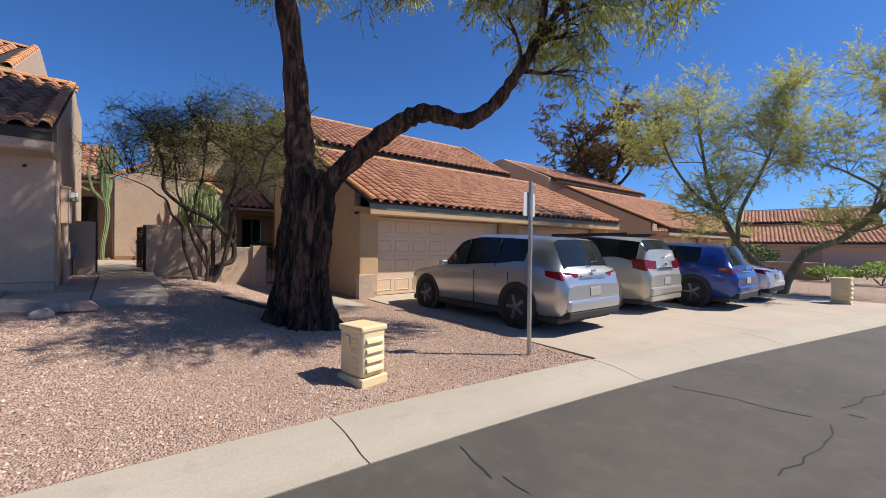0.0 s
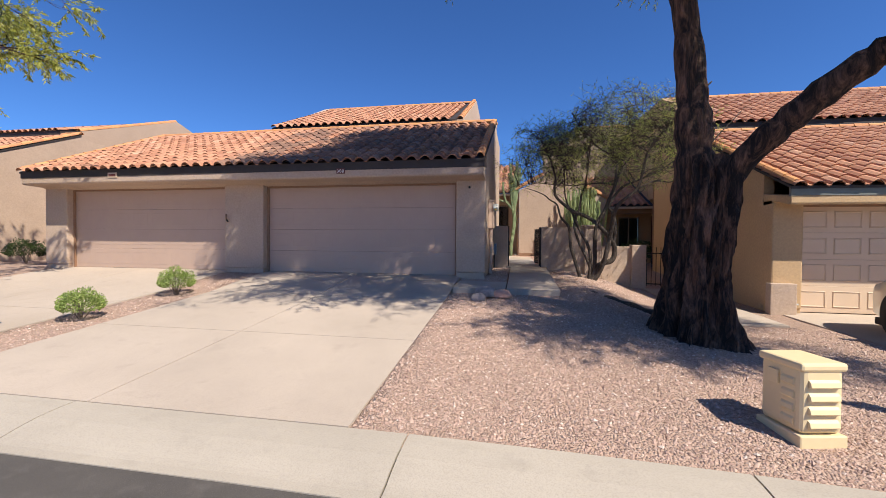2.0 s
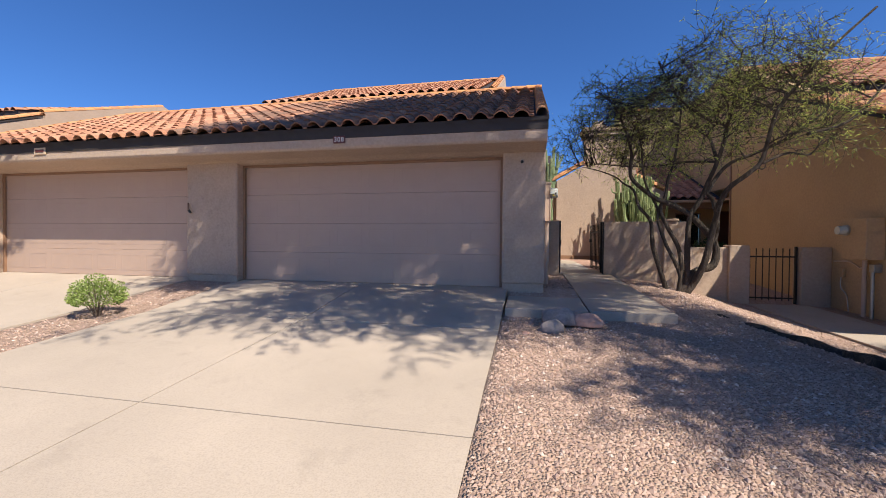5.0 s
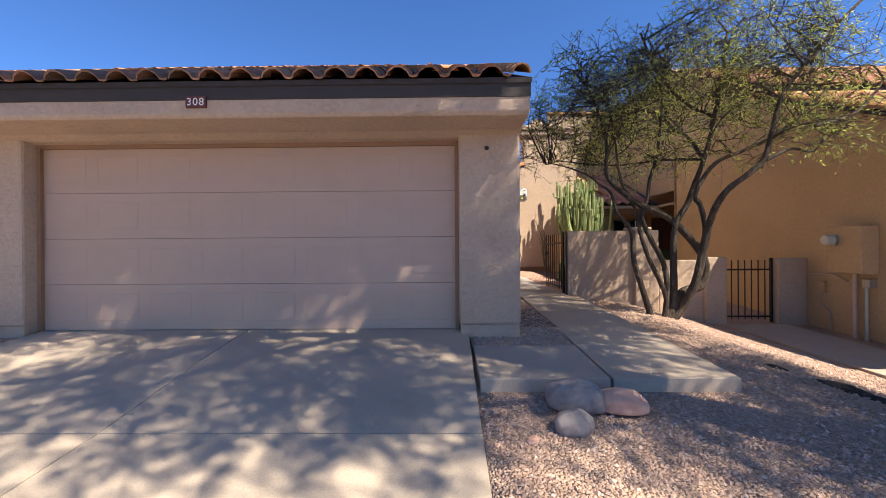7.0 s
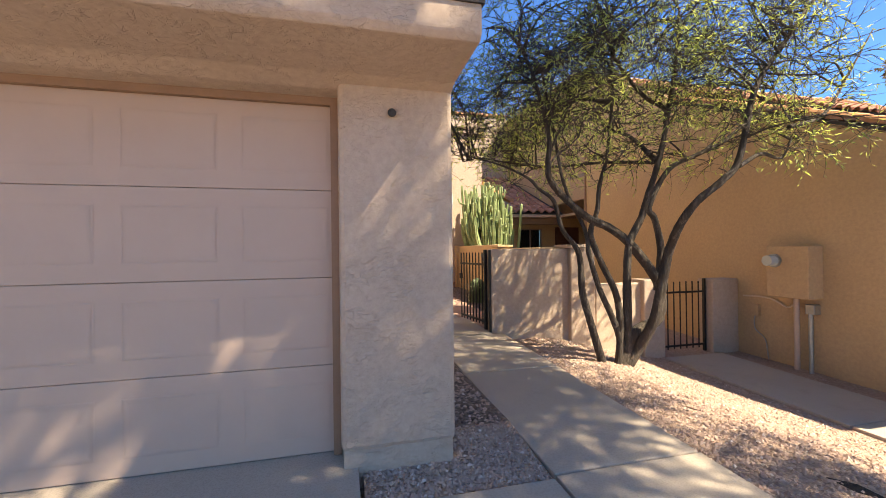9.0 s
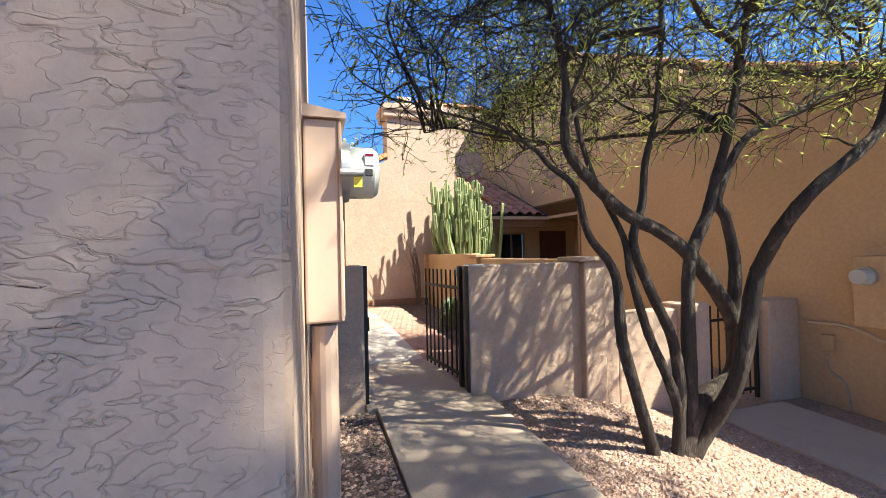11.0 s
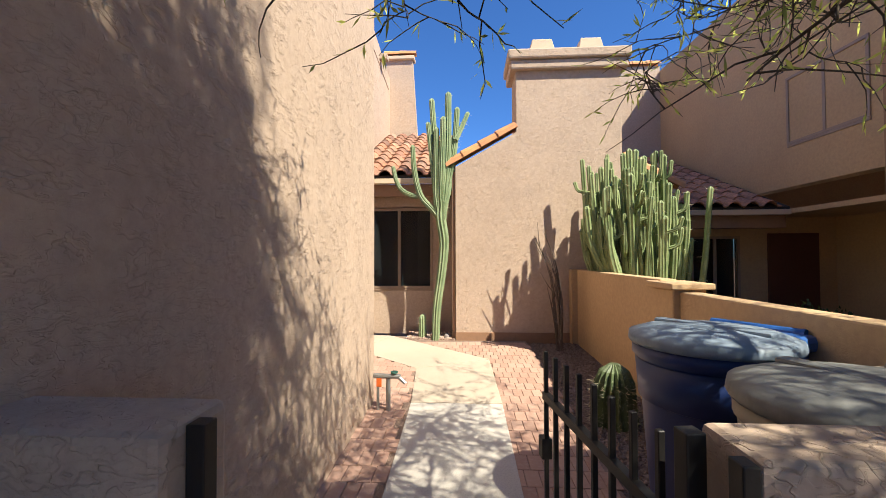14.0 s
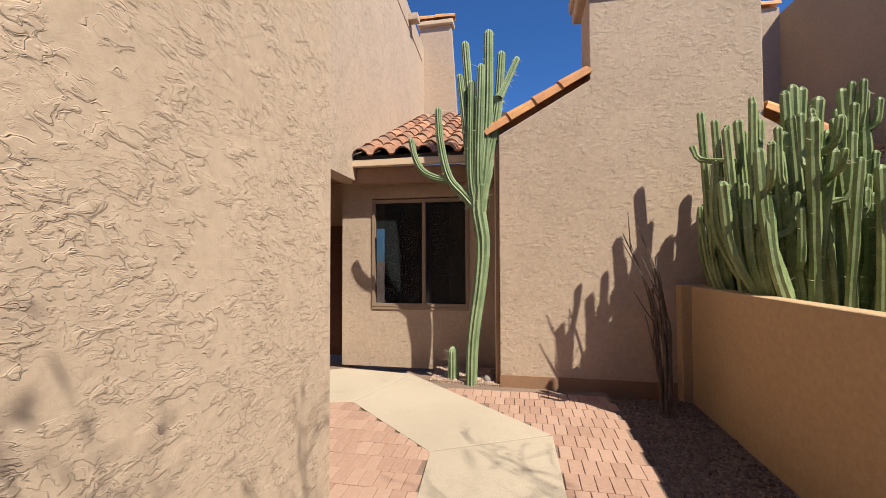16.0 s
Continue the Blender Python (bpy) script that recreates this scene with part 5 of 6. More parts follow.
def dome(seed, n, centre, size, low=-0.3, hollow=0.35):
    """Random points in a flattened ball, fewer towards its middle."""
    r = random.Random(seed)
    out = []
    while len(out) < n:
        q = Vector((r.uniform(-1, 1), r.uniform(-1, 1), r.uniform(low, 1)))
        k = q.length + 0.22 * noise.noise(q * 2.1 + Vector((seed, 0, 0)))
        if hollow < k < 1:
            out.append(Vector((centre[0] + q.x * size[0], centre[1] + q.y * size[1], centre[2] + q.z * size[2])))
    return out


def small_tree():
    """Many-stemmed desert tree by the gate."""
    p = Plant(21)
    top = [(-0.6, 3.5), (0.0, 3.9), (0.9, 4.15), (1.4, 4.2), (1.8, 4.6), (2.6, 4.85), (3.5, 4.65), (4.1, 4.05), (4.6, 3.5), (5.4, 3.9)]
    p.clear = lambda q: q.z > lerp(top, q.x) or q.z < 2.06 + 0.16 * max(0.0, 1.3 - q.x) + 0.05 * max(0.0, q.y - 12.2)
    bx, by, bz = 1.70, 11.55, -0.20
    o = dict(leaves=5, twig=0.34, droop=0.08, fine=0.0036, size=0.076, slim=0.085, lift=0.0, kids=(3, 3, 3), ends=3)
    nodes = []
    def grow(pts, r0, r1, count, start=0.55):
        line, rad = p.limb(pts, r0, r1)
        nodes.extend(line[len(line) * 2 // 5:])
        p.clothe(line, rad, start, count, 0.8, 3, o, 0.75, 0.15)
    y = 11.55
    grow([(1.52, y, -0.25), (1.49, y, -0.09), (1.28, y, 0.59), (1.24, y, 0.80), (1.22, y, 1.12), (1.15, y, 1.28), (0.99, y, 1.47), (0.89, y, 1.79), (0.70, y, 1.93), (0.55, y, 2.06), (0.24, 11.6, 2.2), (-0.1, 11.75, 2.32)], 0.052, 0.006, 10)
    grow([(1.72, y, -0.25), (1.97, y, 0.20), (2.30, y, 0.36), (2.32, y, 0.77), (1.96, y, 1.24), (1.65, y, 1.47), (1.34, y, 1.60), (1.10, y, 1.77), (0.86, y, 2.01), (0.82, y, 2.23), (0.84, y, 2.50), (0.70, 11.5, 2.97), (0.50, 11.45, 3.4), (0.25, 11.4, 3.65)], 0.075, 0.012, 8)
    grow([(1.70, y, -0.25), (1.75, y, 0.11), (1.64, y, 0.42), (1.48, y, 0.75), (1.34, y, 1.18), (1.33, 11.6, 1.45), (1.12, 11.7, 2.0), (1.10, 11.9, 2.7), (1.0, 12.0, 3.5)], 0.046, 0.012, 6)
    grow([(1.72, y, -0.25), (1.76, y, 0.29), (1.70, y, 0.69), (1.51, y, 1.06), (1.37, y, 1.41), (1.46, y, 1.69), (1.50, y, 2.00), (1.61, y, 2.37), (1.69, y, 3.1), (1.8, 11.7, 3.9)], 0.048, 0.014, 7)
    grow([(1.80, y, -0.25), (1.86, y, 0.19), (1.86, y, 0.80), (1.90, y, 1.28), (2.08, y, 1.61), (2.17, y, 1.86), (2.34, y, 2.30), (2.48, y, 2.83), (2.42, y, 3.0), (2.14, y, 3.12), (1.6, 11.4, 3.5), (1.2, 11.2, 4.1)], 0.058, 0.016, 8)
    grow([(2.46, y, 2.8), (2.6, y, 3.4), (2.75, 11.6, 4.3)], 0.036, 0.014, 5, 0.2)
    grow([(1.80, y, -0.25), (1.95, 11.5, 0.0), (2.08, 11.35, 0.41), (2.20, 11.3, 1.05), (2.22, 11.25, 1.24), (2.22, 11.1, 1.50), (2.30, 10.95, 1.74), (2.55, 10.85, 1.97), (2.72, 10.8, 2.2), (2.89, 10.75, 2.95), (3.23, 10.7, 3.45), (3.67, 10.7, 3.98), (4.2, 10.7, 4.5)], 0.070, 0.016, 9)
    grow([(3.3, 10.7, 2.55), (3.9, 10.75, 2.75), (4.4, 10.8, 3.3), (5.0, 10.9, 3.95)], 0.026, 0.007, 3)
    grow([(2.72, 10.8, 2.12), (3.1, 10.85, 2.28), (3.45, 10.9, 2.26), (3.62, 10.9, 2.48)], 0.026, 0.008, 4)
    grow([(2.30, y, 0.70), (2.36, y, 1.20), (2.28, y, 1.58), (2.20, y, 1.76), (2.50, y, 2.22), (2.95, y, 2.43), (3.44, y, 2.67), (4.05, 11.6, 3.13), (4.5, 11.6, 3.7)], 0.050, 0.014, 8)
    grow([(2.34, y, 2.30), (2.1, 12.3, 2.45), (1.5, 12.7, 2.45), (0.9, 12.8, 2.5), (0.45, 12.8, 2.55), (0.2, 12.85, 2.5)], 0.024, 0.006, 11, 0.4)
    grow([(1.5, 12.7, 2.45), (1.55, 13.3, 2.55), (1.5, 13.8, 2.5), (1.45, 14.1, 2.42)], 0.015, 0.004, 7, 0.3)
    grow([(1.69, y, 3.0), (1.75, 12.4, 3.35), (1.95, 13.5, 3.45), (2.1, 14.5, 3.2)], 0.034, 0.010, 9, 0.35)
    grow([(2.34, y, 2.3), (2.55, 12.4, 2.9), (2.85, 13.5, 3.25), (3.1, 14.4, 3.1)], 0.034, 0.010, 9, 0.35)
    p.fill(nodes, dome(3, 24, (2.15, 11.6, 2.95), (2.75, 2.0, 1.4), -0.42), 0.016, o)
    p.fill(nodes, dome(4, 40, (2.6, 11.7, 3.9), (1.6, 1.4, 0.9), -0.3, 0.0), 0.016, o)
    p.fill(nodes, dome(6, 40, (0.8, 11.7, 3.3), (1.4, 1.4, 0.8), -0.7, 0.0), 0.015, o)
    p.fill(nodes, dome(14, 20, (0.55, 12.55, 3.55), (0.95, 0.95, 0.65), -0.8, 0.0), 0.014, o)
    p.fill(nodes, dome(27, 16, (3.3, 11.2, 3.3), (0.9, 0.8, 0.5), -0.8, 0.0), 0.014, o)
    p.fill(nodes, dome(12, 18, (2.3, 13.5, 3.4), (1.5, 1.2, 0.5), -0.9, 0.0), 0.014, o)
    p.make("desert_tree", "many-stemmed desert tree with thin dark branches and sparse feathery leaves", "tree", (bx, by, bz), M_BARK2, M_LEAF2)


small_tree()


def big_tree():
    p = Plant(5)
    base = (2.3, 6.6, -0.55)
    n, rings = 96, []
    prof = [(-0.60, 0.80, 0.0), (-0.45, 0.68, 0.0), (-0.25, 0.59, 0.01), (0.0, 0.545, 0.02), (0.3, 0.52, 0.04), (0.6, 0.50, 0.07), (0.9, 0.495, 0.10), (1.2, 0.49, 0.13), (1.45, 0.49, 0.15), (1.65, 0.47, 0.15), (1.85, 0.42, 0.14), (2.0, 0.30, 0.12)]
    zs = np.linspace(-0.60, 2.0, 60)
    for z in zs:
        r = lerp([(a, b) for a, b, _ in prof], z)
        sx = lerp([(a, c) for a, _, c in prof], z)
        ring = []
        for k in range(n):
            t = 2 * math.pi * k / n
            d = Vector((math.cos(t), math.sin(t), 0))
            flute = 0.10 * noise.noise(Vector((d.x * 2.2, d.y * 2.2, z * 0.35))) - 0.16 * max(0, 0.35 - abs(noise.noise(Vector((d.x * 4.2, d.y * 4.2, z * 0.45 + 4))))) + 0.13 * noise.noise(Vector((d.x * 8, d.y * 8, z * 1.5))) + 0.055 * noise.noise(Vector((d.x * 20, d.y * 20, z * 4.5)))
            ring.append(Vector((base[0] + sx, base[1], z)) + d * r * 0.80 * (1 + flute * 2.3))
        rings.append(ring)
    s = len(p.v)
    for ring in rings:
        p.v += ring
    for i in range(len(rings) - 1):
        for k in range(n):
            p.f.append((s + i * n + k, s + i * n + (k + 1) % n, s + (i + 1) * n + (k + 1) % n, s + (i + 1) * n + k))
    o = dict(leaves=16, twig=0.5, droop=0.22, fine=0.004, size=0.115, slim=0.085, lift=-0.03, kids=(4, 4, 3), ends=4)
    nodes = []
    up, ur = p.limb([(2.36, 6.6, 1.3), (2.30, 6.62, 2.1), (2.27, 6.65, 2.9), (2.16, 6.7, 4.2), (1.95, 6.8, 5.4), (1.7, 6.9, 6.6), (1.5, 7.1, 8.0)], 0.265, 0.08, 20, 0.13)
    rt, rr = p.limb([(2.45, 6.55, 1.25), (2.74, 6.33, 1.85), (3.14, 6.0, 2.34), (3.55, 5.66, 2.74), (3.88, 5.36, 2.93), (4.28, 5.04, 2.82), (4.48, 4.92, 2.84), (4.8, 4.68, 3.12), (5.12, 4.48, 3.65), (5.45, 4.28, 4.25), (5.8, 4.1, 4.85), (6.5, 3.9, 5.7)], 0.19, 0.055, 18, 0.15)
    p.clothe(rt, rr, 0.68, 7, 0.85, 3, o, 0.55, -0.05)
    for pts in ([(5.4, 4.3, 4.1), (5.2, 4.0, 5.0), (4.7, 3.9, 5.4), (4.1, 3.9, 5.6)], [(6.0, 4.05, 5.0), (7.0, 3.6, 5.4), (8.0, 3.2, 5.5)], [(5.85, 4.1, 4.85), (6.6, 4.6, 5.1), (7.6, 5.2, 5.2)]):
        line, rad = p.limb(pts, 0.07, 0.02, 7)
        p.clothe(line, rad, 0.35, 4, 0.95, 3, o, 0.6, 0.05)
    for k, pts in enumerate(([(1.9, 6.8, 5.6), (0.8, 6.4, 6.6), (-0.6, 6.2, 7.2), (-1.6, 6.4, 7.5)], [(1.8, 6.85, 6.0), (1.4, 5.6, 6.9), (0.9, 4.6, 7.3)], [(1.7, 6.9, 6.6), (2.8, 6.2, 7.2), (3.9, 5.4, 7.5)],
                [(1.6, 7.0, 7.0), (0.6, 8.0, 8.0), (-0.8, 8.8, 8.4)], [(1.55, 7.0, 7.5), (1.9, 8.2, 8.4), (1.8, 9.2, 8.9)], [(1.75, 6.9, 6.4), (2.6, 5.4, 7.2), (3.4, 4.4, 7.4)], [(0.8, 6.4, 6.6), (0.2, 5.2, 7.0), (-0.8, 4.7, 7.1)])):
        line, rad = p.limb(pts, 0.10, 0.025, 7)
        nodes += line
        p.clothe(line, rad, 0.2, 4 if pts[-1][1] < 5.2 else 6, 1.2, 3, o, 0.6, 0.1)
    # mostly unseen clumps added to the crown to cast shade on drive, roof, walls
    p.fill(nodes, dome(8, 18, (1.9, 4.9, 7.3), (2.4, 1.1, 0.8), -0.6, 0.0), 0.03, o, 2, 0.8)
    p.fill(nodes + rt[40:], dome(10, 20, (5.8, 4.4, 6.1), (2.0, 1.7, 0.8), -0.7, 0.0), 0.025, o, 2, 0.8)
    p.fill(nodes + rt[40:], dome(22, 18, (6.2, 3.0, 6.6), (1.7, 1.4, 0.8), -0.8, 0.0), 0.025, o, 2, 0.8)
    p.fill(nodes + rt[40:], dome(24, 3, (4.1, 5.65, 7.2), (0.9, 0.6, 0.5), -0.8, 0.0), 0.025, o, 2, 0.6)
    p.fill(nodes + rt[40:], dome(26, 20, (5.2, 7.6, 7.3), (0.9, 1.0, 0.5), -0.8, 0.0), 0.025, o, 2, 0.6)
    p.fill(nodes, dome(29, 8, (2.8, 4.9, 7.2), (0.7, 0.5, 0.4), -0.8, 0.0), 0.025, o, 2, 0.6)
    p.fill(nodes, dome(28, 3, (3.2, 6.7, 7.4), (0.7, 0.5, 0.4), -0.8, 0.0), 0.025, o, 2, 0.6)
    p.fill(nodes, dome(25, 20, (-2.3, 6.5, 7.5), (1.0, 1.0, 0.6), -0.8, 0.0), 0.025, o, 2, 0.7)
    p.fill(nodes + rt[40:], dome(11, 24, (5.3, 5.9, 6.7), (1.7, 1.5, 1.0), -0.6, 0.0), 0.03, o, 2, 0.8)
    p.fill(nodes, dome(9, 90, (0.3, 7.3, 8.2), (2.3, 1.4, 0.8), -0.6, 0.0), 0.03, o, 2, 0.8)
    p.fill(nodes, dome(13, 50, (3.25, 10.1, 7.65), (1.5, 1.2, 0.6), -0.9, 0.0), 0.03, o, 2, 0.8)
    p.fill(nodes, dome(20, 95, (0.2, 9.7, 8.2), (2.4, 1.4, 0.7), -0.7, 0.0), 0.03, o, 2, 0.8)
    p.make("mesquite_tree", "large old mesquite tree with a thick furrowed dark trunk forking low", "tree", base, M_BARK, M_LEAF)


big_tree()


def street_tree(name, label, at, h, lean, seed, bark, leaf, r0, o, stems=4, spread=1.0, count=9, length=1.6, fork=0.3):
    """A spreading tree with several rising limbs."""
    p = Plant(seed)
    b = Vector(at)
    f = b + Vector((lean[0] * 0.3, lean[1] * 0.3, h * fork))
    line, rad = p.limb([b - Vector((0, 0, 0.15)), b + Vector((0, 0, h * fork * 0.4)), f], r0, r0 * 0.8)
    for i in range(stems):
        a = 2 * math.pi * (i + 0.35) / stems + p.r.uniform(-0.3, 0.3)
        d = Vector((math.cos(a), math.sin(a), 0)) * spread
        pts = [f, f + d * h * 0.14 + Vector((0, 0, h * 0.10)), f + d * h * 0.27 + Vector((lean[0], lean[1], h * 0.28)), f + d * h * 0.40 + Vector((lean[0] * 2, lean[1] * 2, h * 0.50))]
        line, rad = p.limb(pts, r0 * 0.62, r0 * 0.12, 7)
        p.clothe(line, rad, 0.3, count, length, 3, o, 0.7, 0.2)
    return p.make(name, label, "tree", at, bark, leaf)


PALO = dict(leaves=25, twig=0.6, droop=0.03, fine=0.006, size=0.115, slim=0.09, lift=0.05, kids=(4, 4, 3))
GUM = dict(leaves=30, twig=0.7, droop=0.10, fine=0.010, size=0.24, slim=0.17, lift=0.02, kids=(3, 3, 3))
MESQ = dict(leaves=34, twig=0.5, droop=0.20, fine=0.004, size=0.13, slim=0.11, lift=0.0, kids=(4, 3, 3))


def palo_verde():
    p = Plant(33)
    b = Vector((17.7, 3.7, -0.72))
    fwd, right = Vector((0.624, 0.7815, 0)), Vector((0.7815, -0.624, 0))
    depth = b.dot(fwd)
    def at(px, py, deep=0.0):
        dd = depth + deep
        return fwd * dd + right * ((px - 784) / 721 * dd) + Vector((0, 0, 0.77 + (437 - py) / 721 * dd))
    limbs = [
        ([(1385, 522, 0), (1383, 495, 0), (1350, 470, 0), (1305, 425, 0.2), (1280, 380, 0.4), (1255, 330, 0.5), (1240, 260, 0.6), (1230, 180, 0.6)], 0.15, 0.03, 15),
        ([(1305, 425, 0.2), (1310, 370, 0), (1345, 300, -0.2), (1380, 220, -0.3), (1400, 160, -0.3)], 0.08, 0.02, 14),
        ([(1385, 515, 0), (1400, 480, -0.1), (1430, 440, -0.3), (1500, 410, -0.5), (1570, 350, -0.6), (1640, 300, -0.6), (1700, 220, -0.6)], 0.16, 0.05, 12),
        ([(1500, 405, -0.5), (1560, 340, -0.8), (1500, 300, -1.0), (1460, 285, -1.2)], 0.06, 0.02, 8),
        ([(1640, 300, -0.6), (1610, 200, -0.6), (1570, 130, -0.5)], 0.06, 0.02, 12),
        ([(1280, 380, 0.4), (1220, 330, 0.6), (1180, 270, 0.8), (1165, 220, 0.8)], 0.06, 0.02, 11),
    ]
    for pts, r0, r1, count in limbs:
        line, rad = p.limb([at(*q) for q in pts], r0, r1, 8)
        p.clothe(line, rad, 0.45, count, 1.35, 3, PALO, 0.7, 0.3)
    p.make("palo_verde_tree", "palo verde tree with green-brown forked trunk and airy yellow-green crown", "tree", tuple(b), M_BARK3, M_LEAF3)


palo_verde()
street_tree("gum_tree", "tall rusty-brown leaved tree behind the roofs", (32.0, 18.5, -0.5), 11.5, (0.0, 0.0), 8, M_BARK, M_LEAF4, 0.3, GUM, 5, 0.95, 10, 2.0, 0.5)
street_tree("mesquite_tree", "mesquite tree beside the upper driveway with hanging foliage", (-14.4, 4.3, -0.7), 7.3, (0.7, 0.5), 12, M_BARK, M_LEAF, 0.24, MESQ, 5, 1.0, 9, 1.5, 0.36)


# ---- shrubs ----
def shrub(label, at, size, leaf, seed, count=2600, leafsize=0.03):
    r = random.Random(seed)
    t = thing("shrub", label, "shrub", at, 0)
    for _ in range(14):
        v, f = [], []
        a, e = r.uniform(0, 6.28), r.uniform(0.5, 1.4)
        d = Vector((math.cos(a) * math.cos(e) * size[0], math.sin(a) * math.cos(e) * size[1], math.sin(e) * size[2])) * 0.9
        tube(v, f, [Vector((0, 0, -0.03)), d * 0.5 + Vector((0, 0, 0.02)), d], [0.012, 0.008, 0.003], 4, cap=False)
        raw("stem", v, f, M_STICK, t)
    lv, lf = [], []
    for _ in range(count):
        a, u = r.uniform(0, 6.28), r.uniform(-0.25, 1)
        q = math.sqrt(max(0, 1 - u * u))
        n = Vector((math.cos(a) * q, math.sin(a) * q, max(u, -0.1)))
        rad = r.uniform(0.72, 1.0) * (1 + 0.16 * noise.noise(n * 2.6 + Vector((seed, 0, 0))))
        c = Vector((n.x * size[0], n.y * size[1], size[2] * 0.5 + n.z * size[2] * 0.5)) * rad
        c.z = max(0.01, c.z)
        d = (n + Vector((r.gauss(0, 0.6), r.gauss(0, 0.6), r.gauss(0.2, 0.6)))).normalized()
        s = d.cross(Vector((r.gauss(0, 1), r.gauss(0, 1), r.gauss(0, 1)))).normalized()
        ln = leafsize * r.uniform(0.7, 1.3)
        k = len(lv)
        lv += [c, c + d * ln * 0.5 + s * ln * 0.32, c + d * ln, c + d * ln * 0.5 - s * ln * 0.32]
        lf.append((k, k + 1, k + 2, k + 3))
    raw("foliage", lv, lf, leaf, t)


shrub("clipped light green shrub in the gravel strip", (-7.05, 5.75, drive_z(5.75) - 0.03), (0.33, 0.30, 0.50), M_LEAF5, 2, 3600)
shrub("clipped light green shrub nearer the garage", (-6.98, 7.55, drive_z(7.5) - 0.03), (0.34, 0.32, 0.56), M_LEAF5, 5, 3600)
shrub("dark clipped shrub by the far gate", (-15.4, 10.6, 0.0), (0.5, 0.5, 0.75), M_LEAF6, 6, 2200, 0.05)
shrub("dark green shrub in the shaded porch yard", (4.55, 17.6, -0.15), (0.75, 0.6, 1.05), M_LEAF6, 9, 3600, 0.05)
shrub("round dark green shrub across the street bend", (28.5, 7.4, -0.7), (1.4, 1.4, 1.9), M_LEAF6, 10, 1600, 0.14)
shrub("low green shrub across the street bend", (26.4, 3.7, -0.7), (0.8, 0.8, 0.7), M_LEAF5, 14, 1200, 0.12)
shrub("round green shrub across the street bend", (25.6, 1.9, -0.7), (0.95, 0.95, 1.0), M_LEAF5, 15, 1400, 0.12)
lw = thing("garden_wall", "low stucco garden wall far down the street", "wall", kind="structure")
part("wall", box(27.4, 27.7, 4.0, 10.0, -0.9, 0.15, 0.03), M_STUCCO_FAR, lw)


# ---- cacti ----
def stem(parent, pts, r0, r1, name="stem", ribs=11, steps=5, material=M_CACTUS, spines=14, lumps=0.0, rng=random.Random(3)):
    line = bezier(pts, steps)
    n = len(line)
    rad = [(r0 + (r1 - r0) * i / (n - 1)) * (1 + lumps * rng.uniform(-1, 1)) for i in range(n)]
    d = (line[-1] - line[-2]).normalized()
    line += [line[-1] + d * r1 * 0.6, line[-1] + d * r1 * 0.95]
    rad += [r1 * 0.75, r1 * 0.25]
    v, f = [], []
    tube(v, f, line, rad, ribs * 2, 0.24)
    ob = raw(name, v, f, material, parent)
    sv, sf = [], []
    for _ in range(spines):
        i = rng.randrange(len(line) - 2)
        k = rng.randrange(ribs) * 2
        q = Vector(v[i * ribs * 2 + k])
        o = (q - line[i]).normalized()
        e = q + (o + Vector((rng.gauss(0, 0.4), rng.gauss(0, 0.4), rng.gauss(0, 0.4)))) * 0.05
        w = Vector((0, 0, 0.0022))
        b = len(sv)
        sv += [q - w, q + w, e]
        sf.append((b, b + 1, b + 2))
    tagged(raw("spine_cover", sv, sf, M_SPINE, ob), kind="stuff")
    return ob


def columnar_cactus():
    c = thing("columnar_cactus", "tall ribbed columnar cactus with many upright arms before the window", "cactus", (-0.36, 19.05, 0.16))
    def at(px, py, dy=0.0):
        return Vector((-0.114 + (px - 880) * 0.0065 + 0.36, dy, 3.157 - (py - 235) * 0.00668 - 0.16))
    stem(c, [at(829, 690), at(833, 600), at(847, 500), at(852, 430), at(844, 372), at(846, 330)], 0.068, 0.10, "trunk", 10, 6, M_CACTUS, 60)
    arms = [([(846, 372), (852, 320), (862, 200), (865, 52)], 0.0, 0.085, 0.055), ([(843, 376), (838, 300), (830, 200), (820, 64)], 0.05, 0.075, 0.048), ([(848, 365), (860, 300), (880, 190), (888, 88)], 0.06, 0.07, 0.048),
            ([(884, 170), (900, 135), (916, 98)], 0.08, 0.045, 0.038), ([(846, 368), (846, 280), (852, 120)], -0.10, 0.075, 0.05), ([(843, 372), (832, 310), (834, 145)], -0.07, 0.07, 0.045),
            ([(840, 374), (825, 250), (811, 128)], -0.02, 0.065, 0.04), ([(842, 372), (818, 346), (790, 312), (775, 250), (771, 190)], -0.08, 0.06, 0.042), ([(792, 314), (770, 313), (742, 300), (727, 275), (720, 243)], -0.10, 0.045, 0.036),
            ([(850, 350), (872, 260), (875, 165)], 0.12, 0.06, 0.042)]
    for pts, dy, r0, r1 in arms:
        stem(c, [at(x, y, dy * i / (len(pts) - 1)) for i, (x, y) in enumerate(pts)], r0, r1, "arm", 11, 6, M_CACTUS, 45)


columnar_cactus()
sc = thing("small_cactus", "small ribbed upright cactus in gravel", "cactus", (-0.68, 19.16, 0.18))
stem(sc, [(0, 0, -0.02), (0, 0, 0.12), (0, 0, 0.34)], 0.075, 0.062, "stem", 12, 5, M_CACTUS, 70)
bc = thing("barrel_cactus", "round barrel cactus with yellowish spines in dark gravel", "cactus", (1.40, 15.80, patio_z(15.8) - 0.04))
stem(bc, [(0, 0, -0.02), (0, 0, 0.10), (0, 0, 0.28), (0, 0, 0.38)], 0.20, 0.17, "stem", 18, 4, M_CACTUS3, 420)


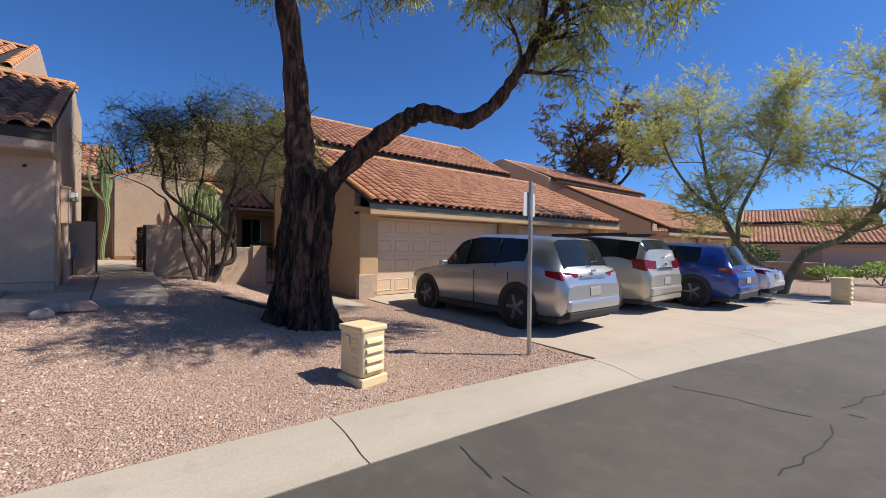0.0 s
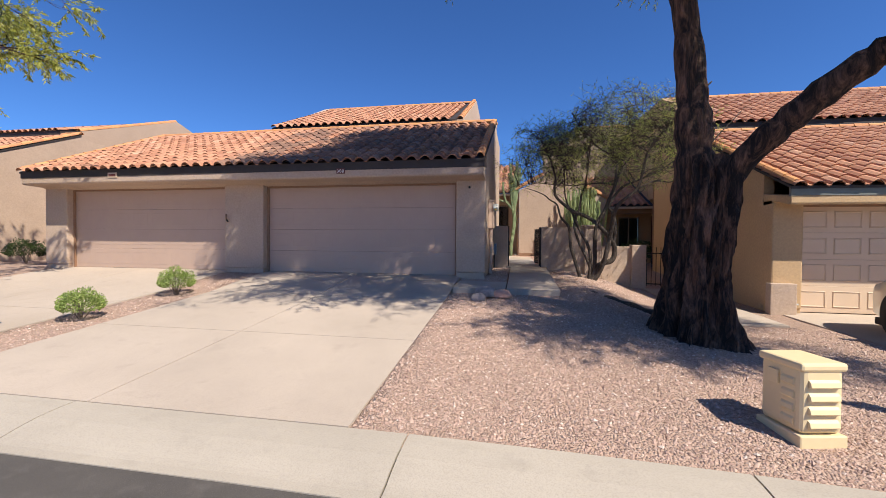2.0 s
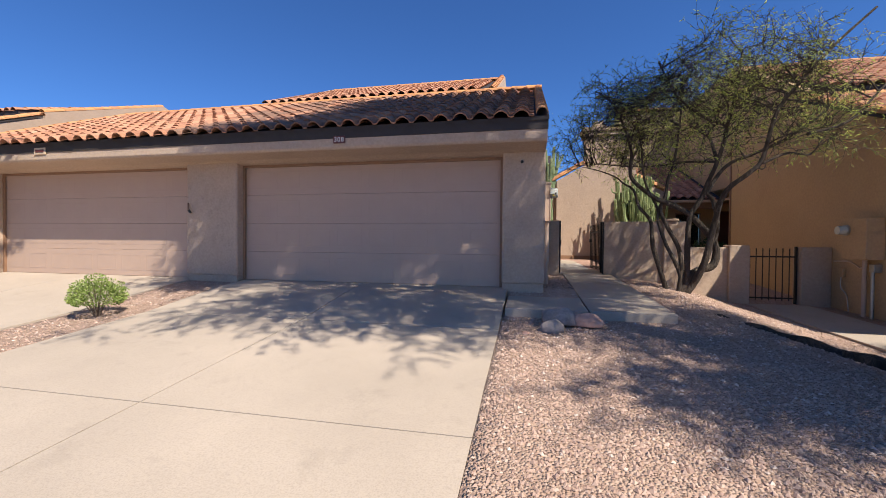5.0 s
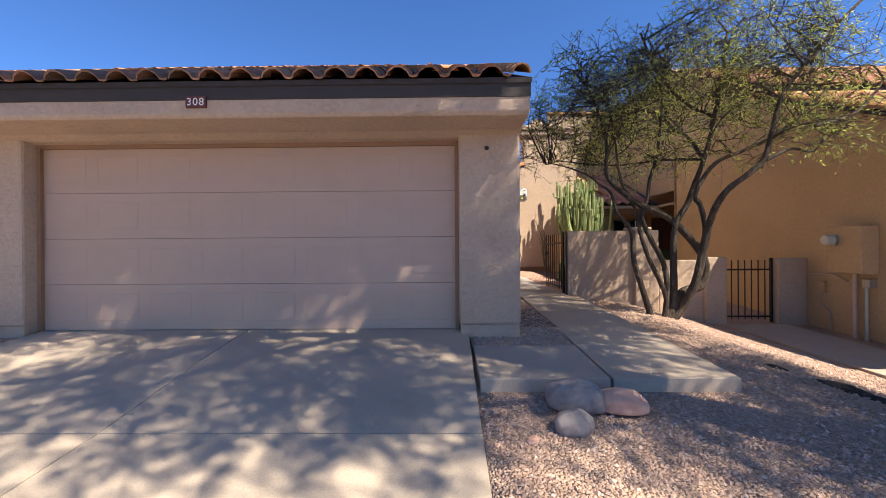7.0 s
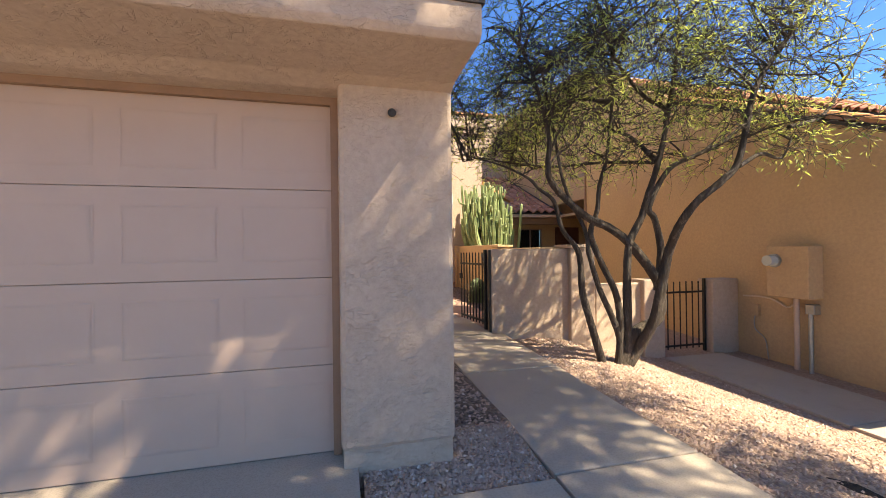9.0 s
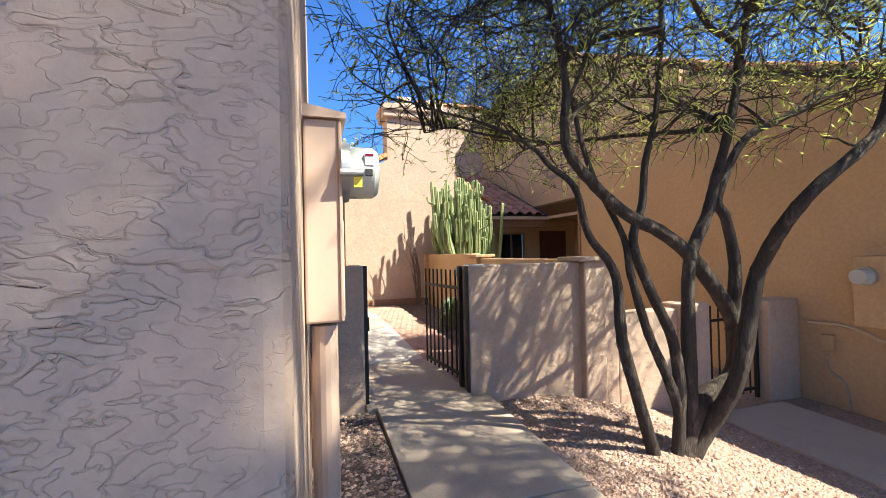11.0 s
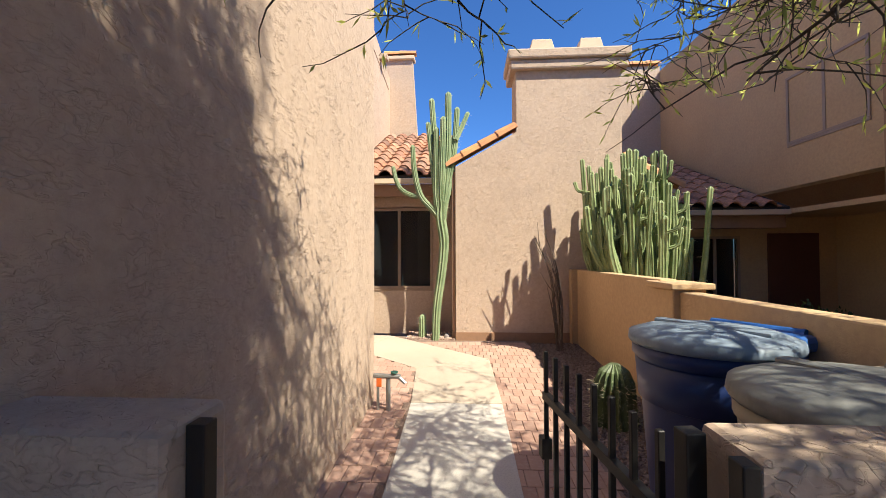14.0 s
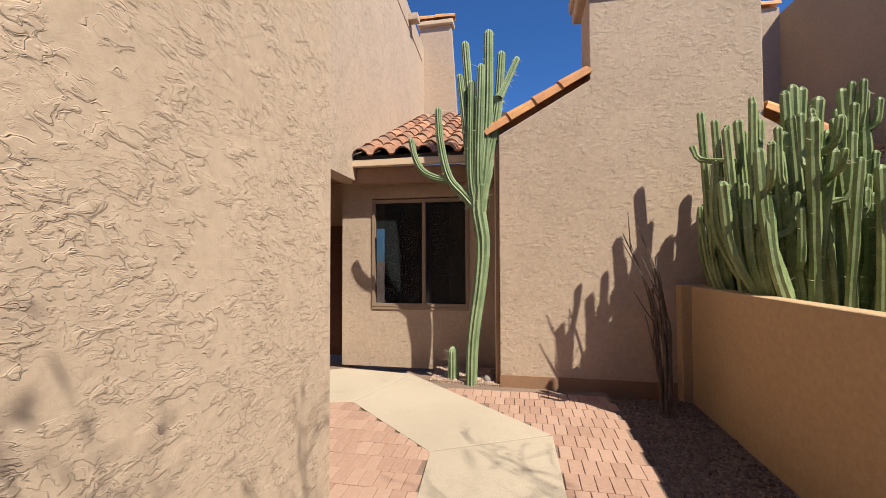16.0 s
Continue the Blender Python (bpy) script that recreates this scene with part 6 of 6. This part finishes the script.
def cactus_clump():
    c = thing("cactus_clump", "dense clump of tall pale green column cacti behind the dividing wall", "cactus", (2.62, 18.26, 0.0))
    r = random.Random(17)
    for i in range(104):
        a, q = r.uniform(0, 6.283), math.sqrt(r.random())
        x, y = math.cos(a) * q, math.sin(a) * q
        x *= 0.72 if x > 0 else 1.0
        base = Vector((-0.04 + 0.36 * x, -0.02 + 0.60 * y, 0.0))
        top = r.uniform(2.2, 3.16) * (1.02 - 0.16 * q * q) - (0.45 if r.random() < 0.18 else 0)
        out = Vector((0.40 * x + r.gauss(0, 0.05), 0.20 * y + r.gauss(0, 0.05), 0))
        bow = Vector((r.gauss(0, 0.05), r.gauss(0, 0.05), 0))
        pts = [base, base + out * 0.55 + bow + Vector((0, 0, top * 0.42)), base + out * 0.9 + bow * 0.6 + Vector((0, 0, top * 0.75)), base + out + Vector((0, 0, top))]
        for q_ in pts[:2]:
            q_.x = max(q_.x, -0.40)
        w = r.uniform(0.034, 0.052)
        stem(c, pts, w, w * r.uniform(0.74, 0.95), "stem", 6, 5, M_CACTUS2, 22, 0.13)
        for _k in range(r.choice((0, 1, 1, 2, 3))):
            s = pts[1].lerp(pts[3], r.uniform(0.25, 0.85))
            if s.z < 1.55:
                continue
            o = Vector((r.gauss(0.02, 0.07), r.gauss(0, 0.10), 0))
            stem(c, [s, s + o + Vector((0, 0, 0.07)), s + o * 1.25 + Vector((0, 0, r.uniform(0.18, 0.5)))], 0.026, 0.029, "offshoot", 6, 3, M_CACTUS2, 8, 0.1)
    for x, y, z in ((0.78, -0.40, 2.5), (0.58, -0.30, 1.8), (-0.64, 0.40, 3.1), (-0.60, 0.2, 2.95), (-0.68, -0.2, 2.75)):
        stem(c, [Vector((x * 0.55, y, 0)), Vector((x * 0.9, y, z * 0.5)), Vector((x * 1.06, y, z))], 0.045, 0.036, "stem", 6, 4, M_CACTUS2, 14)


cactus_clump()


def dry_bush():
    p = Plant(44)
    b = Vector((1.52, 18.48, patio_z(18.4) - 0.05))
    r = p.r
    t = thing("dry_bush", "leafless dry bundle of thorny stems by the dividing wall", "shrub", tuple(b))
    for i in range(11):
        p.v, p.f = [], []
        a = r.uniform(0, 6.28)
        d = Vector((math.cos(a), math.sin(a), 0))
        h = r.uniform(0.95, 1.45) if i > 2 else r.uniform(1.6, 1.95)
        tip = Vector((-0.12, 0, 0)) if i > 2 else Vector((-0.30, 0, 0))
        pts = [b + d * 0.04, b + d * 0.07 + Vector((0, 0, h * 0.35)), b + d * 0.09 + tip * 0.3 + Vector((r.gauss(0, 0.03), 0, h * 0.7)), b + d * r.uniform(0.06, 0.14) + tip + Vector((0, 0, h))]
        line, rad = p.limb(pts, 0.022, 0.004, 6, 0.12)
        for _ in range(2):
            k = r.randrange(len(line) // 2, len(line) - 1)
            dd = Vector((r.gauss(-0.15, 0.25), r.gauss(0, 0.25), 0.9)).normalized()
            tube(p.v, p.f, [line[k], line[k] + dd * 0.15, line[k] + dd * 0.34 + Vector((0, 0, 0.05))], [0.008, 0.006, 0.003], 4)
        raw("stem", [v - b for v in p.v], p.f, M_STICK, t, smooth=True)


dry_bush()


# ---- cars ----
def car(label, at, rz, colour, dims, boxy=0.0, rack=False, sedan=False, cladding=M_BLACKPL):
    """A parked car, nose towards +y. dims: length, width, height."""
    L, W, H = dims
    c = thing("car", label, "car", at, rz, "cars parked on the driveway")
    body_m = colour
    hood = 0.56 * H if not sedan else 0.60 * H
    roof0, roof1 = (0.36, 0.93 - 0.02 * (1 - boxy)) if not sedan else (0.38, 0.74)
    # (share of length from the nose, half width, sill, belt height, roof height, roof half width)
    rows = [(0.00, 0.36, 0.34, 0.30, 0.42 * H, 0.42 * H, 0.30), (0.02, 0.42, 0.24, 0.28, 0.47 * H, 0.48 * H, 0.36), (0.10, 0.485, 0.22, 0.28, 0.53 * H, 0.56 * H, 0.40), (0.24, 0.5, 0.22, 0.28, 0.58 * H, 0.61 * H, 0.42),
            (0.28, 0.5, 0.22, 0.28, 0.60 * H, 0.645 * H, 0.41), (roof0 + 0.04, 0.5, 0.22, 0.28, 0.625 * H, 0.94 * H, 0.35), (0.52, 0.5, 0.22, 0.28, 0.645 * H, H, 0.35), (0.68, 0.5, 0.22, 0.28, 0.67 * H, 0.99 * H, 0.345),
            (roof1 - 0.10, 0.495, 0.22, 0.28, 0.70 * H, 0.965 * H, 0.335), (roof1, 0.485, 0.23, 0.29, 0.645 * H, 0.93 * H if not sedan else 0.90 * H, 0.335), (0.965 if not sedan else 0.86, 0.475, 0.26, 0.31, 0.63 * H, (0.655 + 0.16 * boxy) * H, 0.37), (0.985, 0.455, 0.30, 0.34, 0.56 * H, 0.575 * H, 0.40), (1.0, 0.43, 0.36, 0.38, 0.46 * H, 0.47 * H, 0.38)]
    # more rows between, along smooth lines; seg keeps the panel that each belongs to
    fine, seg = [], []
    for i in range(len(rows) - 1):
        a, b, c_, d = (rows[max(0, min(len(rows) - 1, i + k))] for k in (-1, 0, 1, 2))
        for t in (0.0, 0.25, 0.5, 0.75):
            u = [0.5 * (2 * b[k] + (c_[k] - a[k]) * t + (2 * a[k] - 5 * b[k] + 4 * c_[k] - d[k]) * t * t + (3 * b[k] - a[k] - 3 * c_[k] + d[k]) * t ** 3) for k in range(7)]
            u[0] = b[0] + (c_[0] - b[0]) * t
            u[5] = 0.55 * u[5] + 0.45 * (b[5] + (c_[5] - b[5]) * t)
            fine.append(u)
            seg.append(i)
    fine.append(list(rows[-1]))
    rings = []
    for s, hw, sill, low, belt, top, rw in fine:
        y = (0.5 - s) * L
        w = hw * W
        half = [(w * 0.86, sill), (w * 0.98, low + 0.06), (w, 0.5 * (low + belt) + 0.05), (w * 0.985, belt - 0.06), (w * 0.95, belt), (rw * W + (w * 0.95 - rw * W) * 0.12, max(belt, top - 0.06)), (rw * W * 0.86, top), (0.0, top + 0.012)]
        ring = [(x, y, z) for x, z in half] + [(-x, y, z) for x, z in half[-2::-1]]
        rings.append(ring)
    n = len(rings[0])
    bv = [Vector(v) for r in rings for v in r]
    bf, panes = [], {"windscreen": [], "rear_window": [], "side_window": [], "side_window.001": []}
    for i in range(len(rings) - 1):
        for k in range(n - 1):
            q = (i * n + k, i * n + k + 1, (i + 1) * n + k + 1, (i + 1) * n + k)
            side = k in (4, n - 6)
            g = seg[i]
            screen = k in (6, 7, 5, n - 7) and g == 4
            rear = k in (5, 6, 7, n - 7) and g == 9
            if screen:
                panes["windscreen"].append(q)
            elif rear:
                panes["rear_window"].append(q)
            elif side and 4 <= g <= (7 if not boxy else 8):
                panes["side_window" if k == 4 else "side_window.001"].append(q)
            else:
                bf.append(q)
    bf.append(tuple(range(n)))
    bf.append(tuple(range(len(bv) - 1, len(bv) - n - 1, -1)))
    bf += [((i + 1) * n, i * n, i * n + n - 1, (i + 1) * n + n - 1) for i in range(len(rings) - 1)]
    b = raw("body", bv, bf, body_m, c, smooth=True)
    mod = b.modifiers.new("edges", "EDGE_SPLIT")
    mod.split_angle = radians(50)
    for pane, faces in panes.items():
        used = sorted({k for q in faces for k in q})
        raw(pane.split(".")[0], [bv[k] for k in used], [tuple(used.index(k) for k in q) for q in faces], M_CARGLASS, c, "dark tinted glass", smooth=True)
    # pillars
    for s in (-1, 1):
        for yy, lean in ((L * 0.5 - 0.47 * L, 0.02), (L * 0.5 - 0.66 * L, 0.02)):
            v, f = [], []
            tube(v, f, [(s * 0.482 * W, yy, 0.64 * H), (s * 0.385 * W, yy, 0.94 * H)], [0.02, 0.016], 6)
            raw("pillar", v, f, M_BLACKPL, c)
    # wheels in dark arches
    R = 0.36 if H > 1.55 else 0.33
    for yy in (L * 0.5 - 0.19 * L, L * 0.5 - 0.78 * L):
        for s in (-1, 1):
            x = s * (W / 2 - 0.11)
            part("wheel_arch", cyl((s * (W / 2 - 0.28), yy, R + 0.02), (s * (W / 2 + 0.004), yy, R + 0.02), R + 0.07, R + 0.07, 26), cladding, c)
            bm = bmesh.new()
            rr = [(R * 0.62, -0.10), (R * 0.93, -0.10), (R, -0.06), (R, 0.06), (R * 0.93, 0.10), (R * 0.62, 0.10)]
            rings_ = [[bm.verts.new((o, r * math.cos(2 * math.pi * k / 28), r * math.sin(2 * math.pi * k / 28))) for k in range(28)] for r, o in rr]
            for a, d in zip(rings_, rings_[1:]):
                for k in range(28):
                    bm.faces.new((a[k], a[(k + 1) % 28], d[(k + 1) % 28], d[k]))
            bmesh.ops.translate(bm, vec=(s * (W / 2 - 0.085), yy, R), verts=bm.verts)
            wh = part("wheel", bm, M_RUBBER, c, smooth=True)
            rim = cyl((s * (W / 2 - 0.05), yy, R), (s * (W / 2 - 0.03), yy, R), R * 0.63, R * 0.60, 24)
            part("rim_back", rim, M_BLACKPL, wh)
            for k in range(5):
                a = 2 * math.pi * k / 5
                v, f = [], []
                tube(v, f, [(s * (W / 2 - 0.012), yy, R), (s * (W / 2 - 0.012), yy + math.cos(a) * R * 0.6, R + math.sin(a) * R * 0.6)], [0.05, 0.04], 5)
                raw("spoke", v, f, M_RIM, wh)
            part("hub", cyl((s * (W / 2 - 0.03), yy, R), (s * (W / 2 + 0.005), yy, R), 0.06, 0.05, 14), M_RIM, wh)
    # rear: lamps, bumper, plate, handles, mirrors
    yb = -0.5 * L
    for s in (-1, 1):
        lamp = bmesh.new()
        x0, x1 = s * W * 0.24, s * W * 0.468
        z0, z1 = 0.525 * H, 0.605 * H + 0.12 * boxy
        pts = [(x0, yb + 0.075, z0 + 0.05), (x0, yb + 0.085, z1 - 0.03), (x1, yb + 0.16, z1 + 0.01), (x1 + s * 0.012, yb + 0.42, z1 + 0.02), (x1 + s * 0.016, yb + 0.40, z0 + 0.06), (x1, yb + 0.10, z0)]
        bm = bmesh.new()
        lo = [bm.verts.new(p) for p in pts]
        bm.faces.new(lo)
        ex = bmesh.ops.extrude_face_region(bm, geom=bm.faces[:])
        bmesh.ops.translate(bm, vec=(s * 0.012, -0.03, 0), verts=[e for e in ex["geom"] if isinstance(e, bmesh.types.BMVert)])
        lamp.free()
        part("tail_lamp", bm, M_TAIL, c, "red tail lamp")
        part("reflector", box(min(s * W * 0.30, s * W * 0.42), max(s * W * 0.30, s * W * 0.42), yb - 0.02, yb + 0.05, 0.40, 0.46, 0.012), M_TAIL, c)
        part("mirror", box(min(s * W * 0.5, s * (W * 0.5 + 0.17)), max(s * W * 0.5, s * (W * 0.5 + 0.17)), L * 0.5 - 0.36 * L, L * 0.5 - 0.33 * L, 0.60 * H, 0.68 * H, 0.03), body_m, c)
        for yy in (0.5, 0.70):
            part("door_handle", box(min(s * W * 0.487, s * W * 0.51), max(s * W * 0.487, s * W * 0.51), L * (0.5 - yy) - 0.09, L * (0.5 - yy) + 0.09, 0.545 * H, 0.565 * H, 0.008), body_m, c)
            part("door_seam", box(min(s * W * 0.488, s * W * 0.5015), max(s * W * 0.488, s * W * 0.5015), L * (0.5 - yy) - 0.16, L * (0.5 - yy) - 0.152, 0.30, 0.58 * H), M_BLACKPL, c)
        part("sill", box(min(s * W * 0.43, s * W * 0.497), max(s * W * 0.43, s * W * 0.497), -0.26 * L, 0.28 * L, 0.20, 0.32, 0.02), cladding, c)
        if rack:
            part("roof_rail", box(min(s * W * 0.31, s * W * 0.335), max(s * W * 0.31, s * W * 0.335), -0.36 * L, 0.10 * L, H * 0.985, H * 1.03, 0.012), M_BLACKPL, c)
    part("underbody", box(-W * 0.44, W * 0.44, -0.46 * L, 0.46 * L, 0.15, 0.27, 0.02), M_BLACKPL, c)
    part("bumper", box(-W * 0.43, W * 0.43, yb - 0.035, yb + 0.14, 0.36, 0.56, 0.05), body_m, c)
    part("bumper_skirt", box(-W * 0.42, W * 0.42, yb - 0.02, yb + 0.2, 0.24, 0.37, 0.03), cladding, c)
    part("number_plate", box(-0.16, 0.16, yb - 0.012, yb + 0.05, 0.60, 0.75, 0.006), M_BLIND, c)
    part("badge", box(-0.06, 0.06, yb + 0.03, yb + 0.06, 0.60 * H, 0.625 * H, 0.006), M_CHROME, c)
    part("trim_bar", box(-W * 0.22, W * 0.22, yb + 0.005, yb + 0.05, 0.555 * H, 0.57 * H, 0.005), M_CHROME, c)
    v, f = [], []
    tube(v, f, [(0.0, yb + 0.10, 0.70 * H), (0.25, yb + 0.13, 0.71 * H)], [0.012, 0.008], 5)
    raw("wiper", v, f, M_BLACKPL, c)
    return c


P_SILVER, P_BEIGE, P_BLUE, P_WHITE = paint("silver_paint", (0.50, 0.505, 0.51), 0.8), paint("champagne_paint", (0.50, 0.47, 0.39), 0.5), paint("blue_paint", (0.02, 0.055, 0.27), 0.5), paint("pearl_white_paint", (0.62, 0.64, 0.67), 0.2)
car("silver crossover parked nose-in on the driveway", (6.50, 6.15, drive2_z(6) + 0.0), 0, P_SILVER, (4.55, 1.86, 1.68))
car("champagne coloured boxy sport utility car parked nose-in", (9.95, 6.45, drive2_z(6.5)), 0, P_BEIGE, (4.65, 1.83, 1.74), 0.9, True, cladding=P_BEIGE)
car("bright blue compact crossover parked nose-in", (12.3, 5.35, drive2_z(5.3)), 0, P_BLUE, (4.35, 1.80, 1.60))
car("pale white sedan parked beside the blue car", (14.8, 5.5, drive2_z(5.5)), 0, P_WHITE, (4.7, 1.82, 1.45), 0.0, False, True)

# ---- pavers and loose gravel, last ----
def bricks():
    me = finish_mesh(box(-0.0998, 0.0998, -0.0488, 0.0488, -0.05, 0.0, 0.003, seg=1), "brick", M_BRICK)
    rng = random.Random(9)
    spots = []
    def right_side(x, y):
        if x > 1.04 or y > 18.93 or y < 13.05:
            return False
        if y < 17.78:
            return x > 0.40
        t = (x - 0.39) / (-1.24 - 0.39)
        return x > 0.40 or (x > -0.95 and y > 17.80 + t * (19.28 - 17.80) - 0.03)
    def left_side(x, y):
        if y < 14.05 or y > 18.15 or x < -0.90 - (3.0 if y > 16.25 else 0) or x < -3.4:
            return False
        if y < 17.32:
            return x < -0.43 - max(0, (y - 14.0)) * 0.04
        return y < 17.33 + (-0.58 - x) * 0.88 + 0.04 and x < -0.56
    row = 0
    y = 13.0
    while y < 19.1:
        x = -3.5 + (0.05 if row % 2 else 0.0)
        while x < 1.1:
            if right_side(x, y) or left_side(x, y):
                spots.append((x, y))
            x += 0.102
        y += 0.205
        row += 1
    spots.sort(key=lambda s: (s[0] - 0.5) ** 2 * 0.4 + (s[1] - 17) ** 2 * 0.15)
    jv, jf = [], []
    base = [v.co.copy() for v in me.vertices]
    bf = [tuple(p.vertices) for p in me.polygons]
    for i, (x, y) in enumerate(spots):
        m = pose(x, y, patio_z(y) - 0.004 + rng.uniform(-0.002, 0.002), 0, -1.04, 90 + rng.uniform(-0.7, 0.7))
        if i < 300:
            b = new("brick", me)
            b.parent = patio
            b.matrix_local = m
        else:
            k = len(jv)
            jv += [m @ c for c in base]
            jf += [tuple(j + k for j in q) for q in bf]
    if jv:
        tagged(raw("brick_field", jv, jf, M_BRICK_J, patio), kind="stuff")


bricks()
def in_yard(x, y):
    if y < kerb_y(x) + 0.05 or math.hypot(x - 2.3, y - 6.6) < 0.6 or math.hypot(x - 2.08, y - 3.98) < 0.27:
        return False
    if -1.42 < x < 0.72 and y > 8.40:
        return False
    return not (x > 3.3 and y > 8.1)


scatter("loose_gravel", 40000, (-1.41, 4.9, 3.0, 9.3), (0.007, 0.021), ground_z, M_STONE, "pinkish tan crushed stone over the front yard", 1, keep=in_yard)
scatter("loose_gravel", 7000, (0.74, 3.3, 9.3, 12.7), (0.009, 0.022), ground_z, M_STONE, "pinkish tan crushed stone below the small tree", 2)
scatter("loose_gravel", 2200, (-7.5, -6.48, 3.6, 9.6), (0.009, 0.02), ground_z, M_STONE, "tan crushed stone strip between the driveways", 3)
scatter("loose_gravel", 1800, (-1.39, -0.36, 9.43, 10.0), (0.010, 0.02), lambda x, y: lerp([(9.4, -0.105), (10.05, -0.012)], y), M_STONE, "crushed stone beside the garage pier", 4)
scatter("loose_gravel", 900, (-0.83, -0.36, 10.0, 12.7), (0.01, 0.022), lambda x, y: lerp([(10.0, -0.015), (12.75, 0.02)], y), M_STONE, "crushed stone strip along the house wall", 5)
scatter("bed_gravel", 2600, (1.08, 1.88, 13.0, 18.9), (0.012, 0.026), lambda x, y: patio_z(y) - 0.03, M_SOIL, "dark volcanic gravel in the planting bed", 6)
scatter("bed_gravel", 350, (-0.95, -0.15, 19.06, 19.6), (0.012, 0.026), lambda x, y: patio_z(y) + 0.012, M_STONE, "pale gravel round the small cactus", 7)
